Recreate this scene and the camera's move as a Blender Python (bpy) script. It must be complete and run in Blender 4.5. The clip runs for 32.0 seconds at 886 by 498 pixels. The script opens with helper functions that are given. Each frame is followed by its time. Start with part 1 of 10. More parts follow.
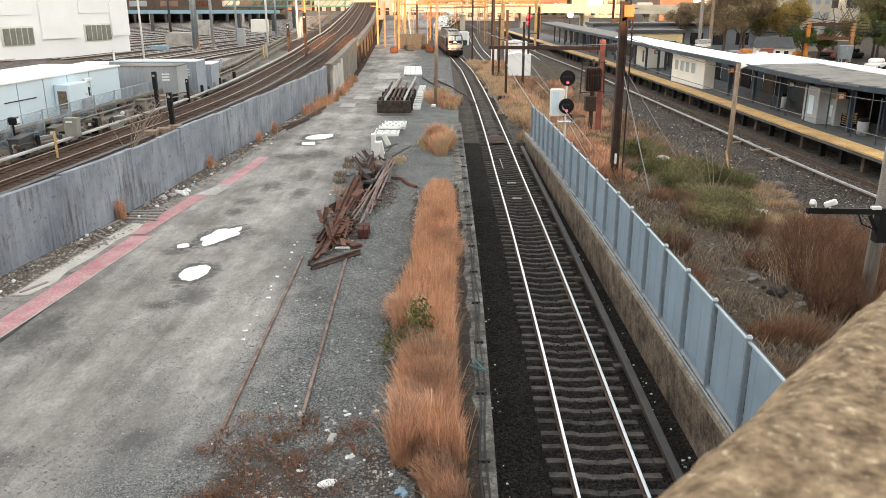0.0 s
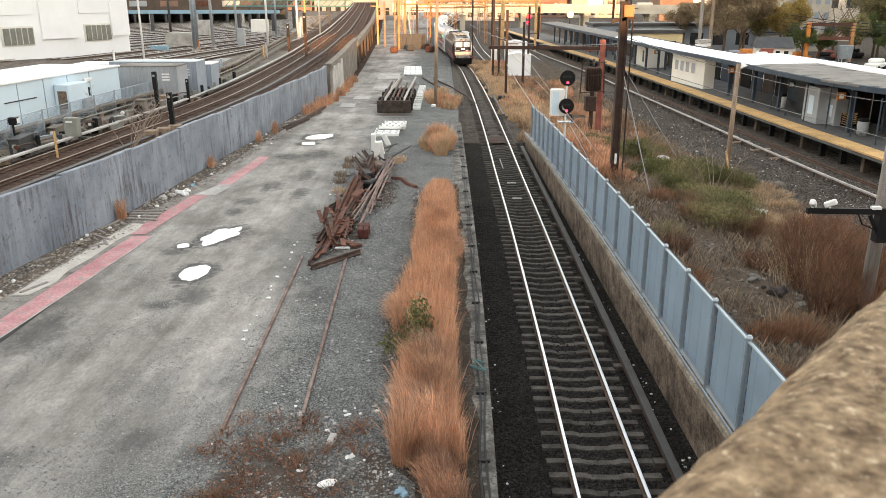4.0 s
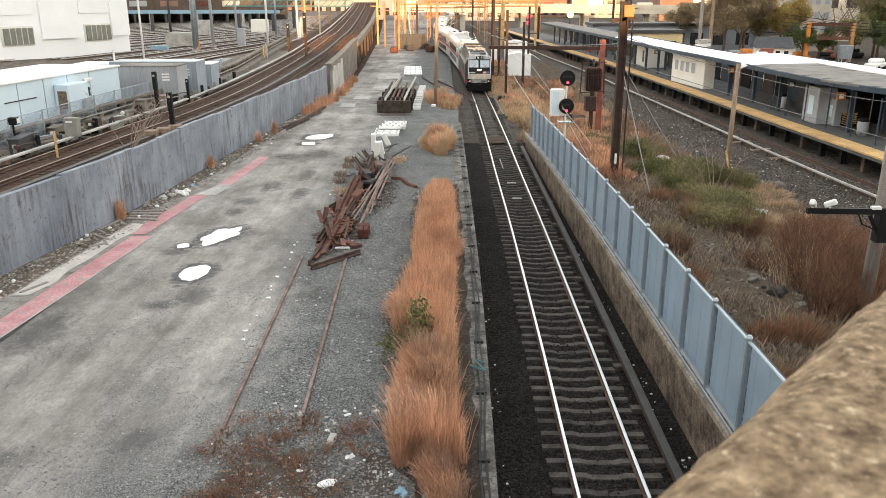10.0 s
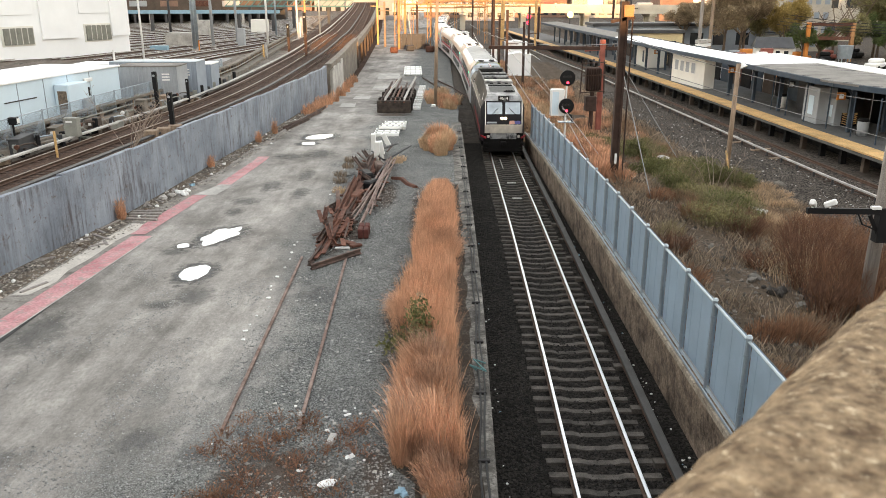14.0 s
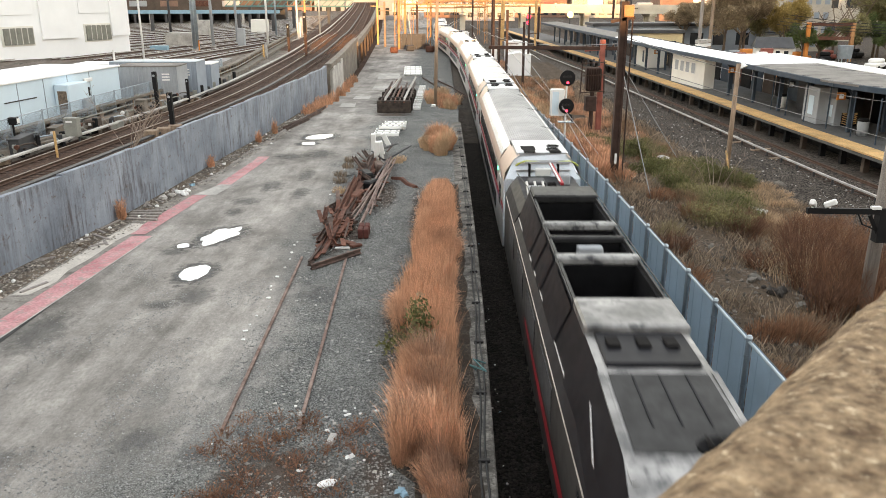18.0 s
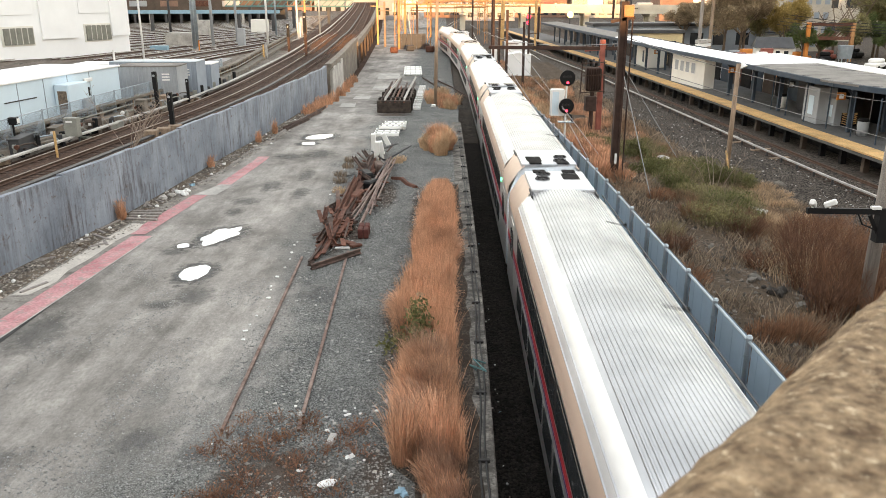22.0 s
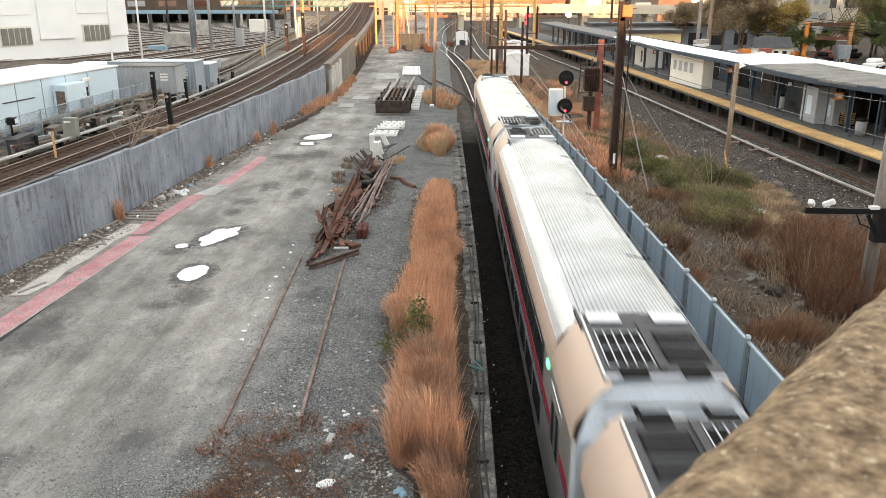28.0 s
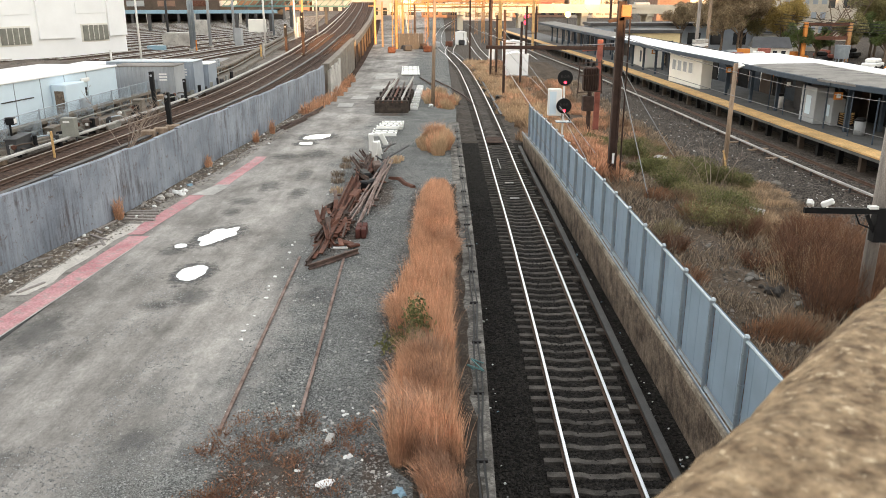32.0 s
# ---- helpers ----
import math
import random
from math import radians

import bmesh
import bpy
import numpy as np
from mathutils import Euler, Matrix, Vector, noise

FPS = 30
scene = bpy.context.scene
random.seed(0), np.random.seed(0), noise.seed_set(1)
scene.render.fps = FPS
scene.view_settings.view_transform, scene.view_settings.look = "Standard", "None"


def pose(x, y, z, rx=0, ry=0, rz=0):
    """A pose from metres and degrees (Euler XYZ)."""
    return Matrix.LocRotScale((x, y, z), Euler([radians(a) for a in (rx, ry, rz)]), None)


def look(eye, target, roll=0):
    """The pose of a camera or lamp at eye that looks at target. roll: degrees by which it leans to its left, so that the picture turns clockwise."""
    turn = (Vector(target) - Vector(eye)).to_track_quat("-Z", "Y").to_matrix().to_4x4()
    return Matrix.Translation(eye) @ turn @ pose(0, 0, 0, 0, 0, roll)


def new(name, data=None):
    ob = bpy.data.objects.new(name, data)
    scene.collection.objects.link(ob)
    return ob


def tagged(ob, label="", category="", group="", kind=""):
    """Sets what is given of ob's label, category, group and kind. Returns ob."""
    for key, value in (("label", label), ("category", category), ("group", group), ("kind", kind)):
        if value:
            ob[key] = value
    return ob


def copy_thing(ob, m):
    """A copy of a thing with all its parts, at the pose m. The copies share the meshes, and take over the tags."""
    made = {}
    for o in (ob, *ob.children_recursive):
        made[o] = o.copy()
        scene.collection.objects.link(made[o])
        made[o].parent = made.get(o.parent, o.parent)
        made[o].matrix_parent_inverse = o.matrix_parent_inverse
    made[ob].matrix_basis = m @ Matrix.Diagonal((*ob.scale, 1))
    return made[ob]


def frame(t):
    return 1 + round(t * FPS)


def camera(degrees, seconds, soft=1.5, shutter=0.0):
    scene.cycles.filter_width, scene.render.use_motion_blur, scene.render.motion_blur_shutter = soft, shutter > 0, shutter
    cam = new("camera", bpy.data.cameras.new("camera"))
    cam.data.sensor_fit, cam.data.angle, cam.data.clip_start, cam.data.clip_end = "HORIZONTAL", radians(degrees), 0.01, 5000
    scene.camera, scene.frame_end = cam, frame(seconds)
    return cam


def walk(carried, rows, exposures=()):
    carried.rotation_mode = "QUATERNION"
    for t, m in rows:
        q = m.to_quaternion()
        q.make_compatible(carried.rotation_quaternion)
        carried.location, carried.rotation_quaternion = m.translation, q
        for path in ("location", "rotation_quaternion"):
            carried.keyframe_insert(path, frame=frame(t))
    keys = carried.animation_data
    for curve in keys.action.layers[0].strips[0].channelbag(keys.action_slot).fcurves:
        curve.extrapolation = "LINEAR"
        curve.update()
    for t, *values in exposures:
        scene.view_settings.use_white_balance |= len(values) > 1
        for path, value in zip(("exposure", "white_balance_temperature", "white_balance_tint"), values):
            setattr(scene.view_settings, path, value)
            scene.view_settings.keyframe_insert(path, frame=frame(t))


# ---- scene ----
# camera on the bridge parapet, nearly still
cam = camera(58.5, 32.0, soft=0.85, shutter=0.5)
cam.data.dof.use_dof, cam.data.dof.focus_distance, cam.data.dof.aperture_fstop = True, 30.0, 12.0
EYE = (0.0, 0.0, 8.22)


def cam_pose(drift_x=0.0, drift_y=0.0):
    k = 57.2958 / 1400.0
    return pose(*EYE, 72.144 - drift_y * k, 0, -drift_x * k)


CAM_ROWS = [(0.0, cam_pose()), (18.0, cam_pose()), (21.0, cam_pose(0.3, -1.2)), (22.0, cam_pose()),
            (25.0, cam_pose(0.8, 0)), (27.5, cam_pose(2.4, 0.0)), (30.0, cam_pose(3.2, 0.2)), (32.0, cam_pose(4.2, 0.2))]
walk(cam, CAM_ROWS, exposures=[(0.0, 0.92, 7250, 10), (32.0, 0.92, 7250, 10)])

# ---- light: dusk, low sun behind the bridge, pale hazy sky
SUN_EL, SUN_AZ = radians(4.6), radians(180.0 + 8.0)
world = bpy.data.worlds.new("dusk_sky")
scene.world = world
world.use_nodes = True
wn, wl = world.node_tree.nodes, world.node_tree.links
wn.clear()
w_out = wn.new("ShaderNodeOutputWorld")
w_sky = wn.new("ShaderNodeTexSky")
w_sky.sky_type = "NISHITA"
w_sky.sun_disc = False
w_sky.sun_elevation = SUN_EL
w_sky.sun_rotation = SUN_AZ
w_sky.air_density, w_sky.dust_density, w_sky.ozone_density = 1.0, 0.6, 1.5
w_bg = wn.new("ShaderNodeBackground")
w_bg.inputs["Strength"].default_value = 0.11
wl.new(w_sky.outputs[0], w_bg.inputs["Color"])
# thin high cloud, paler toward the horizon
w_tc = wn.new("ShaderNodeTexCoord")
w_sep = wn.new("ShaderNodeSeparateXYZ")
wl.new(w_tc.outputs["Generated"], w_sep.inputs[0])
w_ramp = wn.new("ShaderNodeValToRGB")
w_ramp.color_ramp.elements[0].position, w_ramp.color_ramp.elements[0].color = 0.0, (1.0, 0.94, 0.86, 1)
w_ramp.color_ramp.elements[1].position, w_ramp.color_ramp.elements[1].color = 0.75, (0.5, 0.54, 0.60, 1)
wl.new(w_sep.outputs["Z"], w_ramp.inputs[0])
w_bg2 = wn.new("ShaderNodeBackground")
w_bg2.inputs["Strength"].default_value = 1.25
wl.new(w_ramp.outputs[0], w_bg2.inputs["Color"])
w_add = wn.new("ShaderNodeAddShader")
wl.new(w_bg.outputs[0], w_add.inputs[0])
wl.new(w_bg2.outputs[0], w_add.inputs[1])
wl.new(w_add.outputs[0], w_out.inputs[0])

sun_data = bpy.data.lights.new("low_sun", "SUN")
sun_data.energy, sun_data.angle, sun_data.color = 5.0, radians(0.6), (1.0, 0.58, 0.27)
sun = new("low_sun", sun_data)
sun_dir = Vector((-math.sin(radians(8)) * math.cos(SUN_EL), math.cos(radians(8)) * math.cos(SUN_EL), -math.sin(SUN_EL)))
sun.matrix_world = look((0, -50, 40), Vector((0, -50, 40)) + sun_dir)
# ---- materials
def ramp2(nt, fac, a, b, p0=0.3, p1=0.7):
    r = nt.nodes.new("ShaderNodeValToRGB")
    r.color_ramp.elements[0].position, r.color_ramp.elements[1].position = p0, p1
    r.color_ramp.elements[0].color, r.color_ramp.elements[1].color = (*a, 1), (*b, 1)
    nt.links.new(fac, r.inputs[0])
    return r.outputs[0]


def noise_tex(nt, vec, scale, detail=5.0, rough=0.6, stretch=None):
    if stretch:
        mp = nt.nodes.new("ShaderNodeMapping")
        mp.inputs["Scale"].default_value = stretch
        nt.links.new(vec, mp.inputs[0])
        vec = mp.outputs[0]
    n = nt.nodes.new("ShaderNodeTexNoise")
    n.inputs["Scale"].default_value, n.inputs["Detail"].default_value, n.inputs["Roughness"].default_value = scale, detail, rough
    nt.links.new(vec, n.inputs["Vector"])
    return n.outputs["Fac"]


def mixc(nt, fac, a, b, mode="MIX"):
    m = nt.nodes.new("ShaderNodeMix")
    m.data_type, m.blend_type = "RGBA", mode
    for sock, val in ((m.inputs[0], fac), (m.inputs[6], a), (m.inputs[7], b)):
        if hasattr(val, "links"):
            nt.links.new(val, sock)
        elif isinstance(val, (int, float)):
            sock.default_value = val
        else:
            sock.default_value = (*val, 1)
    return m.outputs[2]


def math_n(nt, op, a, b=0.0, clamp=False):
    m = nt.nodes.new("ShaderNodeMath")
    m.operation, m.use_clamp = op, clamp
    for sock, val in ((m.inputs[0], a), (m.inputs[1], b)):
        if hasattr(val, "links"):
            nt.links.new(val, sock)
        else:
            sock.default_value = val
    return m.outputs[0]


def start(name, space="world"):
    m = bpy.data.materials.new(name)
    m.use_nodes = True
    nt = m.node_tree
    nt.nodes.clear()
    out = nt.nodes.new("ShaderNodeOutputMaterial")
    b = nt.nodes.new("ShaderNodeBsdfPrincipled")
    nt.links.new(b.outputs[0], out.inputs[0])
    if space == "world":
        vec = nt.nodes.new("ShaderNodeNewGeometry").outputs["Position"]
    else:
        vec = nt.nodes.new("ShaderNodeTexCoord").outputs["Object"]
    return m, nt, b, vec


def M(name, col, rough=0.8, metal=0.0, col2=None, var=0.2, scale=1.5, grain=0.25, gscale=40.0, bump=0.3, bdist=0.01,
      space="world", stretch=None, rust=None, rust_at=0.62, rand=0.0, island=0.0, spec=0.3):
    """Base colour with a broad stain, a fine grain, optional rust and a small relief."""
    m, nt, b, vec = start(name, space)
    c2 = col2 or tuple(min(1, c * (1 + var)) for c in col)
    c1 = tuple(c * (1 - var) for c in col)
    c = ramp2(nt, noise_tex(nt, vec, scale, 6, 0.6, stretch), c1, c2, 0.32, 0.68)
    fine = noise_tex(nt, vec, gscale, 3, 0.6)
    if grain:
        c = mixc(nt, 1.0, c, ramp2(nt, fine, (1 - grain,) * 3, (1 + grain * 0.5,) * 3, 0.3, 0.7), "MULTIPLY")
    if rust:
        f = ramp2(nt, noise_tex(nt, vec, scale * 2.3, 8, 0.7), (0, 0, 0), (1, 1, 1), rust_at, rust_at + 0.1)
        c = mixc(nt, f, c, rust)
    if rand:
        r = nt.nodes.new("ShaderNodeObjectInfo").outputs["Random"]
        c = mixc(nt, 1.0, c, ramp2(nt, r, (1 - rand,) * 3, (1 + rand,) * 3, 0, 1), "MULTIPLY")
    if island:
        r = nt.nodes.new("ShaderNodeNewGeometry").outputs["Random Per Island"]
        c = mixc(nt, 1.0, c, ramp2(nt, r, (1 - island,) * 3, (1 + island,) * 3, 0, 1), "MULTIPLY")
    nt.links.new(c, b.inputs["Base Color"])
    b.inputs["Metallic"].default_value = metal
    b.inputs["Specular IOR Level"].default_value = spec
    ro = math_n(nt, "MULTIPLY_ADD", noise_tex(nt, vec, scale * 3, 4), 0.3)
    ro.node.inputs[2].default_value = rough - 0.15
    nt.links.new(ro, b.inputs["Roughness"])
    if bump:
        bp = nt.nodes.new("ShaderNodeBump")
        bp.inputs["Strength"].default_value, bp.inputs["Distance"].default_value = bump, bdist
        nt.links.new(fine, bp.inputs["Height"])
        nt.links.new(bp.outputs[0], b.inputs["Normal"])
    return m


def glow(name, col, strength):
    m = bpy.data.materials.new(name)
    m.use_nodes = True
    nt = m.node_tree
    nt.nodes.clear()
    out = nt.nodes.new("ShaderNodeOutputMaterial")
    e = nt.nodes.new("ShaderNodeEmission")
    e.inputs[0].default_value, e.inputs[1].default_value = (*col, 1), strength
    nt.links.new(e.outputs[0], out.inputs[0])
    return m


def stones(name, ca, cb, scale, dust=None, dust_scale=0.35, dust_edge=0.5, rough=0.9, bump=0.8, bdist=0.03, dark=(0.03, 0.028, 0.026), dust_x=None):
    """Loose stones (cells with their own tone) partly buried in dust."""
    m, nt, b, vec = start(name)
    v = nt.nodes.new("ShaderNodeTexVoronoi")
    v.inputs["Scale"].default_value = scale
    nt.links.new(vec, v.inputs["Vector"])
    sep = nt.nodes.new("ShaderNodeSeparateColor")
    nt.links.new(v.outputs["Color"], sep.inputs[0])
    c = ramp2(nt, sep.outputs[0], ca, cb, 0.0, 1.0)
    edge = ramp2(nt, v.outputs["Distance"], (1, 1, 1), (0, 0, 0), 0.45 , 0.85)
    c = mixc(nt, edge, dark, c)
    big = ramp2(nt, noise_tex(nt, vec, 0.5, 6), (0.72,) * 3, (1.15,) * 3, 0.3, 0.7)
    c = mixc(nt, 1.0, c, big, "MULTIPLY")
    height = edge
    if dust:
        f = noise_tex(nt, vec, dust_scale, 8, 0.65)
        if dust_x:
            sp = nt.nodes.new("ShaderNodeSeparateXYZ")
            nt.links.new(vec, sp.inputs[0])
            mr = nt.nodes.new("ShaderNodeMapRange")
            mr.inputs[1].default_value, mr.inputs[2].default_value = dust_x
            mr.inputs[3].default_value, mr.inputs[4].default_value = 0.25, -0.25
            nt.links.new(sp.outputs[0], mr.inputs[0])
            f = math_n(nt, "ADD", f, mr.outputs[0])
        f = ramp2(nt, f, (0, 0, 0), (1, 1, 1), dust_edge - 0.08, dust_edge + 0.1)
        d1 = ramp2(nt, noise_tex(nt, vec, 0.9, 9, 0.7, (1.0, 0.4, 1.0)), tuple(x * 0.68 for x in dust), tuple(min(1, x * 1.3) for x in dust), 0.34, 0.66)
        d2 = ramp2(nt, noise_tex(nt, vec, 45, 4, 0.7), (0.72,) * 3, (1.2,) * 3, 0.3, 0.7)
        d1 = mixc(nt, 1.0, d1, d2, "MULTIPLY")
        mot = ramp2(nt, noise_tex(nt, vec, 3.0, 8, 0.75, (1.0, 0.4, 1.0)), (0.8, 0.785, 0.77), (1.12, 1.1, 1.06), 0.36, 0.62)
        d1 = mixc(nt, 1.0, d1, mot, "MULTIPLY")
        grit = ramp2(nt, noise_tex(nt, vec, 16, 4, 0.8, (1.0, 0.5, 1.0)), (0.68,) * 3, (1.2,) * 3, 0.36, 0.62)
        d1 = mixc(nt, 1.0, d1, grit, "MULTIPLY")
        tyre = ramp2(nt, noise_tex(nt, vec, 1.0, 5, 0.6, (1.3, 0.07, 1)), (0.74,) * 3, (1.1,) * 3, 0.35, 0.62)
        d1 = mixc(nt, 1.0, d1, tyre, "MULTIPLY")
        c = mixc(nt, f, c, d1)
        height = mixc(nt, f, edge, d2)
    nt.links.new(c, b.inputs["Base Color"])
    b.inputs["Roughness"].default_value = rough
    b.inputs["Specular IOR Level"].default_value = 0.08
    bp = nt.nodes.new("ShaderNodeBump")
    bp.inputs["Strength"].default_value, bp.inputs["Distance"].default_value = bump, bdist
    nt.links.new(height, bp.inputs["Height"])
    nt.links.new(bp.outputs[0], b.inputs["Normal"])
    return m


def yard_ground():
    """Beige dust worn by wheels over cool grey crushed stone; bare stone to the east and in patches near the bridge."""
    m, nt, b, vec = start("yard_gravel")
    # crushed stone: two sizes of chips with dark joints
    v = nt.nodes.new("ShaderNodeTexVoronoi")
    v.inputs["Scale"].default_value = 34
    nt.links.new(vec, v.inputs["Vector"])
    sep = nt.nodes.new("ShaderNodeSeparateColor")
    nt.links.new(v.outputs["Color"], sep.inputs[0])
    chip = ramp2(nt, sep.outputs[0], (0.09, 0.093, 0.092), (0.33, 0.333, 0.322), 0.0, 1.0)
    edge = ramp2(nt, v.outputs["Distance"], (1, 1, 1), (0, 0, 0), 0.4, 0.9)
    chip = mixc(nt, edge, (0.05, 0.05, 0.049), chip)
    grit = noise_tex(nt, vec, 90, 3, 0.7)
    chip = mixc(nt, 1.0, chip, ramp2(nt, grit, (0.5,) * 3, (1.45,) * 3, 0.3, 0.7), "MULTIPLY")
    chip = mixc(nt, 1.0, chip, ramp2(nt, noise_tex(nt, vec, 0.6, 7, 0.65), (0.68, 0.69, 0.7), (1.2, 1.2, 1.16), 0.32, 0.68), "MULTIPLY")
    # dust: broad tone, wheel streaks, clots
    dust = ramp2(nt, noise_tex(nt, vec, 0.33, 8, 0.62, (1.0, 0.6, 1.0)), (0.19, 0.176, 0.16), (0.46, 0.432, 0.4), 0.34, 0.64)
    for scale, st, lo, hi in ((1.0, (1.25, 0.08, 1), 0.74, 1.1), (2.6, (1, 0.5, 1), 0.8, 1.12), (14.0, (1, 0.6, 1), 0.8, 1.12), (60.0, None, 0.84, 1.1)):
        dust = mixc(nt, 1.0, dust, ramp2(nt, noise_tex(nt, vec, scale, 7, 0.7, st), (lo,) * 3, (hi,) * 3, 0.34, 0.64), "MULTIPLY")
    sp = nt.nodes.new("ShaderNodeSeparateXYZ")
    nt.links.new(vec, sp.inputs[0])
    east = nt.nodes.new("ShaderNodeMapRange")
    east.inputs[1].default_value, east.inputs[2].default_value, east.inputs[3].default_value, east.inputs[4].default_value = -7.0, -2.6, 0.2, -0.22
    nt.links.new(sp.outputs[0], east.inputs[0])
    near = nt.nodes.new("ShaderNodeMapRange")
    near.inputs[1].default_value, near.inputs[2].default_value, near.inputs[3].default_value, near.inputs[4].default_value = 11.0, 18.0, -0.09, 0.0
    nt.links.new(sp.outputs[1], near.inputs[0])
    f = math_n(nt, "ADD", math_n(nt, "ADD", noise_tex(nt, vec, 0.3, 10, 0.74, (1.0, 0.6, 1.0)), east.outputs[0]), near.outputs[0])
    f = ramp2(nt, f, (0, 0, 0), (1, 1, 1), 0.36, 0.6)
    nt.links.new(mixc(nt, f, chip, dust), b.inputs["Base Color"])
    b.inputs["Roughness"].default_value = 0.9
    b.inputs["Specular IOR Level"].default_value = 0.08
    bp = nt.nodes.new("ShaderNodeBump")
    bp.inputs["Strength"].default_value, bp.inputs["Distance"].default_value = 0.7, 0.02
    nt.links.new(mixc(nt, f, edge, grit), bp.inputs["Height"])
    nt.links.new(bp.outputs[0], b.inputs["Normal"])
    return m


def plant(name, ca, cb, rough=0.7, transl=0.25):
    m, nt, b, vec = start(name)
    g_ = nt.nodes.new("ShaderNodeNewGeometry")
    c = ramp2(nt, g_.outputs["Random Per Island"], ca, cb, 0.0, 1.0)
    c = mixc(nt, 1.0, c, ramp2(nt, noise_tex(nt, vec, 0.9, 4), (0.75,) * 3, (1.2,) * 3, 0.35, 0.65), "MULTIPLY")
    nt.links.new(c, b.inputs["Base Color"])
    b.inputs["Roughness"].default_value = rough
    b.inputs["Specular IOR Level"].default_value = 0.2
    tr = nt.nodes.new("ShaderNodeBsdfTranslucent")
    nt.links.new(c, tr.inputs[0])
    mx = nt.nodes.new("ShaderNodeMixShader")
    mx.inputs[0].default_value = transl
    nt.links.new(b.outputs[0], mx.inputs[1])
    nt.links.new(tr.outputs[0], mx.inputs[2])
    nt.links.new(mx.outputs[0], nt.nodes["Material Output"].inputs[0])
    return m


def wall_sheet():
    """Blue-grey sheeting with clustered dark run-off streaks, blotches and a few rusty scabs."""
    m, nt, b, vec = start("grey_sheet_wall")
    base = ramp2(nt, noise_tex(nt, vec, 0.45, 6, 0.6), (0.163, 0.193, 0.238), (0.3, 0.338, 0.394), 0.35, 0.65)
    run = ramp2(nt, noise_tex(nt, vec, 1.0, 8, 0.8, (4.5, 4.5, 0.4)), (0, 0, 0), (1, 1, 1), 0.46, 0.6)
    area = ramp2(nt, noise_tex(nt, vec, 0.55, 4, 0.6), (0.3,) * 3, (1, 1, 1), 0.42, 0.58)
    run = mixc(nt, 1.0, run, area, "MULTIPLY")
    c = mixc(nt, run, base, (0.075, 0.07, 0.08))
    scab = ramp2(nt, noise_tex(nt, vec, 4.5, 8, 0.75), (0, 0, 0), (1, 1, 1), 0.57, 0.66)
    c = mixc(nt, scab, c, (0.11, 0.085, 0.08))
    fine = noise_tex(nt, vec, 30, 4, 0.7)
    c = mixc(nt, 1.0, c, ramp2(nt, fine, (0.82,) * 3, (1.1,) * 3, 0.3, 0.7), "MULTIPLY")
    nt.links.new(c, b.inputs["Base Color"])
    b.inputs["Roughness"].default_value = 0.7
    bp = nt.nodes.new("ShaderNodeBump")
    bp.inputs["Strength"].default_value, bp.inputs["Distance"].default_value = 0.15, 0.01
    nt.links.new(fine, bp.inputs["Height"])
    nt.links.new(bp.outputs[0], b.inputs["Normal"])
    return m


yard_mat = yard_ground()
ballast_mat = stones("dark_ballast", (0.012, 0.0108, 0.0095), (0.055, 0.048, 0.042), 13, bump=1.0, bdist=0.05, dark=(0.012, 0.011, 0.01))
soil_mat = stones("weedy_soil", (0.045, 0.034, 0.027), (0.22, 0.17, 0.13), 12, dust=(0.11, 0.083, 0.062), dust_edge=0.42, dust_scale=0.8)
siding_mat = stones("siding_ballast", (0.035, 0.03, 0.027), (0.2, 0.172, 0.147), 8, dust=(0.095, 0.08, 0.069), dust_edge=0.5)
brownbed_mat = stones("brown_trackbed", (0.04, 0.025, 0.019), (0.16, 0.1, 0.075), 9, dust=(0.075, 0.047, 0.036), dust_edge=0.5)
westyard_mat = stones("train_yard_ballast", (0.08, 0.07, 0.062), (0.3, 0.265, 0.235), 6, dust=(0.2, 0.175, 0.155), dust_edge=0.45)
duff_mat = stones("dark_duff", (0.025, 0.02, 0.017), (0.17, 0.14, 0.115), 30, dust=(0.055, 0.043, 0.034), dust_edge=0.5, dust_scale=1.2)
pave_mat = M("left_pavement", (0.3, 0.29, 0.28), 0.9, var=0.25, scale=0.4)
concrete_mat = M("old_concrete", (0.2, 0.177, 0.15), 0.9, var=0.35, scale=0.9, grain=0.35, gscale=25, rust=(0.2, 0.13, 0.085), rust_at=0.55)
curb_mat = M("curb_concrete", (0.075, 0.068, 0.06), 0.9, col2=(0.3, 0.28, 0.25), var=0.6, scale=1.6, grain=0.55, gscale=18, rust=(0.06, 0.054, 0.047), rust_at=0.5)
brownwall_mat = M("stained_wall", (0.15, 0.108, 0.08), 0.9, col2=(0.3, 0.23, 0.175), var=0.6, scale=1.6, grain=0.5, gscale=9, bump=0.8, bdist=0.05, rust=(0.34, 0.29, 0.24), rust_at=0.63)
coping_mat = M("chipped_coping", (0.27, 0.225, 0.175), 0.9, col2=(0.46, 0.4, 0.33), scale=1.4, grain=0.4, gscale=16, rust=(0.13, 0.1, 0.075), rust_at=0.55)
tie_mat = M("concrete_tie", (0.088, 0.077, 0.067), 0.9, var=0.45, scale=3, grain=0.35, gscale=30, rand=0.22)
rail_top_mat = M("polished_steel", (0.8, 0.81, 0.84), 0.38, 1.0, var=0.04, grain=0.0, bump=0)
rail_mat = M("rusty_rail", (0.12, 0.075, 0.055), 0.75, 0.2, var=0.3, scale=3, gscale=60)
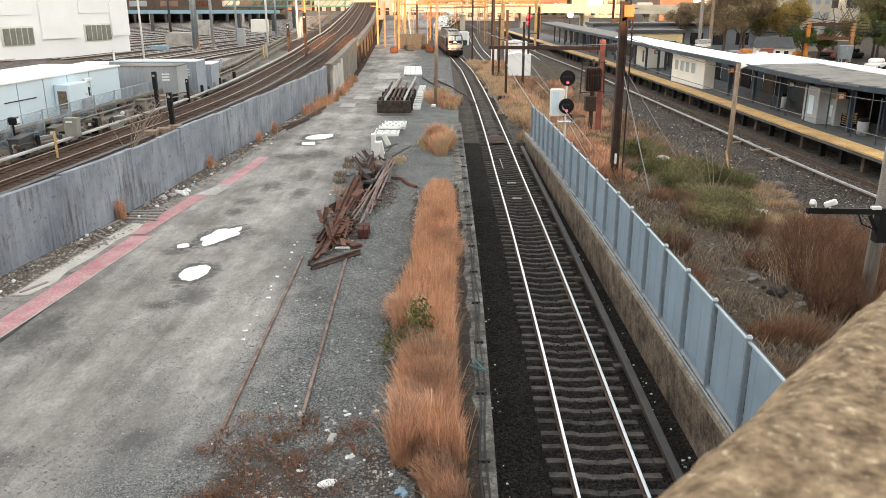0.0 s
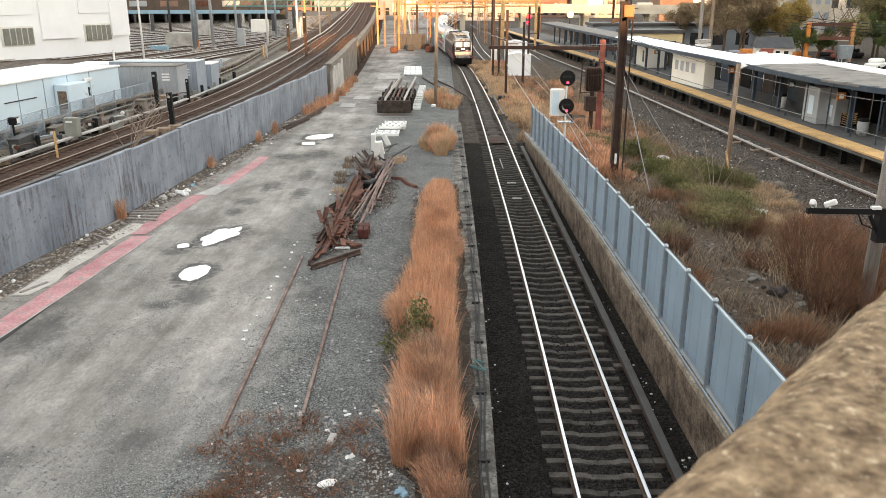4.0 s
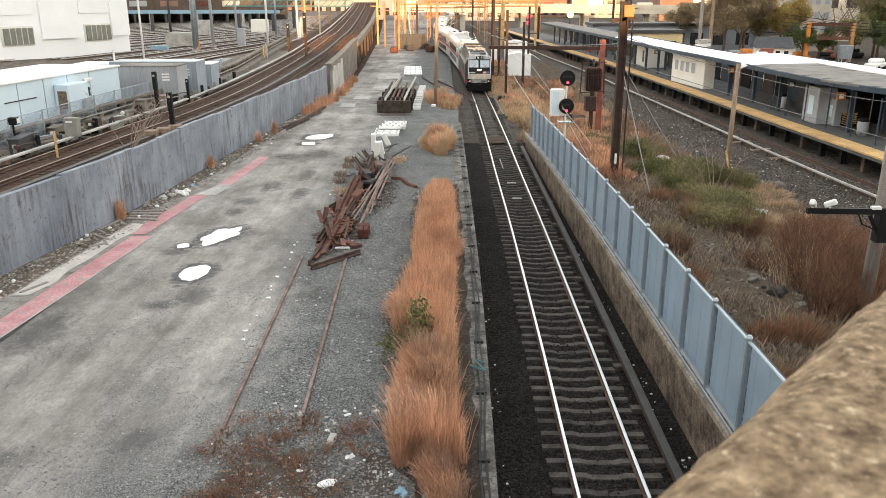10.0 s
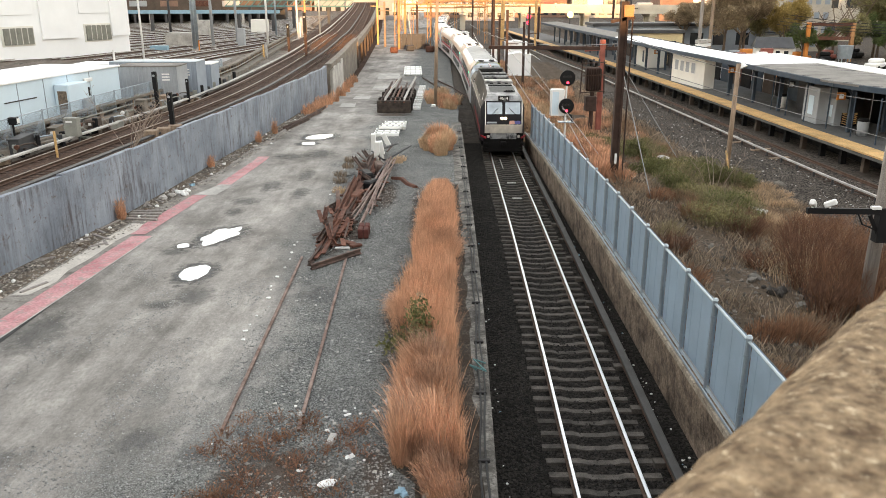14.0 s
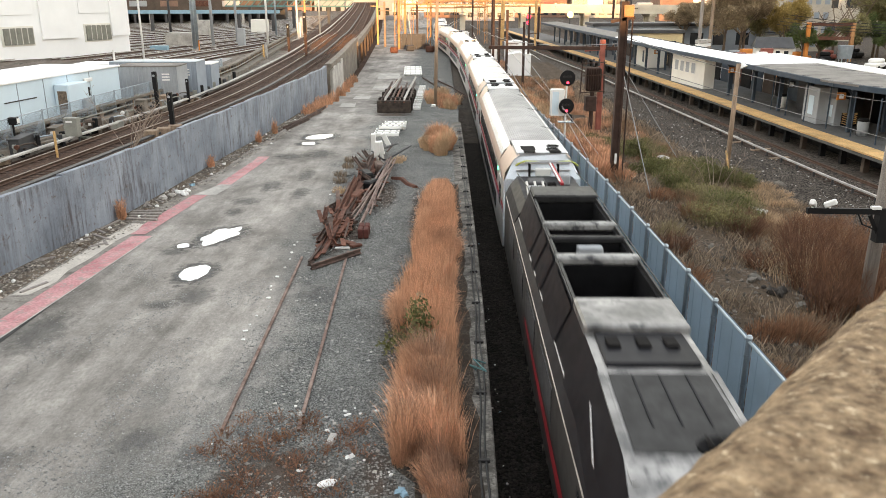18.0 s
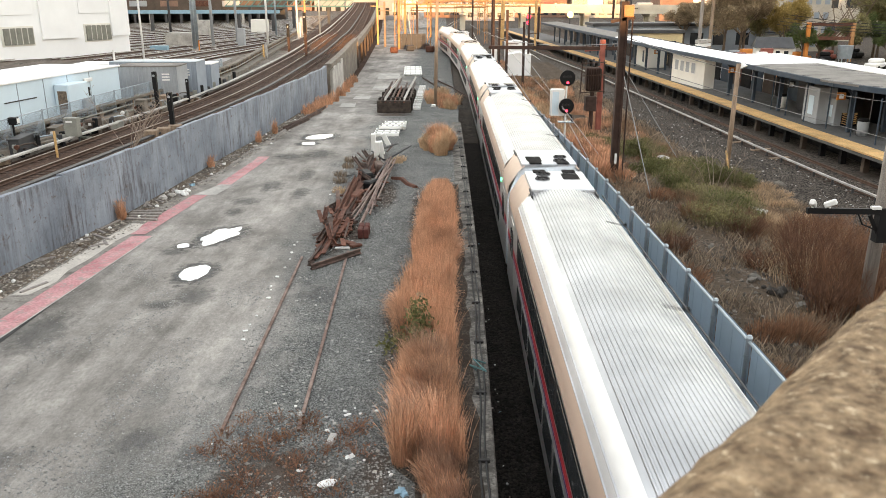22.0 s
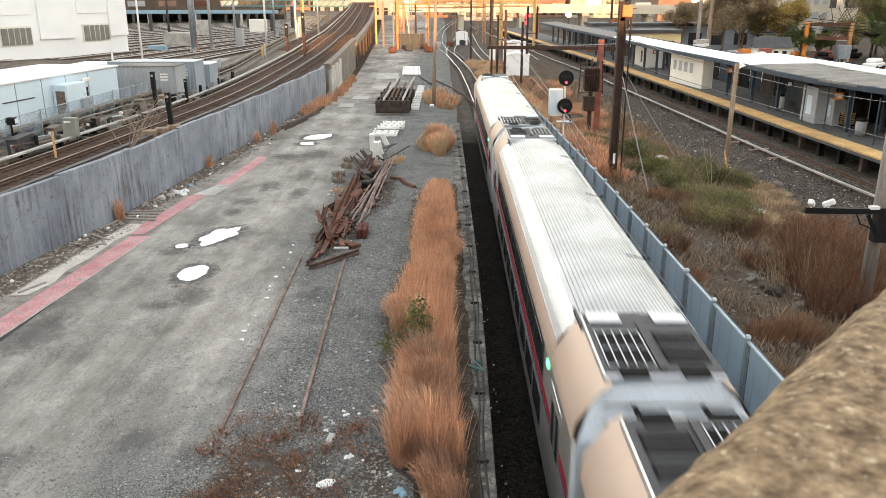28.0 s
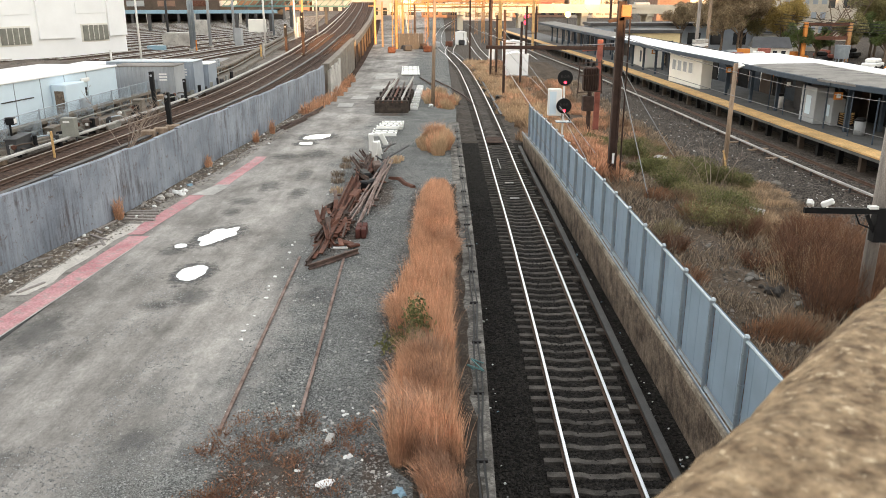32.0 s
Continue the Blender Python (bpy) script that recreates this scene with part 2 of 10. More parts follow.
third_mat = M("third_rail_cover", (0.075, 0.072, 0.07), 0.6, var=0.2, scale=1)
greywall_mat = wall_sheet()
fence_mat = M("blue_grey_fence", (0.42, 0.52, 0.61), 0.45, 0.35, var=0.08, scale=0.8, grain=0.06, gscale=50, bump=0.05)
galv_mat = M("galvanised", (0.36, 0.42, 0.47), 0.4, 0.6, var=0.1, scale=2, grain=0.1)
rustpole_mat = M("brown_steel", (0.06, 0.036, 0.029), 0.7, 0.2, var=0.35, scale=2, grain=0.3)
redpole_mat = M("red_oxide", (0.3, 0.1, 0.075), 0.7, 0.0, var=0.3, scale=2, grain=0.3)
wood_mat = M("weathered_pole", (0.3, 0.22, 0.16), 0.85, var=0.25, scale=2, stretch=(6, 6, 0.5), grain=0.3)
greywood_mat = M("grey_pole", (0.3, 0.27, 0.25), 0.85, var=0.3, scale=2, stretch=(6, 6, 0.4), grain=0.3)
rust_mat = M("rust", (0.12, 0.05, 0.035), 0.85, 0.1, col2=(0.22, 0.1, 0.068), scale=3, grain=0.4, gscale=30, rand=0.35)
darkrust_mat = M("dark_rust", (0.07, 0.05, 0.045), 0.8, 0.2, col2=(0.15, 0.1, 0.08), scale=3, grain=0.35, gscale=30, rand=0.3)
white_mat = M("white_paint", (0.8, 0.8, 0.78), 0.6, var=0.05, scale=0.5, grain=0.06)
whitewall_mat = M("white_panel", (0.88, 0.89, 0.9), 0.6, var=0.04, scale=0.3, grain=0.04, bump=0.05)
cream_mat = M("cream_panel", (0.78, 0.765, 0.71), 0.6, var=0.06, scale=0.4, grain=0.04, bump=0.05)
paleblue_mat = M("pale_blue_panel", (0.62, 0.74, 0.82), 0.55, var=0.05, scale=0.4, grain=0.05)
roofwhite_mat = M("white_membrane", (0.86, 0.86, 0.85), 0.6, var=0.06, scale=0.4, grain=0.05)
grey_mat = M("mid_grey", (0.35, 0.37, 0.39), 0.6, var=0.12, scale=0.6, grain=0.1)
dgrey_mat = M("dark_grey", (0.06, 0.06, 0.063), 0.6, var=0.2, scale=1, grain=0.15)
black_mat = M("black", (0.014, 0.014, 0.015), 0.55, spec=0.15, var=0.3, scale=1, grain=0.1)
blackgear_mat = M("black_iron", (0.03, 0.028, 0.028), 0.6, 0.3, var=0.3, scale=3)
# real yellow paint; on far line poles it stands in for low sunlight
yellow_mat = M("yellow_paint_and_sun", (0.62, 0.39, 0.17), 0.7, var=0.22, scale=0.8, grain=0.3, gscale=9, rust=(0.36, 0.27, 0.17), rust_at=0.6)
orange_mat = M("orange_paint_and_sun", (0.6, 0.22, 0.05), 0.6, var=0.15, scale=1)
pink_mat = M("faded_red_paint", (0.58, 0.24, 0.26), 0.85, col2=(0.62, 0.36, 0.36), scale=1.3, grain=0.3, gscale=14, rust=(0.33, 0.29, 0.27), rust_at=0.53)
paleconc_mat = M("pale_concrete", (0.46, 0.44, 0.41), 0.9, var=0.25, scale=0.9, grain=0.25, gscale=18, rust=(0.26, 0.24, 0.23), rust_at=0.57)
asphalt_mat = M("dark_asphalt", (0.045, 0.044, 0.043), 0.9, var=0.3, scale=1.2, grain=0.3, gscale=35, rust=(0.13, 0.125, 0.12), rust_at=0.6)
beigeconc_mat = M("bare_screed", (0.56, 0.52, 0.47), 0.9, var=0.15, scale=1.2, grain=0.25, gscale=18, rust=(0.34, 0.31, 0.28), rust_at=0.6)
wet_mat = M("damp_ground", (0.09, 0.088, 0.085), 0.7, var=0.35, scale=2.5, grain=0.4, gscale=20, rust=(0.2, 0.195, 0.185), rust_at=0.56)
bluegrey_mat = M("blue_grey_steel", (0.045, 0.065, 0.09), 0.55, 0.0, var=0.15, scale=1)
teal_mat = M("teal_steel", (0.09, 0.2, 0.2), 0.6, var=0.15, scale=0.6)
bluepipe_mat = M("pale_blue_steel", (0.25, 0.4, 0.5), 0.5, var=0.1, scale=0.5)
brick_mat = M("far_brick", (0.26, 0.16, 0.12), 0.9, var=0.2, scale=0.4)
stonebld_mat = M("pale_stone", (0.52, 0.47, 0.4), 0.9, var=0.15, scale=0.4)
plaster_mat = M("distance_grey", (0.36, 0.35, 0.36), 0.9, var=0.2, scale=0.05)
glass_mat = M("dark_glass", (0.03, 0.035, 0.04), 0.12, 0.0, var=0.2, scale=0.5, grain=0, bump=0, space="obj", spec=0.8)
platfl_mat = M("platform_deck", (0.115, 0.115, 0.114), 0.85, var=0.2, scale=0.7)
roofgrey_mat = M("roof_felt", (0.215, 0.2, 0.183), 0.85, var=0.25, scale=0.7, grain=0.15, gscale=10)
parapet_mat = M("parapet_stone", (0.12, 0.072, 0.04), 0.95, col2=(0.4, 0.285, 0.175), scale=38, grain=0.5, gscale=120, bump=0.6, bdist=0.006, rust=(0.55, 0.43, 0.29), rust_at=0.565)
rock_mat = M("rock", (0.19, 0.175, 0.155), 0.9, var=0.3, scale=4, grain=0.3, gscale=30, rand=0.25)
cable_mat = M("cable", (0.3, 0.3, 0.3), 0.6, var=0.1)
black_cable_mat = M("black_cable", (0.03, 0.03, 0.03), 0.6, var=0.1)
grass_mat = plant("rust_grass", (0.42, 0.225, 0.135), (0.85, 0.52, 0.345))
duskgrass_mat = plant("dull_brown_grass", (0.26, 0.15, 0.1), (0.6, 0.38, 0.27))
weedrust_mat = plant("rusty_weed", (0.15, 0.068, 0.042), (0.42, 0.22, 0.14))
tan_mat = plant("tan_grass", (0.46, 0.32, 0.2), (0.74, 0.55, 0.37))
brush_mat = plant("brown_brush", (0.13, 0.066, 0.042), (0.4, 0.215, 0.125))
darkbrush_mat = plant("dark_brush", (0.085, 0.047, 0.036), (0.32, 0.17, 0.105))
olive_mat = plant("olive_leaf", (0.07, 0.08, 0.03), (0.2, 0.19, 0.08))
green_mat = plant("green_leaf", (0.05, 0.075, 0.025), (0.14, 0.17, 0.06))
yellowleaf_mat = plant("autumn_leaf", (0.26, 0.19, 0.07), (0.48, 0.36, 0.13))
treeolive_mat = plant("tree_olive_leaf", (0.13, 0.122, 0.058), (0.32, 0.285, 0.135))
deadtwig_mat = M("bare_twig", (0.36, 0.27, 0.2), 0.9, var=0.2)
bark_mat = M("bark", (0.16, 0.12, 0.09), 0.9, var=0.3, scale=5)
# water, made mostly metallic and pale to strengthen the puddles' sky reflection
water_mat, _nt, _b, _v = start("still_water")
_b.inputs["Base Color"].default_value = (0.66, 0.71, 0.76, 1)
_b.inputs["Metallic"].default_value = 0.75
_b.inputs["Roughness"].default_value = 0.03
_b.inputs["IOR"].default_value = 1.33
# train
steel_mat = M("brushed_stainless", (0.74, 0.73, 0.72), 0.36, 0.85, var=0.05, scale=0.6, grain=0.05, gscale=12, bump=0.02, space="obj")
shoulder_mat = M("cream_shoulder", (0.57, 0.44, 0.36), 0.45, 0.25, var=0.06, scale=0.6, grain=0.05, bump=0.02, space="obj")
roofsteel_mat = M("roof_sheet", (0.42, 0.43, 0.45), 0.34, 0.85, var=0.2, scale=0.5, grain=0.08, gscale=8, bump=0.02, space="obj")
soot_mat = M("sooty_roof", (0.34, 0.34, 0.345), 0.5, 0.4, var=0.3, scale=0.35, grain=0.15, gscale=8, bump=0.02, space="obj")
locoblack_mat = M("loco_black", (0.014, 0.014, 0.017), 0.42, 0.0, var=0.25, scale=1, grain=0.1, bump=0.02, space="obj", spec=0.1)
locogrey_mat = M("loco_grey", (0.05, 0.047, 0.045), 0.5, 0.0, spec=0.3, var=0.15, scale=0.8, grain=0.1, bump=0.02, space="obj")
locosilver_mat = M("loco_silver", (0.62, 0.6, 0.57), 0.38, 0.5, var=0.08, scale=0.8, grain=0.06, bump=0.02, space="obj")
stripe_mat = M("red_stripe", (0.42, 0.035, 0.045), 0.45, 0.0, var=0.1, scale=1, space="obj", bump=0)
purple_mat = M("blue_stripe", (0.1, 0.06, 0.2), 0.45, 0.0, var=0.1, scale=1, space="obj", bump=0)
orangestripe_mat = M("orange_stripe", (0.6, 0.2, 0.06), 0.45, 0.0, var=0.1, scale=1, space="obj", bump=0)
under_mat = M("underframe_black", (0.012, 0.011, 0.011), 0.8, 0.0, spec=0.1, var=0.3, scale=2, space="obj")
gearblue_mat = M("end_wall_blue", (0.66, 0.72, 0.78), 0.4, 0.2, var=0.06, scale=1, space="obj", bump=0)
head_mat = glow("headlamp_glow", (1.0, 0.68, 0.34), 14.0)
cabsilver_mat = M("cab_silver", (0.11, 0.109, 0.108), 0.4, 0.35, col2=(0.46, 0.45, 0.44), scale=0.9, grain=0.12, gscale=9, bump=0.02, space="obj", rust=(0.12, 0.12, 0.122), rust_at=0.51)
green_glow = glow("door_lamp_green", (0.1, 1.0, 0.45), 3.0)
red_glow = glow("signal_red", (1.0, 0.03, 0.06), 4.0)
amber_glow = glow("amber_lamp", (1.0, 0.62, 0.2), 5.0)
# rust lightened toward orange to carry the low sun's glow
sunlit_rust_mat = M("sunlit_rust", (0.46, 0.24, 0.11), 0.75, 0.1, var=0.3, scale=1.5, grain=0.25)
bluegrey2_mat = M("blue_grey_panel", (0.3, 0.34, 0.39), 0.7, var=0.12, scale=0.4, grain=0.08)
greyolive_mat = M("olive_grey_paint", (0.27, 0.27, 0.24), 0.7, var=0.15, scale=1.2)
darkbrown_mat = M("dark_brown_clad", (0.1, 0.075, 0.06), 0.85, var=0.3, scale=0.3)
paleconc2_mat = M("viaduct_concrete", (0.6, 0.55, 0.46), 0.9, var=0.15, scale=0.15, grain=0.1)
yellowbld_mat = M("yellow_render", (0.66, 0.54, 0.32), 0.9, var=0.1, scale=0.4)
brushleaf_mat = plant("brown_leaf", (0.19, 0.145, 0.095), (0.4, 0.31, 0.2))
bankgrass_mat = plant("bank_grass", (0.19, 0.115, 0.075), (0.44, 0.3, 0.195))
dullgrey_mat = M("sooty_grey", (0.01, 0.01, 0.011), 0.5, 0.0, spec=0.25, col2=(0.036, 0.036, 0.037), scale=2.2, grain=0.2, gscale=9, bump=0.02, space="obj")
worn_frame_mat = M("worn_silver", (0.2, 0.2, 0.2), 0.55, 0.1, col2=(0.42, 0.42, 0.41), scale=0.9, grain=0.15, gscale=9, bump=0.02, space="obj", rust=(0.05, 0.05, 0.055), rust_at=0.5)
# near-black that puts the shade of roof recesses into the colour
pit_shade_mat = M("pit_shade_black", (0.007, 0.007, 0.008), 0.8, 0.0, var=0.3, scale=2, grain=0.2, bump=0, space="obj", spec=0.1)
earth_mat = stones("dark_earth", (0.05, 0.042, 0.036), (0.34, 0.31, 0.28), 14, dust=(0.16, 0.13, 0.105), dust_edge=0.45, dust_scale=0.7)
bankolive_mat = plant("olive_grass", (0.16, 0.13, 0.075), (0.38, 0.32, 0.2))
litter_mat = plant("dead_stalk", (0.1, 0.073, 0.055), (0.44, 0.34, 0.25))
rod_mat = M("pale_rusted_steel", (0.17, 0.11, 0.09), 0.8, 0.1, col2=(0.33, 0.25, 0.22), scale=3, grain=0.3)
redrust_mat = M("dark_red_rust", (0.09, 0.03, 0.024), 0.85, var=0.3, scale=4, grain=0.3)
oldstrip_mat = M("old_strip", (0.27, 0.25, 0.225), 0.9, var=0.35, scale=1.1, grain=0.3, gscale=16, rust=(0.12, 0.105, 0.09), rust_at=0.54)
nosegrey_mat = M("nose_silver", (0.46, 0.41, 0.35), 0.45, 0.25, col2=(0.66, 0.6, 0.52), scale=1.2, grain=0.1, bump=0.02, space="obj")
oldrail_mat = M("old_rail_rust", (0.15, 0.09, 0.07), 0.85, 0.0, col2=(0.3, 0.22, 0.19), scale=2.5, grain=0.3)
paletwig_mat = M("pale_twig", (0.34, 0.27, 0.22), 0.9, var=0.25)
weedleaf_mat = plant("weed_leaf", (0.075, 0.085, 0.032), (0.23, 0.225, 0.095))
roofclean_mat = M("clean_roof_sheet", (0.62, 0.635, 0.66), 0.4, 0.8, var=0.08, scale=0.5, grain=0.06, gscale=8, bump=0.02, space="obj")
darkrock_mat = M("dark_rock", (0.06, 0.052, 0.046), 0.9, var=0.4, scale=4, grain=0.3, gscale=30, rand=0.35)
# ---- geometry helpers
def obj(name, bm, mat, parent=None, smooth=False):
    me = bpy.data.meshes.new(name)
    bm.normal_update()
    bm.to_mesh(me)
    bm.free()
    for m in mat if isinstance(mat, (list, tuple)) else (mat,):
        me.materials.append(m)
    if smooth:
        me.polygons.foreach_set("use_smooth", [True] * len(me.polygons))
    ob = new(name, me)
    if parent is not None:
        ob.parent = parent
    return ob


def part(name, bm, mat, parent, label="", smooth=False):
    ob = obj(name, bm, mat, parent, smooth)
    return tagged(ob, label) if label else ob


def empty(name, m, label, category, group="", kind=""):
    ob = new(name)
    ob.matrix_world = m
    return tagged(ob, label, category, group, kind)


def mesh_obj(name, verts, faces, mat, parent=None, smooth=False):
    me = bpy.data.meshes.new(name)
    me.from_pydata([tuple(v) for v in verts], [], [tuple(f) for f in faces])
    me.materials.append(mat)
    if smooth:
        me.polygons.foreach_set("use_smooth", [True] * len(me.polygons))
    ob = new(name, me)
    if parent is not None:
        ob.parent = parent
    return ob


def B():
    return bmesh.new()


def box(bm, x0, x1, y0, y1, z0, z1, mi=0):
    v = [bm.verts.new((x, y, z)) for z in (z0, z1) for x, y in ((x0, y0), (x1, y0), (x1, y1), (x0, y1))]
    for f in ((3, 2, 1, 0), (4, 5, 6, 7), (0, 1, 5, 4), (1, 2, 6, 5), (2, 3, 7, 6), (3, 0, 4, 7)):
        bm.faces.new([v[i] for i in f]).material_index = mi
    return bm


def bbox(bm, x0, x1, y0, y1, z0, z1, r=0.02, mi=0):
    """A box with bevelled edges."""
    t = B()
    box(t, x0, x1, y0, y1, z0, z1, mi)
    bmesh.ops.bevel(t, geom=t.edges[:], offset=r, segments=1, affect="EDGES")
    merge(bm, t)
    return bm


def merge(bm, other, m=None):
    if m is not None:
        bmesh.ops.transform(other, matrix=m, verts=other.verts)
    other.verts.index_update()
    vs = [bm.verts.new(v.co) for v in other.verts]
    for f in other.faces:
        nf = bm.faces.new([vs[v.index] for v in f.verts])
        nf.material_index = f.material_index
    other.free()


def beam(bm, p0, p1, w, h, mi=0):
    """A rectangular bar from p0 to p1 (w across, h up)."""
    p0, p1 = Vector(p0), Vector(p1)
    d = (p1 - p0).normalized()
    up = Vector((0, 0, 1)) if abs(d.z) < 0.95 else Vector((0, 1, 0))
    a = d.cross(up).normalized()
    b = a.cross(d).normalized()
    q = [(-w / 2, -h / 2), (w / 2, -h / 2), (w / 2, h / 2), (-w / 2, h / 2)]
    v0 = [bm.verts.new(p0 + a * x + b * y) for x, y in q]
    v1 = [bm.verts.new(p1 + a * x + b * y) for x, y in q]
    for f in ([v0[3], v0[2], v0[1], v0[0]], v1, *[[v0[i], v0[(i + 1) % 4], v1[(i + 1) % 4], v1[i]] for i in range(4)]):
        bm.faces.new(f).material_index = mi
    return bm


def cyl(bm, p0, p1, r0, r1=None, n=8, mi=0, caps=True):
    r1 = r0 if r1 is None else r1
    p0, p1 = Vector(p0), Vector(p1)
    d = (p1 - p0).normalized()
    up = Vector((0, 0, 1)) if abs(d.z) < 0.95 else Vector((1, 0, 0))
    a = d.cross(up).normalized()
    b = a.cross(d).normalized()
    ring = lambda p, r: [bm.verts.new(p + (a * math.cos(t) + b * math.sin(t)) * r) for t in [2 * math.pi * i / n for i in range(n)]]
    v0, v1 = ring(p0, r0), ring(p1, r1)
    for i in range(n):
        bm.faces.new((v0[i], v1[i], v1[(i + 1) % n], v0[(i + 1) % n])).material_index = mi
    if caps:
        bm.faces.new(v0).material_index = mi
        bm.faces.new(v1[::-1]).material_index = mi
    return bm


def tube(bm, pts, r, n=5):
    """One bent tube through the points."""
    P_ = [Vector(p) for p in pts]
    rings = []
    for i, p in enumerate(P_):
        d = (P_[min(i + 1, len(P_) - 1)] - P_[max(i - 1, 0)]).normalized()
        up = Vector((0, 0, 1)) if abs(d.z) < 0.95 else Vector((1, 0, 0))
        a = d.cross(up).normalized()
        c = a.cross(d).normalized()
        rings.append([bm.verts.new(p + (a * math.cos(t) + c * math.sin(t)) * r) for t in [2 * math.pi * k / n for k in range(n)]])
    for r0, r1 in zip(rings[:-1], rings[1:]):
        for k in range(n):
            bm.faces.new((r0[k], r1[k], r1[(k + 1) % n], r0[(k + 1) % n]))
    bm.faces.new(rings[0])
    bm.faces.new(rings[-1][::-1])
    return bm


def sag(a, b, drop, n=10):
    a, b = Vector(a), Vector(b)
    return [a.lerp(b, i / n) - Vector((0, 0, drop * 4 * (i / n) * (1 - i / n))) for i in range(n + 1)]


def sweep(bm, path, prof, closed=True, mi=0, caps=True):
    """A profile of (side, up) carried along a path of (x, y, z); side is to the right of the way."""
    rings = []
    n = len(path)
    for i, p in enumerate(path):
        a, c = Vector(path[max(0, i - 1)]), Vector(path[min(n - 1, i + 1)])
        d = c - a
        d.z = 0
        d.normalize()
        r = Vector((d.y, -d.x, 0))
        rings.append([bm.verts.new(Vector(p) + r * s + Vector((0, 0, u))) for s, u in prof])
    m = len(prof)
    for r0, r1 in zip(rings[:-1], rings[1:]):
        for i in range(m if closed else m - 1):
            j = (i + 1) % m
            bm.faces.new((r0[i], r0[j], r1[j], r1[i])).material_index = mi
    if closed and caps:
        bm.faces.new(rings[0][::-1]).material_index = mi
        bm.faces.new(rings[-1]).material_index = mi
    return bm


def spline(points, n=8):
    """Catmull-Rom through the points, n steps a span."""
    P_ = [Vector(p) for p in points]
    P_ = [P_[0] * 2 - P_[1]] + P_ + [P_[-1] * 2 - P_[-2]]
    out = []
    for i in range(1, len(P_) - 2):
        a, b, c, d = P_[i - 1:i + 3]
        for k in range(n):
            t = k / n
            out.append(0.5 * (2 * b + (c - a) * t + (2 * a - 5 * b + 4 * c - d) * t * t + (3 * b - a - 3 * c + d) * t ** 3))
    out.append(P_[-2])
    return out


def blob(bm, c, r, seed, squash=(1, 1, 1), rough=0.35, sub=2):
    t = B()
    bmesh.ops.create_icosphere(t, subdivisions=sub, radius=1.0)
    for v in t.verts:
        n_ = noise.noise(v.co * 1.3 + Vector((seed * 7.3, seed * 3.1, 0))) * rough + 1
        v.co = Vector((v.co.x * r * squash[0] * n_, v.co.y * r * squash[1] * n_, v.co.z * r * squash[2] * n_)) + Vector(c)
    merge(bm, t)
    return bm


def smooth01(a, b, x):
    t = min(1, max(0, (x - a) / (b - a)))
    return t * t * (3 - 2 * t)


def flip_fix(ob):
    b = bmesh.new()
    b.from_mesh(ob.data)
    bmesh.ops.recalc_face_normals(b, faces=b.faces)
    b.to_mesh(ob.data)
    b.free()
    return ob
# ---- the plan: yard at z = 0, running track in a cut at rail height -2, tracks behind the grey wall at +1
RAIL_Z = -2.0
WALL_PTS = [(-60, -22.6), (-20, -18.5), (0, -16.4), (22.8, -13.55), (28.7, -12.55), (34.2, -12.1), (41.9, -11.6), (46.2, -11.15), (57.8, -10.45),
            (70, -10.35), (86, -11.0), (107, -12.1), (127, -12.9), (184, -15.8), (264, -21.0), (400, -31.0), (900, -70.0), (4000, -300.0)]


def wall_x(y):
    return float(np.interp(y, [p[0] for p in WALL_PTS], [p[1] for p in WALL_PTS]))


def yard_z(y):
    return -2.1 * smooth01(52, 100, y)


def right_z(x, y):
    near = -0.55 - 1.65 * smooth01(8.5, 17.5, x) + 0.25 * noise.noise(Vector((x * 0.25, y * 0.25, 0))) * smooth01(6.2, 8, x) * (1 - smooth01(15, 19, x))
    return near + (-2.2 - near) * smooth01(42, 62, y)


def ex(y):
    """Inner edge of the concrete curb beside the cut."""
    return float(np.interp(y, [-30, 11.6, 16.6, 22.3, 28.3, 38, 55, 60], [0.55, 0.9, 1.03, 1.12, 1.15, 1.17, 1.17, 1.3]))


def ground_z(x, y):
    xw = wall_x(y)
    if x < xw:
        return 0.8
    if x < ex(y) - 0.04:
        return yard_z(y)
    if x < 5.98:
        return -2.26
    return right_z(x, y)


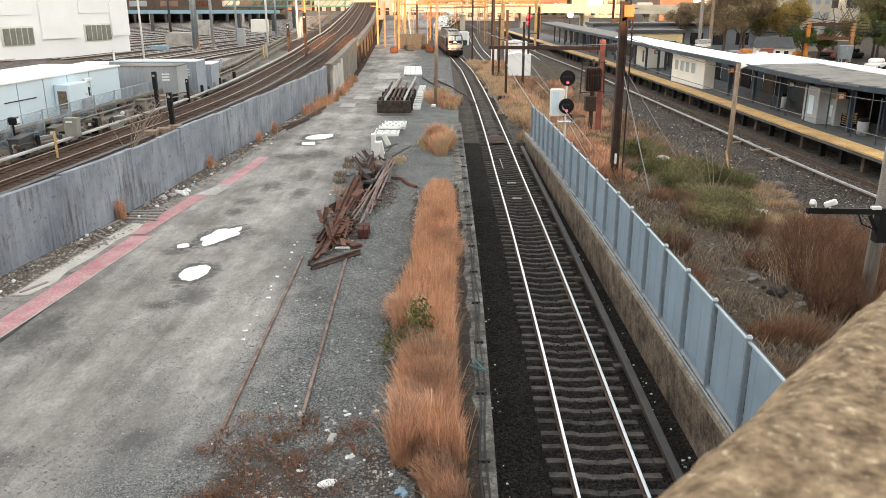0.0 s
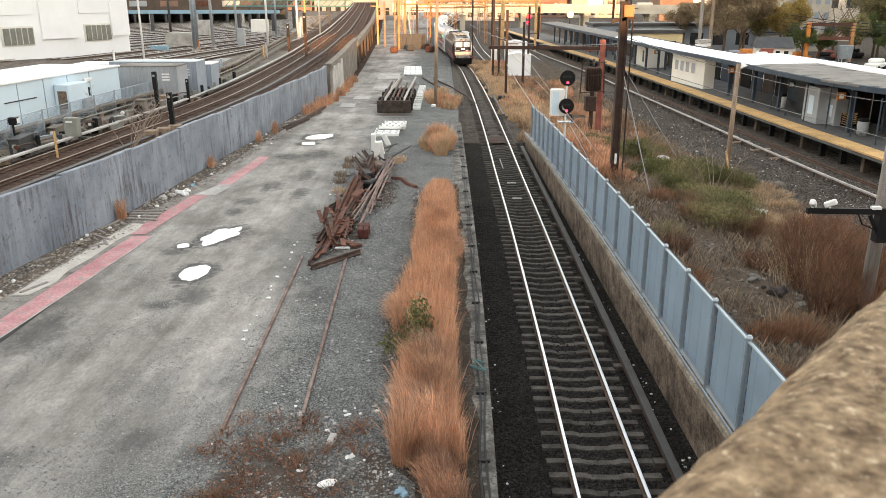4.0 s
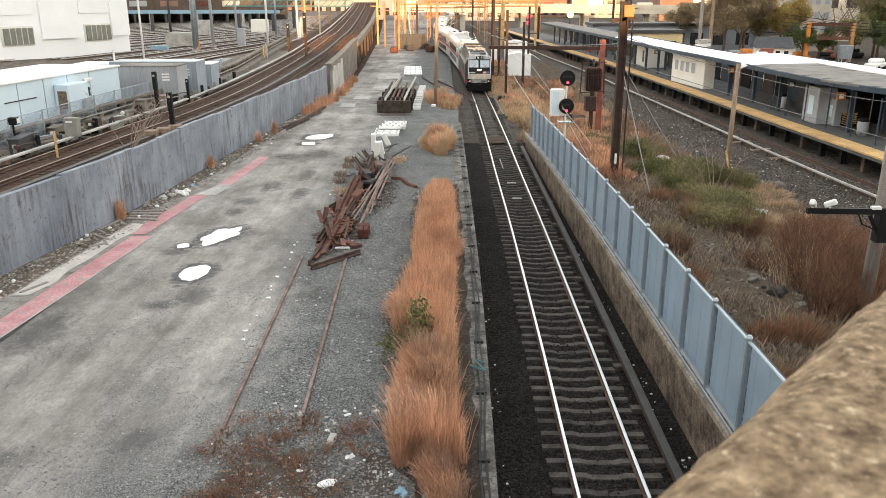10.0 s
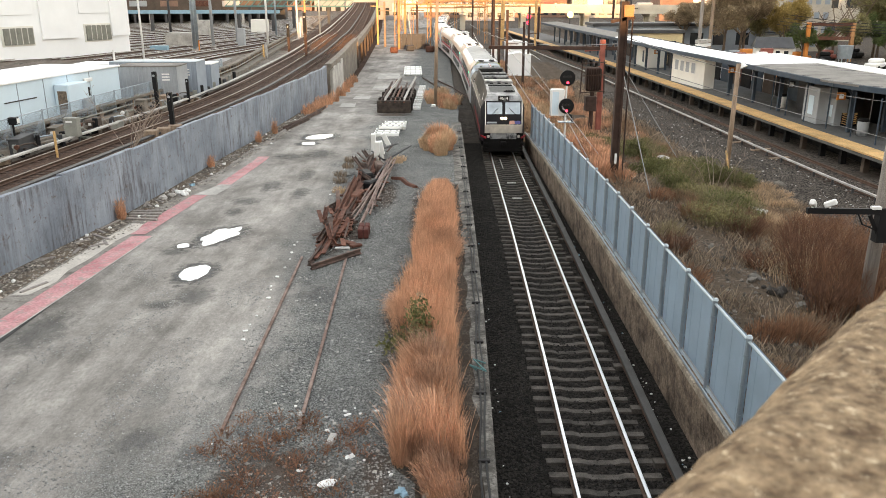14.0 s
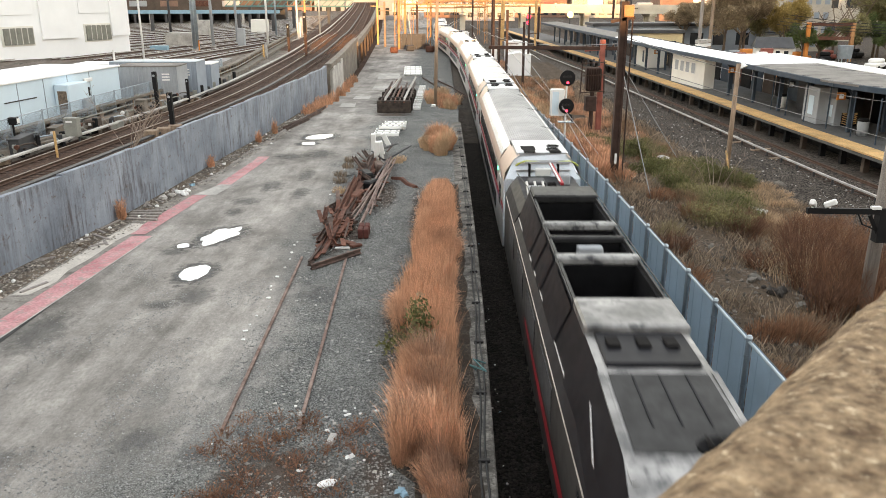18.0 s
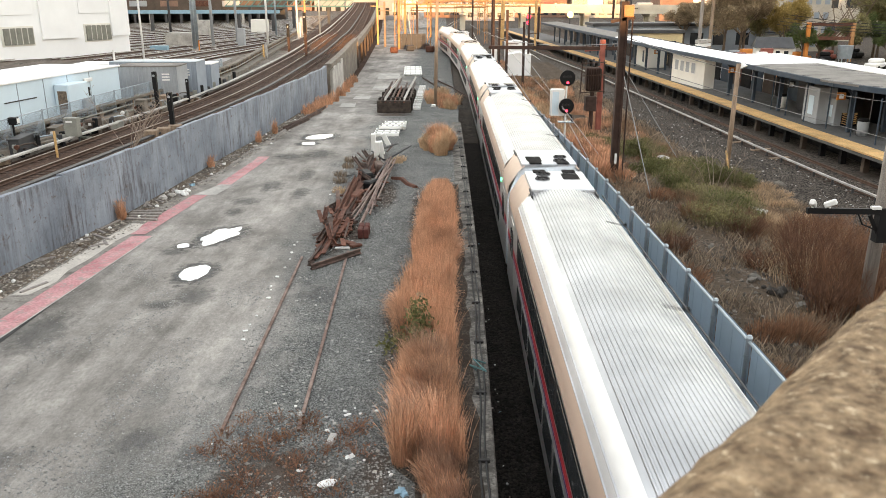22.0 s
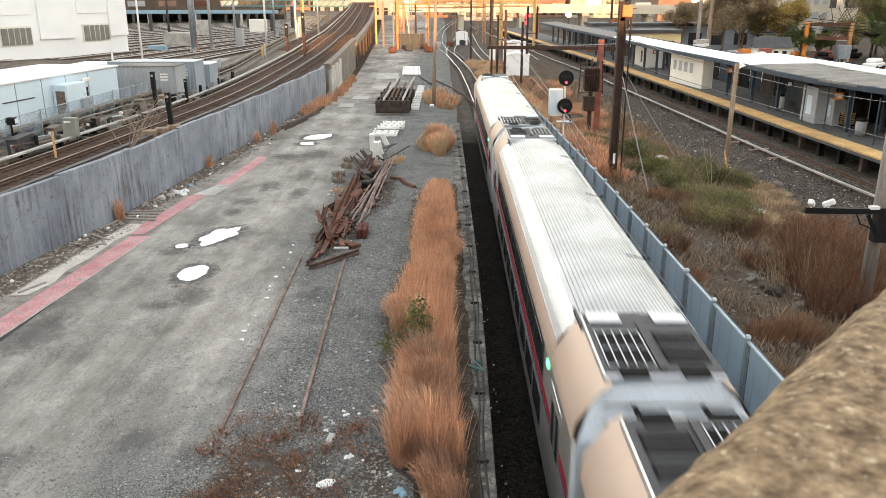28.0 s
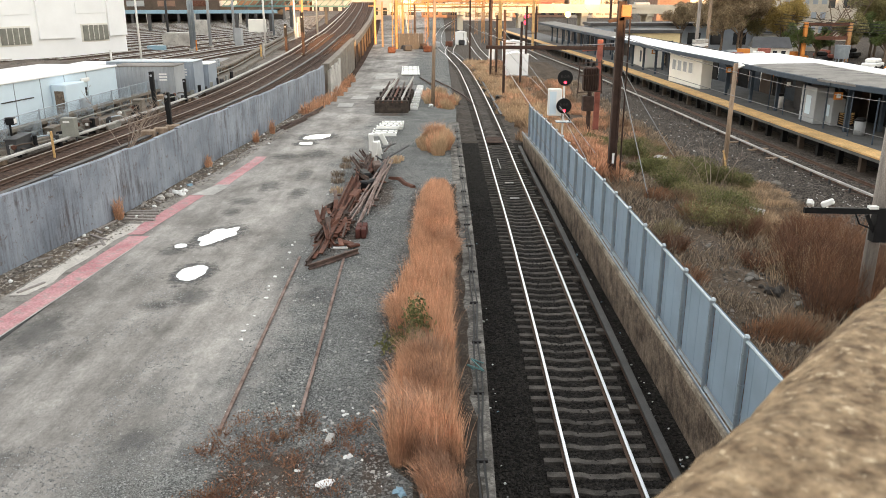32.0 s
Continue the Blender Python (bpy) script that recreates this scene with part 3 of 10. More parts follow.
def build_ground():
    ys = [-300, -120, -60, -40, -20] + [-10 + i * 1.0 for i in range(111)] + [103, 106, 110, 115, 120, 130, 145, 160, 184, 210, 264, 330, 400, 600, 900, 1500, 2500, 4000]
    cols = [("w", d) for d in (-2500, -800, -300, -150, -80, -50, -35, -25, -18, -12, -8, -5, -2.5, -0.17, -0.05)]
    cols += [("m", k / 16) for k in range(1, 16)] + [("e", -0.12), ("e", -0.02)]
    cols += [("x", v) for v in (1.6, 2.0, 2.8, 3.7, 4.6, 5.3, 5.9, 6.06, 6.2, 6.6, 7.3, 8, 8.8, 9.6, 10.4, 11.2, 12, 13, 14, 15, 16, 17, 18, 19, 21, 24, 28, 34, 42, 60, 90, 150, 300, 800, 2500)]
    verts, faces, mats = [], [], []
    for y in ys:
        xw = wall_x(y)
        for kind, v in cols:
            x = xw + v if kind == "w" else (xw - 0.05 + (ex(y) - 0.12 - xw + 0.05) * v if kind == "m" else (ex(y) + v if kind == "e" else v))
            z = yard_z(y) if kind == "w" and v == -0.05 else ground_z(x, y)
            if kind == "e" and v == -0.02 or kind == "x" and x < 6.1:
                z = -2.26
            verts.append((x, y, z))
    nc = len(cols)
    for r in range(len(ys) - 1):
        for c in range(nc - 1):
            a = r * nc + c
            faces.append((a, a + 1, a + nc + 1, a + nc))
            kind, v = cols[c]
            x = verts[a][0]
            if kind == "w" and v < 0:
                mats.append(4 if v >= -8 else 5)
            elif kind == "m" or v == -0.12:
                mats.append(0)
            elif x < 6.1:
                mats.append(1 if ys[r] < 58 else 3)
            else:
                mats.append(2 if x < 17 and ys[r] < 130 else 3)
    me = bpy.data.meshes.new("ground")
    me.from_pydata(verts, [], faces)
    for m in (yard_mat, ballast_mat, soil_mat, siding_mat, brownbed_mat, westyard_mat):
        me.materials.append(m)
    me.polygons.foreach_set("material_index", mats)
    ob = new("ground", me)
    return tagged(ob, "grey gravel rail yard ground with weedy soil", "ground", kind="structure")


build_ground()

# ---- tracks
MAIN = [(3.4, -260), (3.45, -60), (3.55, 0), (3.66, 14.4), (3.78, 22.6), (3.9, 35), (3.94, 47.6), (4.0, 57.5), (4.0, 72), (3.88, 88), (3.68, 100), (3.35, 114), (2.75, 126),
        (2.1, 138), (1.3, 148), (0.2, 162), (-0.5, 178), (-0.6, 200), (-0.1, 230), (1.5, 270), (6.5, 340), (14.0, 420)]
MAIN_PATH = [Vector((p.x, p.y, RAIL_Z)) for p in spline([(x, y, 0) for x, y in MAIN], 8)]
_d = [0.0]
for _a, _b2 in zip(MAIN_PATH[:-1], MAIN_PATH[1:]):
    _d.append(_d[-1] + (_b2 - _a).length)
_y0 = float(np.interp(0.0, [p.y for p in MAIN_PATH], _d))
_xs, _ys2 = [p.x for p in MAIN_PATH], [p.y for p in MAIN_PATH]


def on_track(s):
    """The point of the running track s metres beyond the bridge (y = 0)."""
    return Vector((float(np.interp(s + _y0, _d, _xs)), float(np.interp(s + _y0, _d, _ys2)), RAIL_Z))


RAIL_PROF = [(-0.07, -0.17), (0.07, -0.17), (0.07, -0.15), (0.012, -0.12), (0.012, -0.05), (0.036, -0.04), (0.036, -0.004), (-0.036, -0.004), (-0.036, -0.04), (-0.012, -0.05), (-0.012, -0.12), (-0.07, -0.15)]


def track(name, path, label, y_ties, spacing=0.6, tie_mat_=None, shiny=True, tie_w=0.25, tie_l=2.55, ties=True, phase=0.0, top=None):
    root = empty(name, Matrix(), label, "railway track", kind="structure")
    for side in (-0.7525, 0.7525):
        pts = []
        for i, p in enumerate(path):
            d = (path[min(i + 1, len(path) - 1)] - path[max(i - 1, 0)]).normalized()
            pts.append(p + Vector((d.y, -d.x, 0)) * side)
        b = B()
        sweep(b, pts, RAIL_PROF)
        rail = part("rail", b, rail_mat, root)
        if shiny:
            b = B()
            sweep(b, pts, [(-0.039, -0.026), (0.039, -0.026), (0.039, 0.0), (0.03, 0.006), (-0.03, 0.006), (-0.039, 0.0)])
            part("running_surface", b, top or rail_top_mat, rail, "polished steel running surface")
    if ties:
        b = B()
        h = tie_l / 2
        for x0, x1, za, zb in ((-h, -0.48, 0, 0.0), (-0.48, -0.3, 0, -0.05), (-0.3, 0.3, -0.05, -0.05), (0.3, 0.48, -0.05, 0), (0.48, h, 0, 0)):
            w = tie_w / 2
            v = [b.verts.new(c) for c in ((x0, -w, -0.2), (x1, -w, -0.2), (x1, w, -0.2), (x0, w, -0.2), (x0, -w + 0.03, za), (x1, -w + 0.03, zb), (x1, w - 0.03, zb), (x0, w - 0.03, za))]
            for f in ((4, 5, 6, 7), (0, 1, 5, 4), (2, 3, 7, 6), (1, 2, 6, 5), (3, 0, 4, 7)):
                b.faces.new([v[i] for i in f])
        me = bpy.data.meshes.new("tie")
        b.to_mesh(me)
        b.free()
        me.materials.append(tie_mat_ or tie_mat)
        # rails' fastenings
        d_, tot = [0.0], 0.0
        for a, c in zip(path[:-1], path[1:]):
            tot += (c - a).length
            d_.append(tot)
        ya, yb = y_ties
        s, n_ = phase, 0
        rng = random.Random(5)
        while s < tot and n_ < 300:
            x, y = float(np.interp(s, d_, [p.x for p in path])), float(np.interp(s, d_, [p.y for p in path]))
            if ya <= y <= yb:
                x2, y2 = float(np.interp(s + 0.5, d_, [p.x for p in path])), float(np.interp(s + 0.5, d_, [p.y for p in path]))
                o = new("tie", me)
                o.parent = root
                o.matrix_basis = pose(x + rng.uniform(-0.02, 0.02), y, float(np.interp(s, d_, [p.z for p in path])) - 0.185 + rng.uniform(-0.012, 0.008), 0, 0, math.degrees(math.atan2(y2 - y, x2 - x)) - 90 + rng.uniform(-0.6, 0.6))
                n_ += 1
            s += spacing
    return root


main_track = track("railway_track", MAIN_PATH, "main running track with polished rails on concrete ties", (9, 165), phase=0.13)
# third rail with its cover beside the running track
third = empty("third_rail", Matrix(), "grey covered third rail beside the running track", "third rail", kind="structure")
b = B()
tp = [Vector((p.x + 1.53, p.y, 0)) for p in MAIN_PATH if -10 < p.y < 56]
sweep(b, [(p.x, p.y, RAIL_Z + 0.1) for p in tp], [(-0.11, -0.03), (0.11, -0.03), (0.11, 0.03), (0.09, 0.05), (-0.11, 0.05)])
part("cover", b, third_mat, third)
b = B()
sweep(b, [(p.x - 0.02, p.y, RAIL_Z) for p in tp], [(-0.04, -0.12), (0.04, -0.12), (0.04, 0.02), (-0.04, 0.02)])
part("conductor_rail", b, rail_mat, third)
for i in range(18):
    b = B()
    p = on_track(11 + i * 2.5)
    box(b, p.x + 1.22, p.x + 1.68, p.y - 0.12, p.y + 0.12, RAIL_Z - 0.24, RAIL_Z - 0.1)
    part("bracket", b, tie_mat, third)
# far stretch of third rail along the right of the track
b = B()
p2 = [Vector((p.x + 1.35, p.y, RAIL_Z + 0.08)) for p in MAIN_PATH if 70 < p.y < 150]
sweep(b, p2, [(-0.1, -0.06), (0.1, -0.06), (0.1, 0.05), (-0.1, 0.05)])
part("cover", b, third_mat, third)

# ---- retaining edges of the cut
b = B()
ys = [-30, -10, 0, 5, 10, 15, 20, 25, 30, 35, 40, 45, 50, 53]
sweep(b, [(ex(y), y, 0) for y in ys], [(-0.62, -0.4), (-0.62, 0.035), (-0.3, 0.055), (0.0, 0.06), (0.03, 0.03), (0.05, -2.4), (-0.1, -2.4)])
curb = tagged(obj("retaining_curb", b, curb_mat), "worn concrete edge wall along the sunken track", "retaining wall", kind="structure")
b = B()
rx = lambda y: float(np.interp(y, [-30, 14, 30, 56], [6.0, 5.98, 5.96, 5.82]))
rt = lambda y: float(np.interp(y, [-30, 14, 30, 45, 56, 58], [-0.5, -0.5, -0.55, -0.75, -1.15, -1.5]))
ysr = [-30, -10, 0, 5, 10, 15, 20, 25, 30, 35, 40, 45, 50, 54, 56]
rings = []
for y in ysr:
    x, t = rx(y), rt(y)
    rings.append([b.verts.new(c) for c in ((x + 0.08, y, -2.5), (x, y, t - 0.12), (x - 0.05, y, t - 0.1), (x - 0.05, y, t), (x + 0.3, y, t), (x + 0.3, y, -2.5))])
for r0, r1 in zip(rings[:-1], rings[1:]):
    for i in range(6):
        j = (i + 1) % 6
        b.faces.new((r0[i], r1[i], r1[j], r0[j]))
b.faces.new(rings[0]); b.faces.new(rings[-1][::-1])
tagged(flip_fix(obj("retaining_wall", b, brownwall_mat)), "brown stained concrete retaining wall beside the track", "retaining wall", kind="structure")

b = B()
sweep(b, [(rx(y), y, rt(y)) for y in ysr], [(-0.075, -0.13), (-0.075, 0.005), (-0.05, 0.02), (0.06, 0.02), (0.06, -0.13)])
tagged(flip_fix(obj("wall_coping", b, coping_mat)), "pale chipped concrete coping of the retaining wall", "coping", kind="structure")

# ---- blue-grey steel fence on the retaining wall
fence = empty("steel_fence", Matrix(), "blue-grey steel panel fence on the retaining wall", "fence")
FT = lambda y: float(np.interp(y, [0, 14, 30, 45, 58], [1.72, 1.72, 1.65, 1.45, 1.0]))
fy = [4.2 + i * 2.02 for i in range(25)]
for i, y in enumerate(fy):
    x, zb, zt = rx(y) + 0.12, rt(y), FT(y)
    b = B()
    cyl(b, (x - 0.06, y, zb - 0.02), (x - 0.06, y, zt + 0.06), 0.062, 0.062, 8)
    cyl(b, (x - 0.06, y, zt + 0.06), (x - 0.06, y, zt + 0.11), 0.07, 0.04, 8)
    for k in (0.25, 0.55, 0.85):
        cyl(b, (x - 0.06, y, zb + (zt - zb) * k - 0.03), (x - 0.06, y, zb + (zt - zb) * k + 0.03), 0.072, 0.072, 8)
    post = part("post", b, galv_mat, fence)
    if i < len(fy) - 1:
        y2 = fy[i + 1]
        xb, zb2, zt2 = rx(y2) + 0.12, rt(y2), FT(y2)
        b = B()
        q = lambda f, z0, z1: (z0 + (z1 - z0) * f)
        prof = []
        for k in range(3):
            prof += [(k / 3, 0.0), (k / 3 + 0.15, 0.0), (k / 3 + 0.158, 0.008), (k / 3 + 0.175, 0.008), (k / 3 + 0.183, 0.0)]
        prof.append((1.0, 0.0))
        cols_ = [[b.verts.new((q(f, x, xb) + o, q(f, y + 0.04, y2 - 0.04), q(f, *zz))) for zz in ((zb + 0.1, zb2 + 0.1), (zt, zt2))] for f, o in prof]
        for c0, c1 in zip(cols_[:-1], cols_[1:]):
            b.faces.new((c0[0], c0[1], c1[1], c1[0]))
        bmesh.ops.solidify(b, geom=b.faces[:], thickness=0.012)
        part("panel", b, fence_mat, fence)
        b = B()
        cyl(b, (x - 0.06, y, zt - 0.02), (xb - 0.06, y2, zt2 - 0.02), 0.035, 0.035, 6)
        part("top_rail", b, galv_mat, fence)
        b = B()
        cyl(b, (x - 0.06, y, zb + 0.14), (xb - 0.06, y2, zb2 + 0.14), 0.035, 0.035, 6)
        part("bottom_rail", b, galv_mat, fence)
for k, dz in ((0, 0.04), (1, 0.1)):
    b = B()
    tube(b, [(rx(y) + 0.0 - 0.02 * k, y, rt(y) + dz) for y in ysr], 0.022, 5)
    part("conduit", b, galv_mat, fence)

# ---- grey wall of the yard
gw = empty("wall_west", Matrix(), "long grey sheet-clad yard wall with dark streaks", "wall", kind="structure")
wy = [-20 + i * 2.44 for i in range(39)]
for i, (y, y2) in enumerate(zip(wy[:-1], wy[1:])):
    b = B()
    zt = 2.36 + 0.04 * math.sin(i * 1.7) - 0.25 * smooth01(52, 72, y)
    x, xb = wall_x(y), wall_x(y2)
    n_ = Vector((y2 - y, x - xb, 0)).normalized()
    p = lambda px_, py_, o, z: b.verts.new((px_ + n_.x * o, py_ + n_.y * o, z))
    y1_ = y2 - 0.004
    z0, z1 = yard_z(y) - 0.3, yard_z(y2) - 0.3
    v = [p(x, y, 0, z0), p(xb, y1_, 0, z1), p(xb, y1_, 0, zt), p(x, y, 0, zt), p(x, y, -0.22, z0), p(xb, y1_, -0.22, z1), p(xb, y1_, -0.22, zt), p(x, y, -0.22, zt)]
    for f in ((0, 1, 2, 3), (5, 4, 7, 6), (3, 2, 6, 7), (1, 5, 6, 2), (4, 0, 3, 7), (0, 4, 5, 1)):
        b.faces.new([v[k] for k in f])
    part("panel", b, greywall_mat, gw)
# ---- raised tracks behind the wall, climbing a ramp in the distance
def ramp_z(y):
    return float(np.interp(y, [-60, 105, 150, 200, 260, 340, 480, 4000], [0, 0, 0.45, 1.25, 2.4, 4.1, 6.2, 6.2]))


# concrete side of the raised tracks farther on
b = B()
sy = [74.6, 80, 86, 96, 107, 118]
sweep(b, [(wall_x(y), y, ramp_z(y)) for y in sy], [(-0.5, -5), (-0.5, 2.0), (-0.35, 2.1), (0.25, 2.1), (0.25, 1.6), (0.05, 1.5), (0.05, -5)])
tagged(flip_fix(obj("viaduct_side", b, concrete_mat)), "weathered concrete side wall of the raised tracks", "viaduct", kind="structure")
b = B()
sweep(b, [(wall_x(y), y, ramp_z(y)) for y in (118, 127, 150, 184, 220, 264, 340, 400)], [(-0.45, 0.9), (-0.45, 1.7), (0.3, 1.7), (0.3, 0.9)])
tagged(flip_fix(obj("trestle_girder", b, concrete_mat)), "weathered edge girder of the raised line's trestle", "viaduct", kind="structure")
b = B()
sweep(b, [(wall_x(y), y, ramp_z(y)) for y in (96, 107, 127, 150, 184, 220, 264, 340, 400)], [(-10.5, -6), (-10.5, 0.72), (-0.45, 0.74), (-0.45, 0.3), (-1.6, 0.3), (-1.6, -6)])
tagged(flip_fix(obj("ramp_bed", b, brownbed_mat)), "brown track bed of the climbing raised line", "track bed", kind="structure")
T2 = [Vector((p.x, p.y, 1.0 + ramp_z(p.y))) for p in spline([(-18.4, -30, 1.0), (-16.8, 5, 1.0), (-15.4, 24, 1.0), (-13.9, 42, 1.0), (-12.8, 60, 1.0), (-13.1, 81, 1.0), (-14.1, 108, 1.0), (-15.4, 134, 1.0), (-18.0, 180, 1.0), (-29.5, 330, 1.0), (-46, 480, 1.0)], 6)]
T1 = [Vector((p.x, p.y, 1.0 + ramp_z(p.y))) for p in spline([(-22.5, -30, 1.0), (-20.8, 5, 1.0), (-19.3, 24, 1.0), (-17.8, 42, 1.0), (-16.7, 60, 1.0), (-17.1, 81, 1.0), (-18.3, 108, 1.0), (-19.7, 134, 1.0), (-22.4, 180, 1.0), (-34, 330, 1.0), (-51, 480, 1.0)], 6)]
creosote_mat = M("creosote_timber", (0.02, 0.016, 0.014), 0.85, col2=(0.075, 0.058, 0.048), scale=3, grain=0.3, rand=0.35)
dark_tie_mat = M("dark_timber", (0.075, 0.046, 0.035), 0.9, var=0.3, scale=4, rand=0.25)
track("raised_track", T2, "raised transit track with rusty rails and dark timber ties", (26, 150), 0.62, dark_tie_mat, False)
worn_top_mat = M("worn_rail_top", (0.3, 0.24, 0.2), 0.42, 0.7, var=0.3, scale=1.2, grain=0.2)
track("raised_track", T1, "raised transit track with dark timber ties", (26, 150), 0.62, dark_tie_mat, top=worn_top_mat)
for T, off, nm in ((T2, -1.45, "third_rail"), (T1, -1.5, "third_rail")):
    b = B()
    sweep(b, [(p.x + off, p.y, p.z + 0.12) for p in T], [(-0.13, -0.05), (0.13, -0.05), (0.13, 0.03), (-0.13, 0.03)])
    tagged(obj(nm, b, paleconc_mat if T is T1 else third_mat), "covered third rail of the transit track", "third rail", kind="structure")
# edge wall between the transit tracks and the paved strip
b = B()
ew = [(-24.5, 5), (-22.8, 24), (-21.0, 42), (-19.6, 60), (-20.2, 81), (-22.0, 100), (-25, 134), (-29, 175)]
sweep(b, [(x, y, 0.8) for x, y in ew], [(-0.9, 0), (-0.9, 0.25), (0.4, 0.28), (0.4, 0)])
tagged(obj("cable_walk", b, concrete_mat), "pale concrete walkway beside the transit track", "walkway", kind="structure")
bar = empty("timber_barrier", Matrix(), "low weathered barrier with pale cap beside the transit track", "barrier")
for (xa, ya), (xb, yb) in zip(ew[:-1], ew[1:]):
    b = B()
    beam(b, (xa - 0.7, ya, 1.62), (xb - 0.7, yb, 1.62), 0.5, 0.16)
    part("cap", b, concrete_mat, bar)
    b = B()
    beam(b, (xa - 0.85, ya, 1.2), (xb - 0.85, yb, 1.2), 0.06, 0.75)
    part("back_board", b, darkbrown_mat, bar)
    b = B()
    tube(b, [(xa - 0.35, ya, 1.32), (xb - 0.35, yb, 1.32)], 0.05, 6)
    part("pipe", b, greyolive_mat, bar)
    n_ = int((yb - ya) / 1.3)
    for k in range(n_):
        f = k / n_
        b = B()
        box(b, xa + (xb - xa) * f - 0.75, xa + (xb - xa) * f - 0.5, ya + (yb - ya) * f, ya + (yb - ya) * f + 0.22, 0.8, 1.56)
        part("post", b, wood_mat if k % 3 else concrete_mat, bar)

b = B()
for k in range(7):
    y = 74.9 + k * 1.6
    bbox(b, wall_x(y) + 0.05, wall_x(y) + 0.34, y, y + 1.55, yard_z(y) - 0.2, 1.5 + 0.3 * math.sin(k * 2.3), 0.04)
tagged(obj("concrete_slab_wall", b, paleconc_mat), "stained pale concrete slabs at the wall's end", "wall", kind="structure")
for k in range(10):
    y = 119 + k * 12
    b = B()
    bbox(b, wall_x(y) - 0.15, wall_x(y) + 0.2, y, y + 0.35, -2.4, 0.9 + ramp_z(y), 0.03)
    tagged(obj("trestle_post", b, darkbrown_mat), "steel post along the raised tracks", "post", "trestle posts")
# loose timbers, boxes and pipes beside the near transit track
jr = random.Random(31)
for i in range(46):
    y = jr.uniform(27, 62)
    x = float(np.interp(y, [24, 42, 60, 81], [-21.6, -19.8, -18.4, -19.0])) + jr.uniform(-0.9, 0.6)
    b = B()
    bbox(b, -0.09, 0.09, -jr.uniform(0.2, 0.9), jr.uniform(0.2, 0.9), 0, jr.uniform(0.08, 0.4), 0.02)
    o = tagged(obj("trackside_timber", b, (darkbrown_mat, wood_mat, greyolive_mat, black_mat, concrete_mat)[i % 5]), "weathered timber or box beside the transit track", "timber", "trackside timbers")
    o.matrix_world = pose(x, y, 0.8, 0, 0, jr.uniform(-50, 70))
# ---- train: one locomotive and seven passenger cars; local y runs back from the front end, z = 0 at the rail head
def prism(bm, prof, y0, y1, mi=0, caps=True):
    a = [bm.verts.new((x, y0, z)) for x, z in prof]
    c = [bm.verts.new((x, y1, z)) for x, z in prof]
    n = len(prof)
    for i in range(n):
        j = (i + 1) % n
        bm.faces.new((a[j], a[i], c[i], c[j])).material_index = mi
    if caps:
        bm.faces.new(a).material_index = mi
        bm.faces.new(c[::-1]).material_index = mi


def quad(bm, pts, mi=0):
    bm.faces.new([bm.verts.new(p) for p in pts]).material_index = mi


def truck_unit(root, y):
    b = B()
    for s in (-1, 1):
        bbox(b, s * 1.12 - 0.09, s * 1.12 + 0.09, y - 1.5, y + 1.5, 0.42, 0.72, 0.04)
    box(b, -1.1, 1.1, y - 0.2, y + 0.2, 0.45, 0.75)
    t = part("truck_frame", b, under_mat, root)
    for yy in (y - 1.15, y + 1.15):
        for s in (-1, 1):
            b = B()
            cyl(b, (s * 0.69, yy, 0.46), (s * 0.83, yy, 0.46), 0.46, 0.46, 16)
            part("wheel", b, darkrust_mat, t)


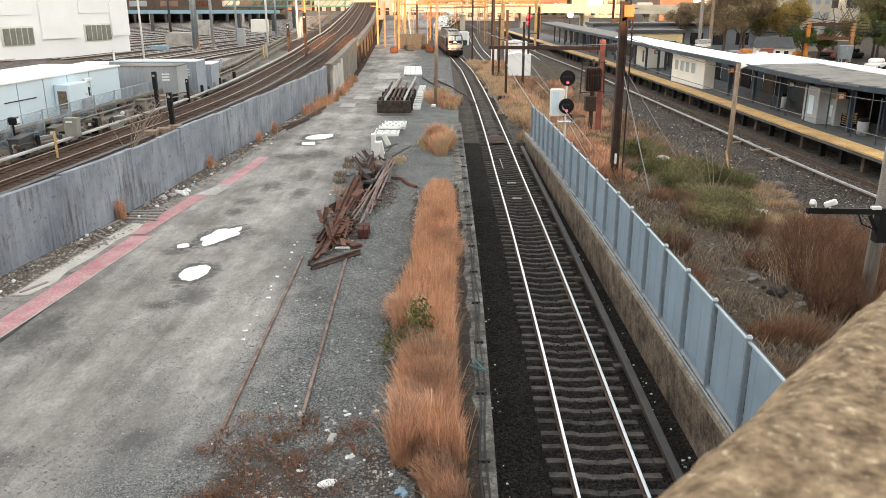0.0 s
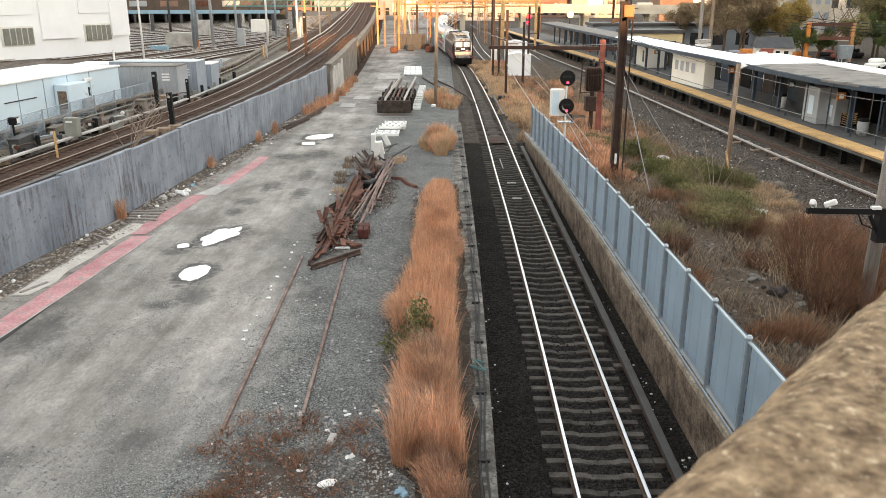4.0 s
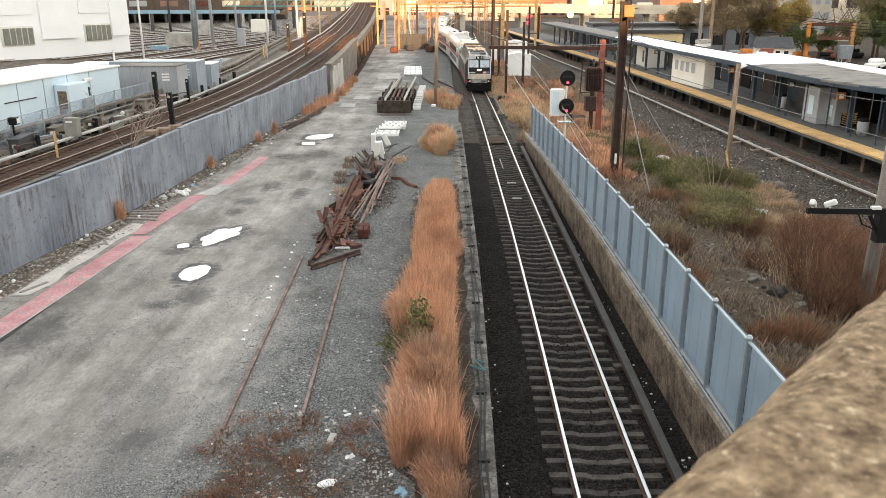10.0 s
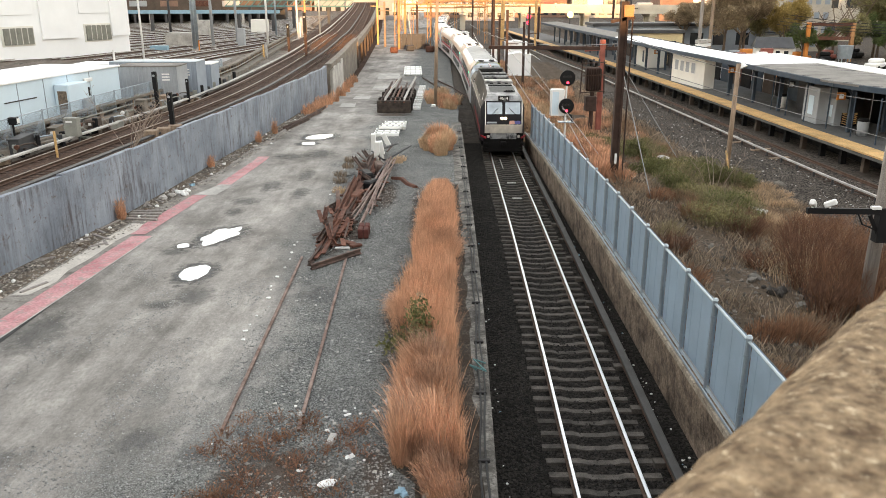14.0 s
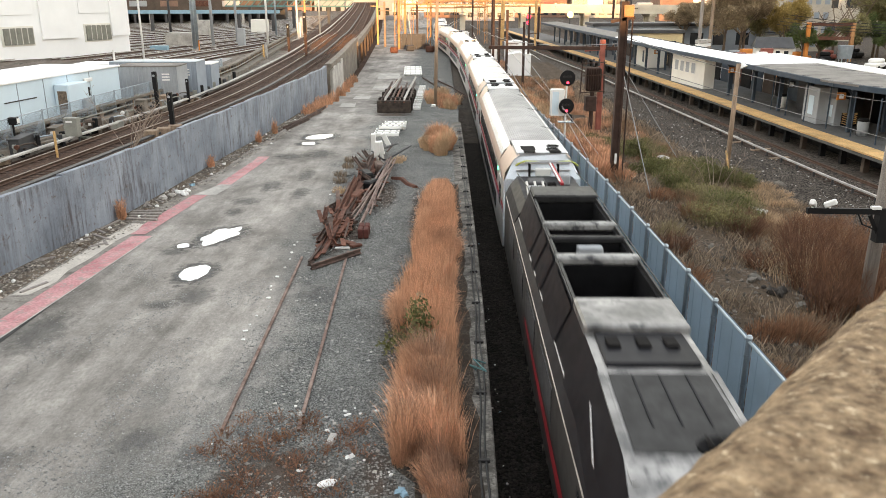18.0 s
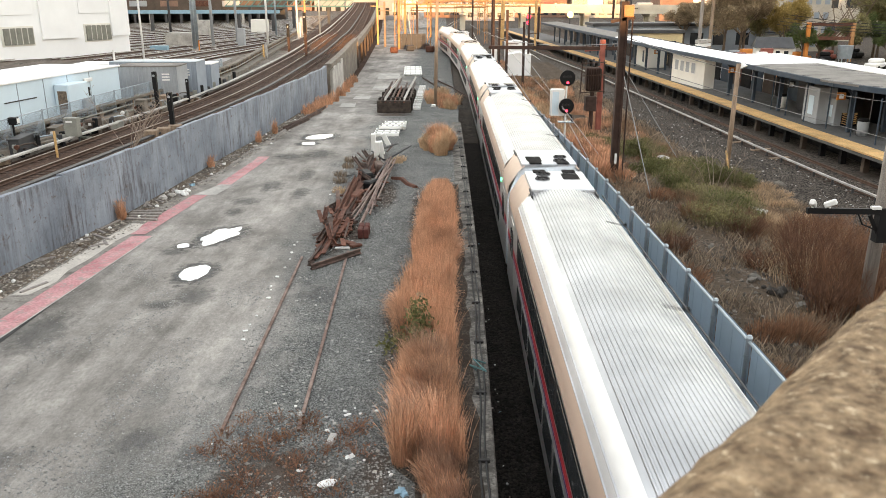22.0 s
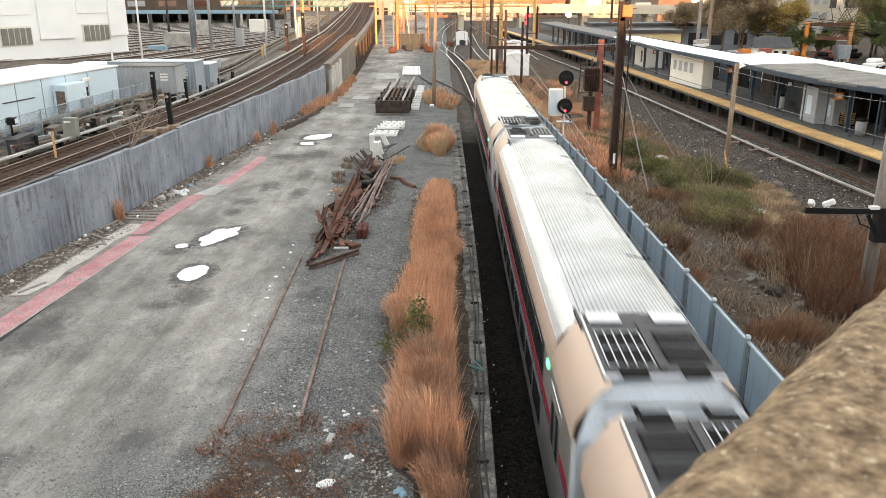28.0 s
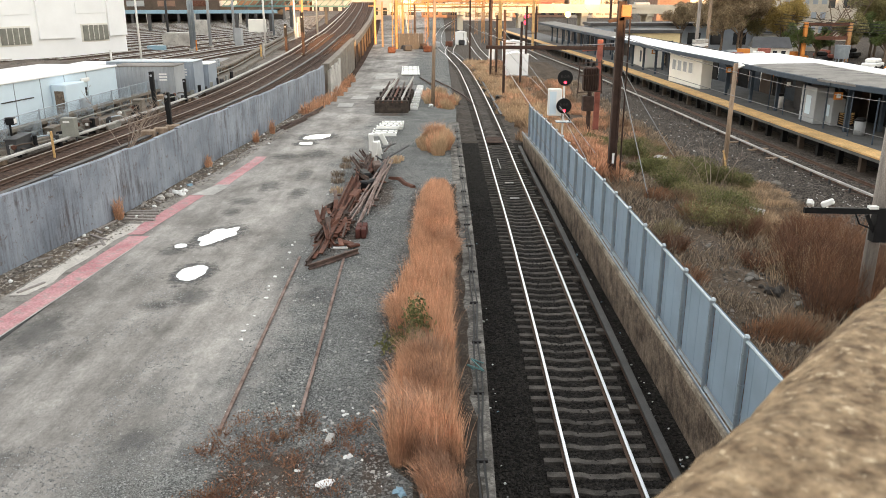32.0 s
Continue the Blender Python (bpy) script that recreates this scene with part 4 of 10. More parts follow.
def build_loco():
    root = empty("locomotive", Matrix(), "black and silver dual-mode locomotive with lit headlamps", "locomotive", "train")
    L, W = 21.3, 1.47
    # lower body
    b = B()
    prism(b, [(-W, 0.85), (W, 0.85), (W, 2.95), (-W, 2.95)], 1.3, L)
    part("body", b, locogrey_mat, root, "dark metallic grey side walls")
    # nose: tapered front with its dark mask
    b = B()
    hw = 1.22
    quad(b, [(-hw, 0.0, 2.05), (hw, 0.0, 2.05), (hw, 0.36, 3.55), (-hw, 0.36, 3.55)])
    for s in (-1, 1):
        q = [(s * hw, 0.0, 0.85), (s * W, 1.32, 0.85), (s * W, 1.32, 3.0), (s * (hw + 0.06), 0.8, 3.52), (s * hw, 0.36, 3.55), (s * hw, 0.0, 2.05)]
        quad(b, q if s > 0 else q[::-1])
    part("nose", b, locoblack_mat, root, "black cab front")
    b = B()
    bbox(b, -hw - 0.02, hw + 0.02, -0.05, 0.12, 1.5, 2.06, 0.03)
    part("bumper_panel", b, nosegrey_mat, root, "worn silver lower nose panel")
    b = B()
    bbox(b, -0.86, 0.86, -0.03, 0.25, 1.1, 1.49, 0.03)
    part("coupler_panel", b, worn_frame_mat, root)
    b = B()
    bbox(b, -1.3, 1.3, 0.05, 0.5, 0.22, 1.48, 0.05)
    part("pilot", b, under_mat, root, "black pilot plate")
    b = B()
    bbox(b, -0.18, 0.18, -0.45, 0.2, 0.7, 0.98, 0.03)
    part("coupler", b, under_mat, root)
    for s in (-1, 1):
        b = B()
        box(b, s * 1.18 - 0.14, s * 1.18 + 0.14, -0.16, 0.0, 0.72, 0.86)
        part("step", b, under_mat, root)
        for k in (0.3, 0.5):
            b = B()
            box(b, s * 1.18 - 0.14, s * 1.18 + 0.14, -0.12, 0.0, k, k + 0.03)
            part("step", b, under_mat, root)
        b = B()
        beam(b, (s * 1.15, -0.06, 1.2), (s * 1.5, 0.35, 1.3), 0.06, 0.1)
        part("marker_rail", b, stripe_mat, root, "red end rail")
    for s in (-1, 1):
        b = B()
        cyl(b, (s * 1.0, -0.09, 1.28), (s * 1.0, -0.02, 1.28), 0.09, 0.1, 12)
        part("ditch_light", b, locosilver_mat, root)
    # windscreens with silver frame
    lean = lambda z: (z - 2.05) / 1.5 * 0.36
    for s in (-1, 1):
        b = B()
        x0, x1 = (0.1, 1.08) if s > 0 else (-1.08, -0.1)
        quad(b, [(x0, lean(2.72) - 0.012, 2.72), (x1, lean(2.72) - 0.012, 2.72), (x1, lean(3.46) - 0.012, 3.46), (x0, lean(3.46) - 0.012, 3.46)])
        part("windscreen", b, screen_mat, root, "windscreen with the pale sky reflection put into its colour")
        b = B()
        xm = (x0 + x1) / 2
        beam(b, (xm + s * 0.2, lean(2.68) - 0.03, 2.68), (xm - s * 0.22, lean(3.1) - 0.03, 3.1), 0.03, 0.03)
        part("wiper", b, under_mat, root)
        b = B()
        beam(b, (s * (hw - 0.02), -0.02, 2.06), (s * (hw - 0.02), 0.34, 3.55), 0.06, 0.04)
        part("edge_trim", b, locosilver_mat, root)
        b = B()
        cyl(b, (s * 0.115, -0.03 + lean(2.46), 2.46), (s * 0.115, -0.07 + lean(2.46), 2.46), 0.085, 0.08, 16)
        h = part("headlight", b, head_mat, root, "lit warm headlamp")
    b = B()
    quad(b, [(-1.12, lean(2.14) - 0.01, 2.14), (-0.45, lean(2.14) - 0.01, 2.14), (-0.45, lean(2.24) - 0.01, 2.24), (-1.12, lean(2.24) - 0.01, 2.24)])
    part("name_bar", b, grey_mat, root)
    b = B()
    quad(b, [(0.35, lean(2.1) - 0.01, 2.1), (0.75, lean(2.1) - 0.01, 2.1), (0.7, lean(2.3) - 0.01, 2.3), (0.4, lean(2.3) - 0.01, 2.3)])
    part("emblem", b, M("emblem_rose", (0.62, 0.33, 0.26), 0.4, var=0.1, scale=3), root)
    b = B()
    quad(b, [(0.75, lean(2.1) - 0.01, 2.1), (1.1, lean(2.1) - 0.01, 2.1), (1.1, lean(2.3) - 0.01, 2.3), (0.7, lean(2.3) - 0.01, 2.3)])
    part("emblem", b, M("emblem_blue", (0.1, 0.1, 0.3), 0.4, var=0.1, scale=3), root)
    # brow above the windscreens and sloping cab roof
    b = B()
    quad(b, [(-hw, 0.36, 3.55), (hw, 0.36, 3.55), (hw - 0.1, 0.7, 3.86), (-hw + 0.1, 0.7, 3.86)])
    for s in (-1, 1):
        q = [(s * hw, 0.36, 3.55), (s * (hw + 0.06), 0.8, 3.52), (s * (hw - 0.1), 0.7, 3.86)]
        quad(b, q if s > 0 else q[::-1])
    part("brow", b, cabsilver_mat, root, "worn silver cab brow")
    b = B()
    bbox(b, -0.36, 0.36, 0.36, 0.8, 3.56, 3.86, 0.02)
    nb = part("number_board", b, under_mat, root, "black number board with white digits")
    cu = bpy.data.curves.new("digits", "FONT")
    cu.body, cu.size, cu.align_x, cu.align_y, cu.extrude = "4514", 0.28, "CENTER", "CENTER", 0.004
    tmp = bpy.data.objects.new("digits_tmp", cu)
    me = bpy.data.meshes.new_from_object(tmp)
    bpy.data.objects.remove(tmp)
    me.materials.append(white_mat)
    tx = new("digits", me)
    tx.parent = nb
    tx.matrix_basis = pose(0, 0.352, 3.71, 90, 0, 0)
    # cab roof: dark centre panel with silver shoulders, rising to the hood
    sec = [(0.7, hw - 0.1, 3.86, hw + 0.02, 3.5), (1.5, 1.04, 3.98, 1.3, 3.35), (3.9, 0.98, 4.12, 1.34, 3.2), (5.5, 0.98, 4.14, 1.36, 3.15)]
    b = B()
    for (y0, w0, z0, v0, u0), (y1, w1, z1, v1, u1) in zip(sec[:-1], sec[1:]):
        k0, k1 = w0 - 0.13, w1 - 0.1
        quad(b, [(-k0, y0, z0), (k0, y0, z0), (k1, y1, z1), (-k1, y1, z1)], 0)
        for s in (-1, 1):
            q = [(s * k0, y0, z0), (s * w0, y0, z0 - 0.02), (s * w1, y1, z1 - 0.02), (s * k1, y1, z1)]
            quad(b, q if s > 0 else q[::-1], 1)
            q = [(s * w0, y0, z0 - 0.02), (s * v0, y0, u0), (s * v1, y1, u1), (s * w1, y1, z1 - 0.02)]
            quad(b, q if s > 0 else q[::-1], 2)
            q = [(s * v0, y0, u0), (s * W, max(y0, 1.3), 3.0), (s * W, y1, 3.0), (s * v1, y1, u1)]
            quad(b, q if s > 0 else q[::-1], 2)
    part("cab_roof", b, [cabsilver_mat, cabsilver_mat, locoblack_mat], root, "sooty silver cab roof")
    b = B()
    quad(b, [(-0.86, 1.62, 4.006), (0.86, 1.62, 4.006), (0.84, 3.86, 4.13), (-0.84, 3.86, 4.13)])
    rp = part("roof_plate", b, dullgrey_mat, root, "sooty dark grey roof plate")
    # horn well at the plate's front corner, a disc blacked for depth, with its trumpets
    b = B()
    cyl(b, (0.45, 1.75, 3.99), (0.45, 1.75, 4.035), 0.36, 0.34, 20)
    bmesh.ops.scale(b, vec=(1.15, 0.8, 1), verts=b.verts, space=Matrix.Translation((-0.45, -1.75, 0)))
    well = part("horn_well", b, pit_shade_mat, rp, "black horn well")
    for k in range(3):
        b = B()
        cyl(b, (0.25 + k * 0.18, 1.95, 4.07), (0.25 + k * 0.18, 1.6, 4.07), 0.025, 0.06, 8)
        part("horn_trumpet", b, under_mat, well)
    for xa in (-0.45, 0.0, 0.45):
        b = B()
        beam(b, (xa, 2.3, 4.055), (xa, 3.8, 4.137), 0.03, 0.012)
        part("plate_rib", b, locoblack_mat, rp)
    for s in (-1, 1):
        b = B()
        beam(b, (s * 0.99, 1.0, 3.9), (s * 0.965, 3.9, 4.12), 0.1, 0.05)
        part("roof_edge", b, cabsilver_mat, root, "pale silver roof edge")
        b = B()
        beam(b, (s * 1.33, 2.2, 3.4), (s * 1.16, 3.6, 3.7), 0.02, 0.03)
        part("grab_rail", b, locosilver_mat, root)
    b = B()
    bbox(b, -0.82, 0.82, 4.1, 5.4, 4.1, 4.2, 0.02)
    grl = part("vent_panel", b, locoblack_mat, root, "black vent panel")
    for xa in (-0.55, 0.0, 0.5):
        b = B()
        bbox(b, xa - 0.14, xa + 0.1, 4.7, 5.1, 4.2, 4.26, 0.02)
        part("vent_cap", b, under_mat, grl)
    # hood: black sloping flanks, recessed dark bays with light cross frames
    b = B()
    hood = [(-1.47, 2.95), (1.47, 2.95), (1.3, 3.2), (0.98, 4.1), (0.88, 4.1), (0.88, 3.25), (-0.88, 3.25), (-0.88, 4.1), (-0.98, 4.1), (-1.3, 3.2)]
    prism(b, hood, 5.4, 17.0)
    part("hood", b, locoblack_mat, root, "black sloping hood flanks")
    for s in (-1, 1):
        for zz, xx in ((2.95, 1.475), (3.2, 1.31)):
            b = B()
            beam(b, (s * xx, 1.4, zz), (s * xx, 20.8, zz), 0.024, 0.02)
            part("trim_line", b, locosilver_mat if zz > 3 else nosegrey_mat, root)
    for y0, y1, m_, h_ in ((5.45, 6.9, cabsilver_mat, 0.2), (9.6, 9.95, worn_frame_mat, 0.16), (11.3, 11.5, dullgrey_mat, 0.14), (12.5, 12.8, worn_frame_mat, 0.16), (15.5, 16.8, dullgrey_mat, 0.2)):
        b = B()
        bbox(b, -1.0, 1.0, y0, y1, 4.06, 4.12 + h_, 0.05)
        part("cross_frame", b, m_, root, "worn sooty silver cross frame")
        # black filler gives the frame's underside its shade by colour
        b = B()
        box(b, -0.87, 0.87, y0 + 0.02, y1 - 0.02, 3.27, 4.06)
        part("bulkhead", b, pit_shade_mat, root)
    for y0, y1 in ((6.9, 9.6), (9.95, 11.3), (11.5, 12.5), (12.8, 15.5)):
        b = B()
        box(b, -0.86, 0.86, y0 + 0.02, y1 - 0.02, 3.26, 3.32)
        bay = part("roof_bay", b, pit_shade_mat, root, "recessed grille bay, its deep shade coloured black")
        for s in (-1, 1):
            # added black sheet colours shade over the hood's inner wall
            b = B()
            box(b, s * 0.868 - 0.01, s * 0.868 + 0.01, y0 + 0.02, y1 - 0.02, 3.3, 4.11)
            part("bay_liner", b, pit_shade_mat, bay)
            b = B()
            beam(b, (s * 0.95, y0, 4.17), (s * 0.95, y1, 4.17), 0.06, 0.1)
            part("side_bar", b, dullgrey_mat, bay)
            # flank panel standing proud between the frames
            b = B()
            q = [(s * 1.335, y0 + 0.25, 3.18), (s * 1.335, y1 - 0.1, 3.18), (s * 1.03, y1 - 0.1, 4.08), (s * 1.03, y0 + 0.05, 4.08)]
            quad(b, q if s > 0 else q[::-1])
            part("flank_panel", b, locoblack_mat, bay)
        if y0 == 9.95:
            for k in range(5):
                b = B()
                box(b, -0.7, 0.7, y0 + 0.12 + 0.14 * k, y0 + 0.19 + 0.14 * k, 3.9, 3.96)
                part("slat", b, dullgrey_mat, bay)
            b = B()
            bbox(b, -0.3, 0.35, y1 - 0.42, y1 - 0.12, 3.8, 4.1, 0.03)
            part("fan_box", b, grey_mat, bay)
    # handrails along the roof
    for s in (-1, 1):
        b = B()
        tube(b, [(s * 1.02, 6.9, 4.24), (s * 1.02, 12.5, 4.24), (s * 1.04, 16.8, 4.24), (s * 1.1, 20.6, 3.9)], 0.018, 5)
        part("roof_pipe", b, dullgrey_mat, root)
    # electrical deck at the rear with pantograph
    b = B()
    prism(b, [(-1.47, 2.95), (1.47, 2.95), (1.3, 3.3), (1.05, 3.62), (-1.05, 3.62), (-1.3, 3.3)], 17.0, L)
    part("rear_deck", b, locoblack_mat, root)
    for i, (x, y, w, d, h) in enumerate(((-0.65, 18.0, 0.5, 0.7, 0.35), (0.2, 17.9, 0.7, 0.5, 0.3), (-0.5, 19.4, 0.6, 0.8, 0.3), (0.6, 20.2, 0.35, 0.6, 0.35), (0.0, 19.0, 0.3, 0.3, 0.3))):
        b = B()
        bbox(b, x - w / 2, x + w / 2, y - d / 2, y + d / 2, 3.6, 3.62 + h, 0.04)
        part("roof_box", b, (grey_mat, under_mat, dgrey_mat)[i % 3], root)
    for k in range(3):
        b = B()
        cyl(b, (-0.9 + k * 0.28, 17.7, 3.6), (-0.9 + k * 0.28, 18.9, 3.95), 0.045, 0.045, 8)
        part("insulator", b, locosilver_mat, root)
    b = B()
    beam(b, (0.25, 18.2, 4.05), (0.1, 20.6, 4.3), 0.1, 0.1)
    pan = part("pantograph", b, stripe_mat, root, "folded pantograph with red arm")
    b = B()
    beam(b, (0.18, 18.3, 4.12), (0.06, 20.4, 4.34), 0.05, 0.04)
    part("arm_tube", b, white_mat, pan)
    for s in (-1, 1):
        b = B()
        tube(b, [(s * 0.35, 20.4, 4.35), (s * 0.8, 20.5, 4.37), (s * 0.98, 20.6, 4.3), (s * 1.15, 20.75, 4.15)], 0.035, 6)
        part("horn", b, lime_mat, pan, "yellow-green pantograph horn")
    for dy in (0, 0.25):
        b = B()
        beam(b, (-0.85, 20.35 + dy, 4.36), (0.85, 20.35 + dy, 4.36), 0.05, 0.05)
        part("contact_strip", b, grey_mat, pan)
    # livery along the sides
    for s in (-1, 1):
        b = B()
        q = [(s * 1.482, 1.4, 1.15), (s * 1.482, 12.0, 1.55), (s * 1.482, 12.0, 1.75), (s * 1.482, 1.4, 1.55)]
        quad(b, q if s > 0 else q[::-1])
        part("stripe", b, stripe_mat, root, "red side stripe")
        b = B()
        q = [(s * 1.482, 1.5, 1.75), (s * 1.482, 2.6, 1.75), (s * 1.482, 2.6, 2.75), (s * 1.482, 1.5, 2.75)]
        quad(b, q if s > 0 else q[::-1])
        part("cab_window", b, glass_mat, root)
        for y in (6.0, 9.5, 13.0, 16.5):
            b = B()
            box(b, s * 1.475 - 0.015, s * 1.475 + 0.015, y, y + 2.2, 1.9, 2.7)
            part("side_grille", b, dgrey_mat, root)
    b = B()
    box(b, -1.35, 1.35, 2.0, L - 0.5, 0.35, 0.88)
    part("underframe", b, under_mat, root)
    for y in (3.6, 17.6):
        truck_unit(root, y)
    return root


CAR_PROF = [(-1.5, 0.6), (1.5, 0.6), (1.5, 3.25), (1.44, 3.55), (1.02, 4.2), (0.9, 4.3), (-0.9, 4.3), (-1.02, 4.2), (-1.44, 3.55), (-1.5, 3.25)]


def build_car(kind):
    """kind 0: two hatches an end, 1: dark grille ends."""
    root = empty("passenger_car", Matrix(), "silver bilevel passenger car with fluted roof", "train car", "train cars")
    L = 25.5
    e = 3.1
    b = B()
    low = [(-1.5, 0.6), (1.5, 0.6), (1.5, 3.25), (-1.5, 3.25)]
    prism(b, low, 0.25, L - 0.25)
    part("body", b, steel_mat, root, "brushed stainless side walls")
    for s in (-1, 1):
        b = B()
        for y0, y1 in ((0.25, e), (e, L - e), (L - e, L - 0.25)):
            pts = [(1.5, 3.25), (1.49, 3.44), (1.455, 3.62), (1.4, 3.76), (1.32, 3.9), (1.22, 4.02), (1.12, 4.12), (1.03, 4.185)]
            if y0 != e:
                pts = [(1.5, 3.25), (1.46, 3.6), (1.1, 4.16), (0.9, 4.3)]
            for (xa, za), (xb, zb) in zip(pts[:-1], pts[1:]):
                q = [(s * xa, y0, za), (s * xb, y0, zb), (s * xb, y1, zb), (s * xa, y1, za)]
                quad(b, q[::-1] if s > 0 else q, 1 if y0 == e and xb < 1.35 else 0)
        bmesh.ops.remove_doubles(b, verts=b.verts, dist=0.0005)
        part("shoulder", b, [shoulder_mat, roofclean_mat], root, "cream roof shoulder", smooth=True)
        for y in (e, L - e):
            b = B()
            beam(b, (s * 1.46, y, 3.5), (s * 1.04, y, 4.2), 0.06, 0.05)
            part("seam", b, dgrey_mat, root)
            b = B()
            box(b, s * 1.02 - 0.02, s * 1.02 + 0.02, y - 0.5, y + 0.5, 4.18, 4.28)
            part("gutter", b, dgrey_mat, root)
    for s in (-1, 1):
        for xr_, zr_ in ((1.405, 3.765), (1.31, 3.925)):
            b = B()
            beam(b, (s * xr_, e + 0.05, zr_), (s * xr_, L - e - 0.05, zr_), 0.03, 0.016)
            part("shoulder_rib", b, roofsteel_mat, root)
    # roof: trapezoid flutes over a crowned sheet
    b = B()
    n = 22
    prof = [(-1.03, 4.185)]
    crown = lambda x: 4.37 - 0.185 * abs(x / 1.03) ** 2.2
    for i in range(n):
        x0 = -0.97 + 1.94 * i / n
        w = 1.94 / n
        prof += [(x0, crown(x0)), (x0 + w * 0.42, crown(x0 + w * 0.42)), (x0 + w * 0.56, crown(x0 + w * 0.56) + 0.02), (x0 + w * 0.86, crown(x0 + w * 0.86) + 0.02)]
    prof.append((0.97, crown(0.97)))
    prof.append((1.03, 4.185))
    for (xa, za), (xb, zb) in zip(prof[:-1], prof[1:]):
        quad(b, [(xa, e, za), (xb, e, zb), (xb, L - e, zb), (xa, L - e, za)])
    part("fluted_roof", b, {2: soot_mat, 3: roofclean_mat}.get(kind, roofsteel_mat), root, "fluted silver roof sheet")
    for y0, y1, front in ((0.45, e, True), (L - e, L - 0.45, False)):
        b = B()
        bbox(b, -1.0, 1.0, y0, y1, 4.2, 4.37, 0.03)
        end = part("end_roof", b, roofclean_mat, root, "smooth roof over the vestibule")
        ym = y0 + 0.85 if front else y1 - 0.85
        if kind == 3 and front:
            for xa in (-0.9, 0.16):
                b = B()
                bbox(b, xa, xa + 0.74, y0 + 0.08, y0 + 1.5, 4.37, 4.385, 0.005)
                gr = part("grille", b, under_mat, end, "dark roof grille")
                for k in range(1, 5):
                    b = B()
                    box(b, xa + 0.74 * k / 5 - 0.012, xa + 0.74 * k / 5 + 0.012, y0 + 0.08, y0 + 1.5, 4.386, 4.4)
                    part("grille_bar", b, locosilver_mat, gr)
                for k in range(1, 8):
                    b = B()
                    box(b, xa, xa + 0.74, y0 + 0.08 + 1.42 * k / 8 - 0.012, y0 + 0.08 + 1.42 * k / 8 + 0.012, 4.386, 4.4)
                    part("grille_bar", b, locosilver_mat, gr)
        elif kind != 1:
            b = B()
            xa = -0.85 if front else 0.1
            bbox(b, xa + 0.08, xa + 0.64, ym - 0.42, ym + 0.42, 4.37, 4.385, 0.005)
            part("vent_hatch", b, under_mat, end, "dark vent hatch")
            for k in (0, 1):
                b = B()
                cyl(b, (-xa - 0.36 + (k - 0.5) * 0.1, ym - 0.35 + k * 0.7, 4.36), (-xa - 0.36 + (k - 0.5) * 0.1, ym - 0.35 + k * 0.7, 4.41), 0.25, 0.25, 18)
                fan = part("fan", b, dgrey_mat, end)
                b = B()
                for q in range(4):
                    a = q * math.pi / 4
                    c = (-xa - 0.36 + (k - 0.5) * 0.1, ym - 0.35 + k * 0.7)
                    beam(b, (c[0] - 0.23 * math.cos(a), c[1] - 0.23 * math.sin(a), 4.42), (c[0] + 0.23 * math.cos(a), c[1] + 0.23 * math.sin(a), 4.42), 0.03, 0.02)
                part("fan_guard", b, under_mat, fan)
        else:
            # dark equipment bay: pads at the inner corners, barred grille one side, two louvres the other
            fy = (lambda v: y1 - v) if front else (lambda v: y0 + v)
            span = lambda v0, v1: (min(fy(v0), fy(v1)), max(fy(v0), fy(v1)))
            b = B()
            bbox(b, -0.97, 0.97, *span(0.08, 2.6), 4.37, 4.385, 0.005)
            g_ = part("equipment_bay", b, dgrey_mat, end, "dark grey roof equipment bay")
            sx_ = -1 if front else 1
            for s in (-1, 1):
                b = B()
                bbox(b, min(s * 0.3, s * 0.92), max(s * 0.3, s * 0.92), *span(0.1, 0.55), 4.385, 4.43, 0.02)
                part("pad", b, roofclean_mat, g_, "pale raised roof pad")
            xa, xb = (0.1, 0.88) if sx_ > 0 else (-0.88, -0.1)
            b = B()
            box(b, xa, xb, *span(0.98, 2.35), 4.386, 4.392)
            gr = part("grille", b, under_mat, g_, "black roof grille with pale bars")
            for k in range(6):
                b = B()
                xx = xa + (xb - xa) * k / 5
                box(b, xx - 0.013, xx + 0.013, *span(0.98, 2.35), 4.392, 4.415)
                part("grille_bar", b, roofsteel_mat, gr)
            for v in (0.98, 1.66, 2.35):
                b = B()
                box(b, xa, xb, *span(v - 0.013, v + 0.013), 4.393, 4.412)
                part("grille_bar", b, grey_mat, gr)
            xa, xb = (0.14, 0.86) if sx_ < 0 else (-0.86, -0.14)
            for v0, v1 in ((1.0, 1.45), (1.6, 2.2)):
                b = B()
                bbox(b, xa, xb, *span(v0, v1), 4.386, 4.41, 0.01)
                lv_ = part("louvre", b, under_mat, g_, "black roof louvre in a grey frame")
                for k in range(5):
                    b = B()
                    vv = v0 + (v1 - v0) * (k + 0.5) / 5
                    box(b, xa + 0.04, xb - 0.04, *span(vv - 0.012, vv + 0.012), 4.41, 4.42)
                    part("blade", b, dgrey_mat, lv_)
            b = B()
            box(b, -0.06, 0.06, *span(0.6, 2.5), 4.386, 4.43)
            part("centre_duct", b, dgrey_mat, g_)
    # sloping end walls
    for y, s in ((0.25, -1), (L - 0.25, 1)):
        b = B()
        up = [(-1.46, 3.4), (1.46, 3.4), (1.1, 4.16), (0.9, 4.3), (-0.9, 4.3), (-1.1, 4.16)]
        a = [b.verts.new((x, y + s * 0.22 if z < 3.6 else y - s * 0.2, z)) for x, z in up]
        b.faces.new(a if s < 0 else a[::-1])
        c = [b.verts.new((x, y + s * 0.22, z)) for x, z in ((-1.46, 0.7), (1.46, 0.7), (1.46, 3.4), (-1.46, 3.4))]
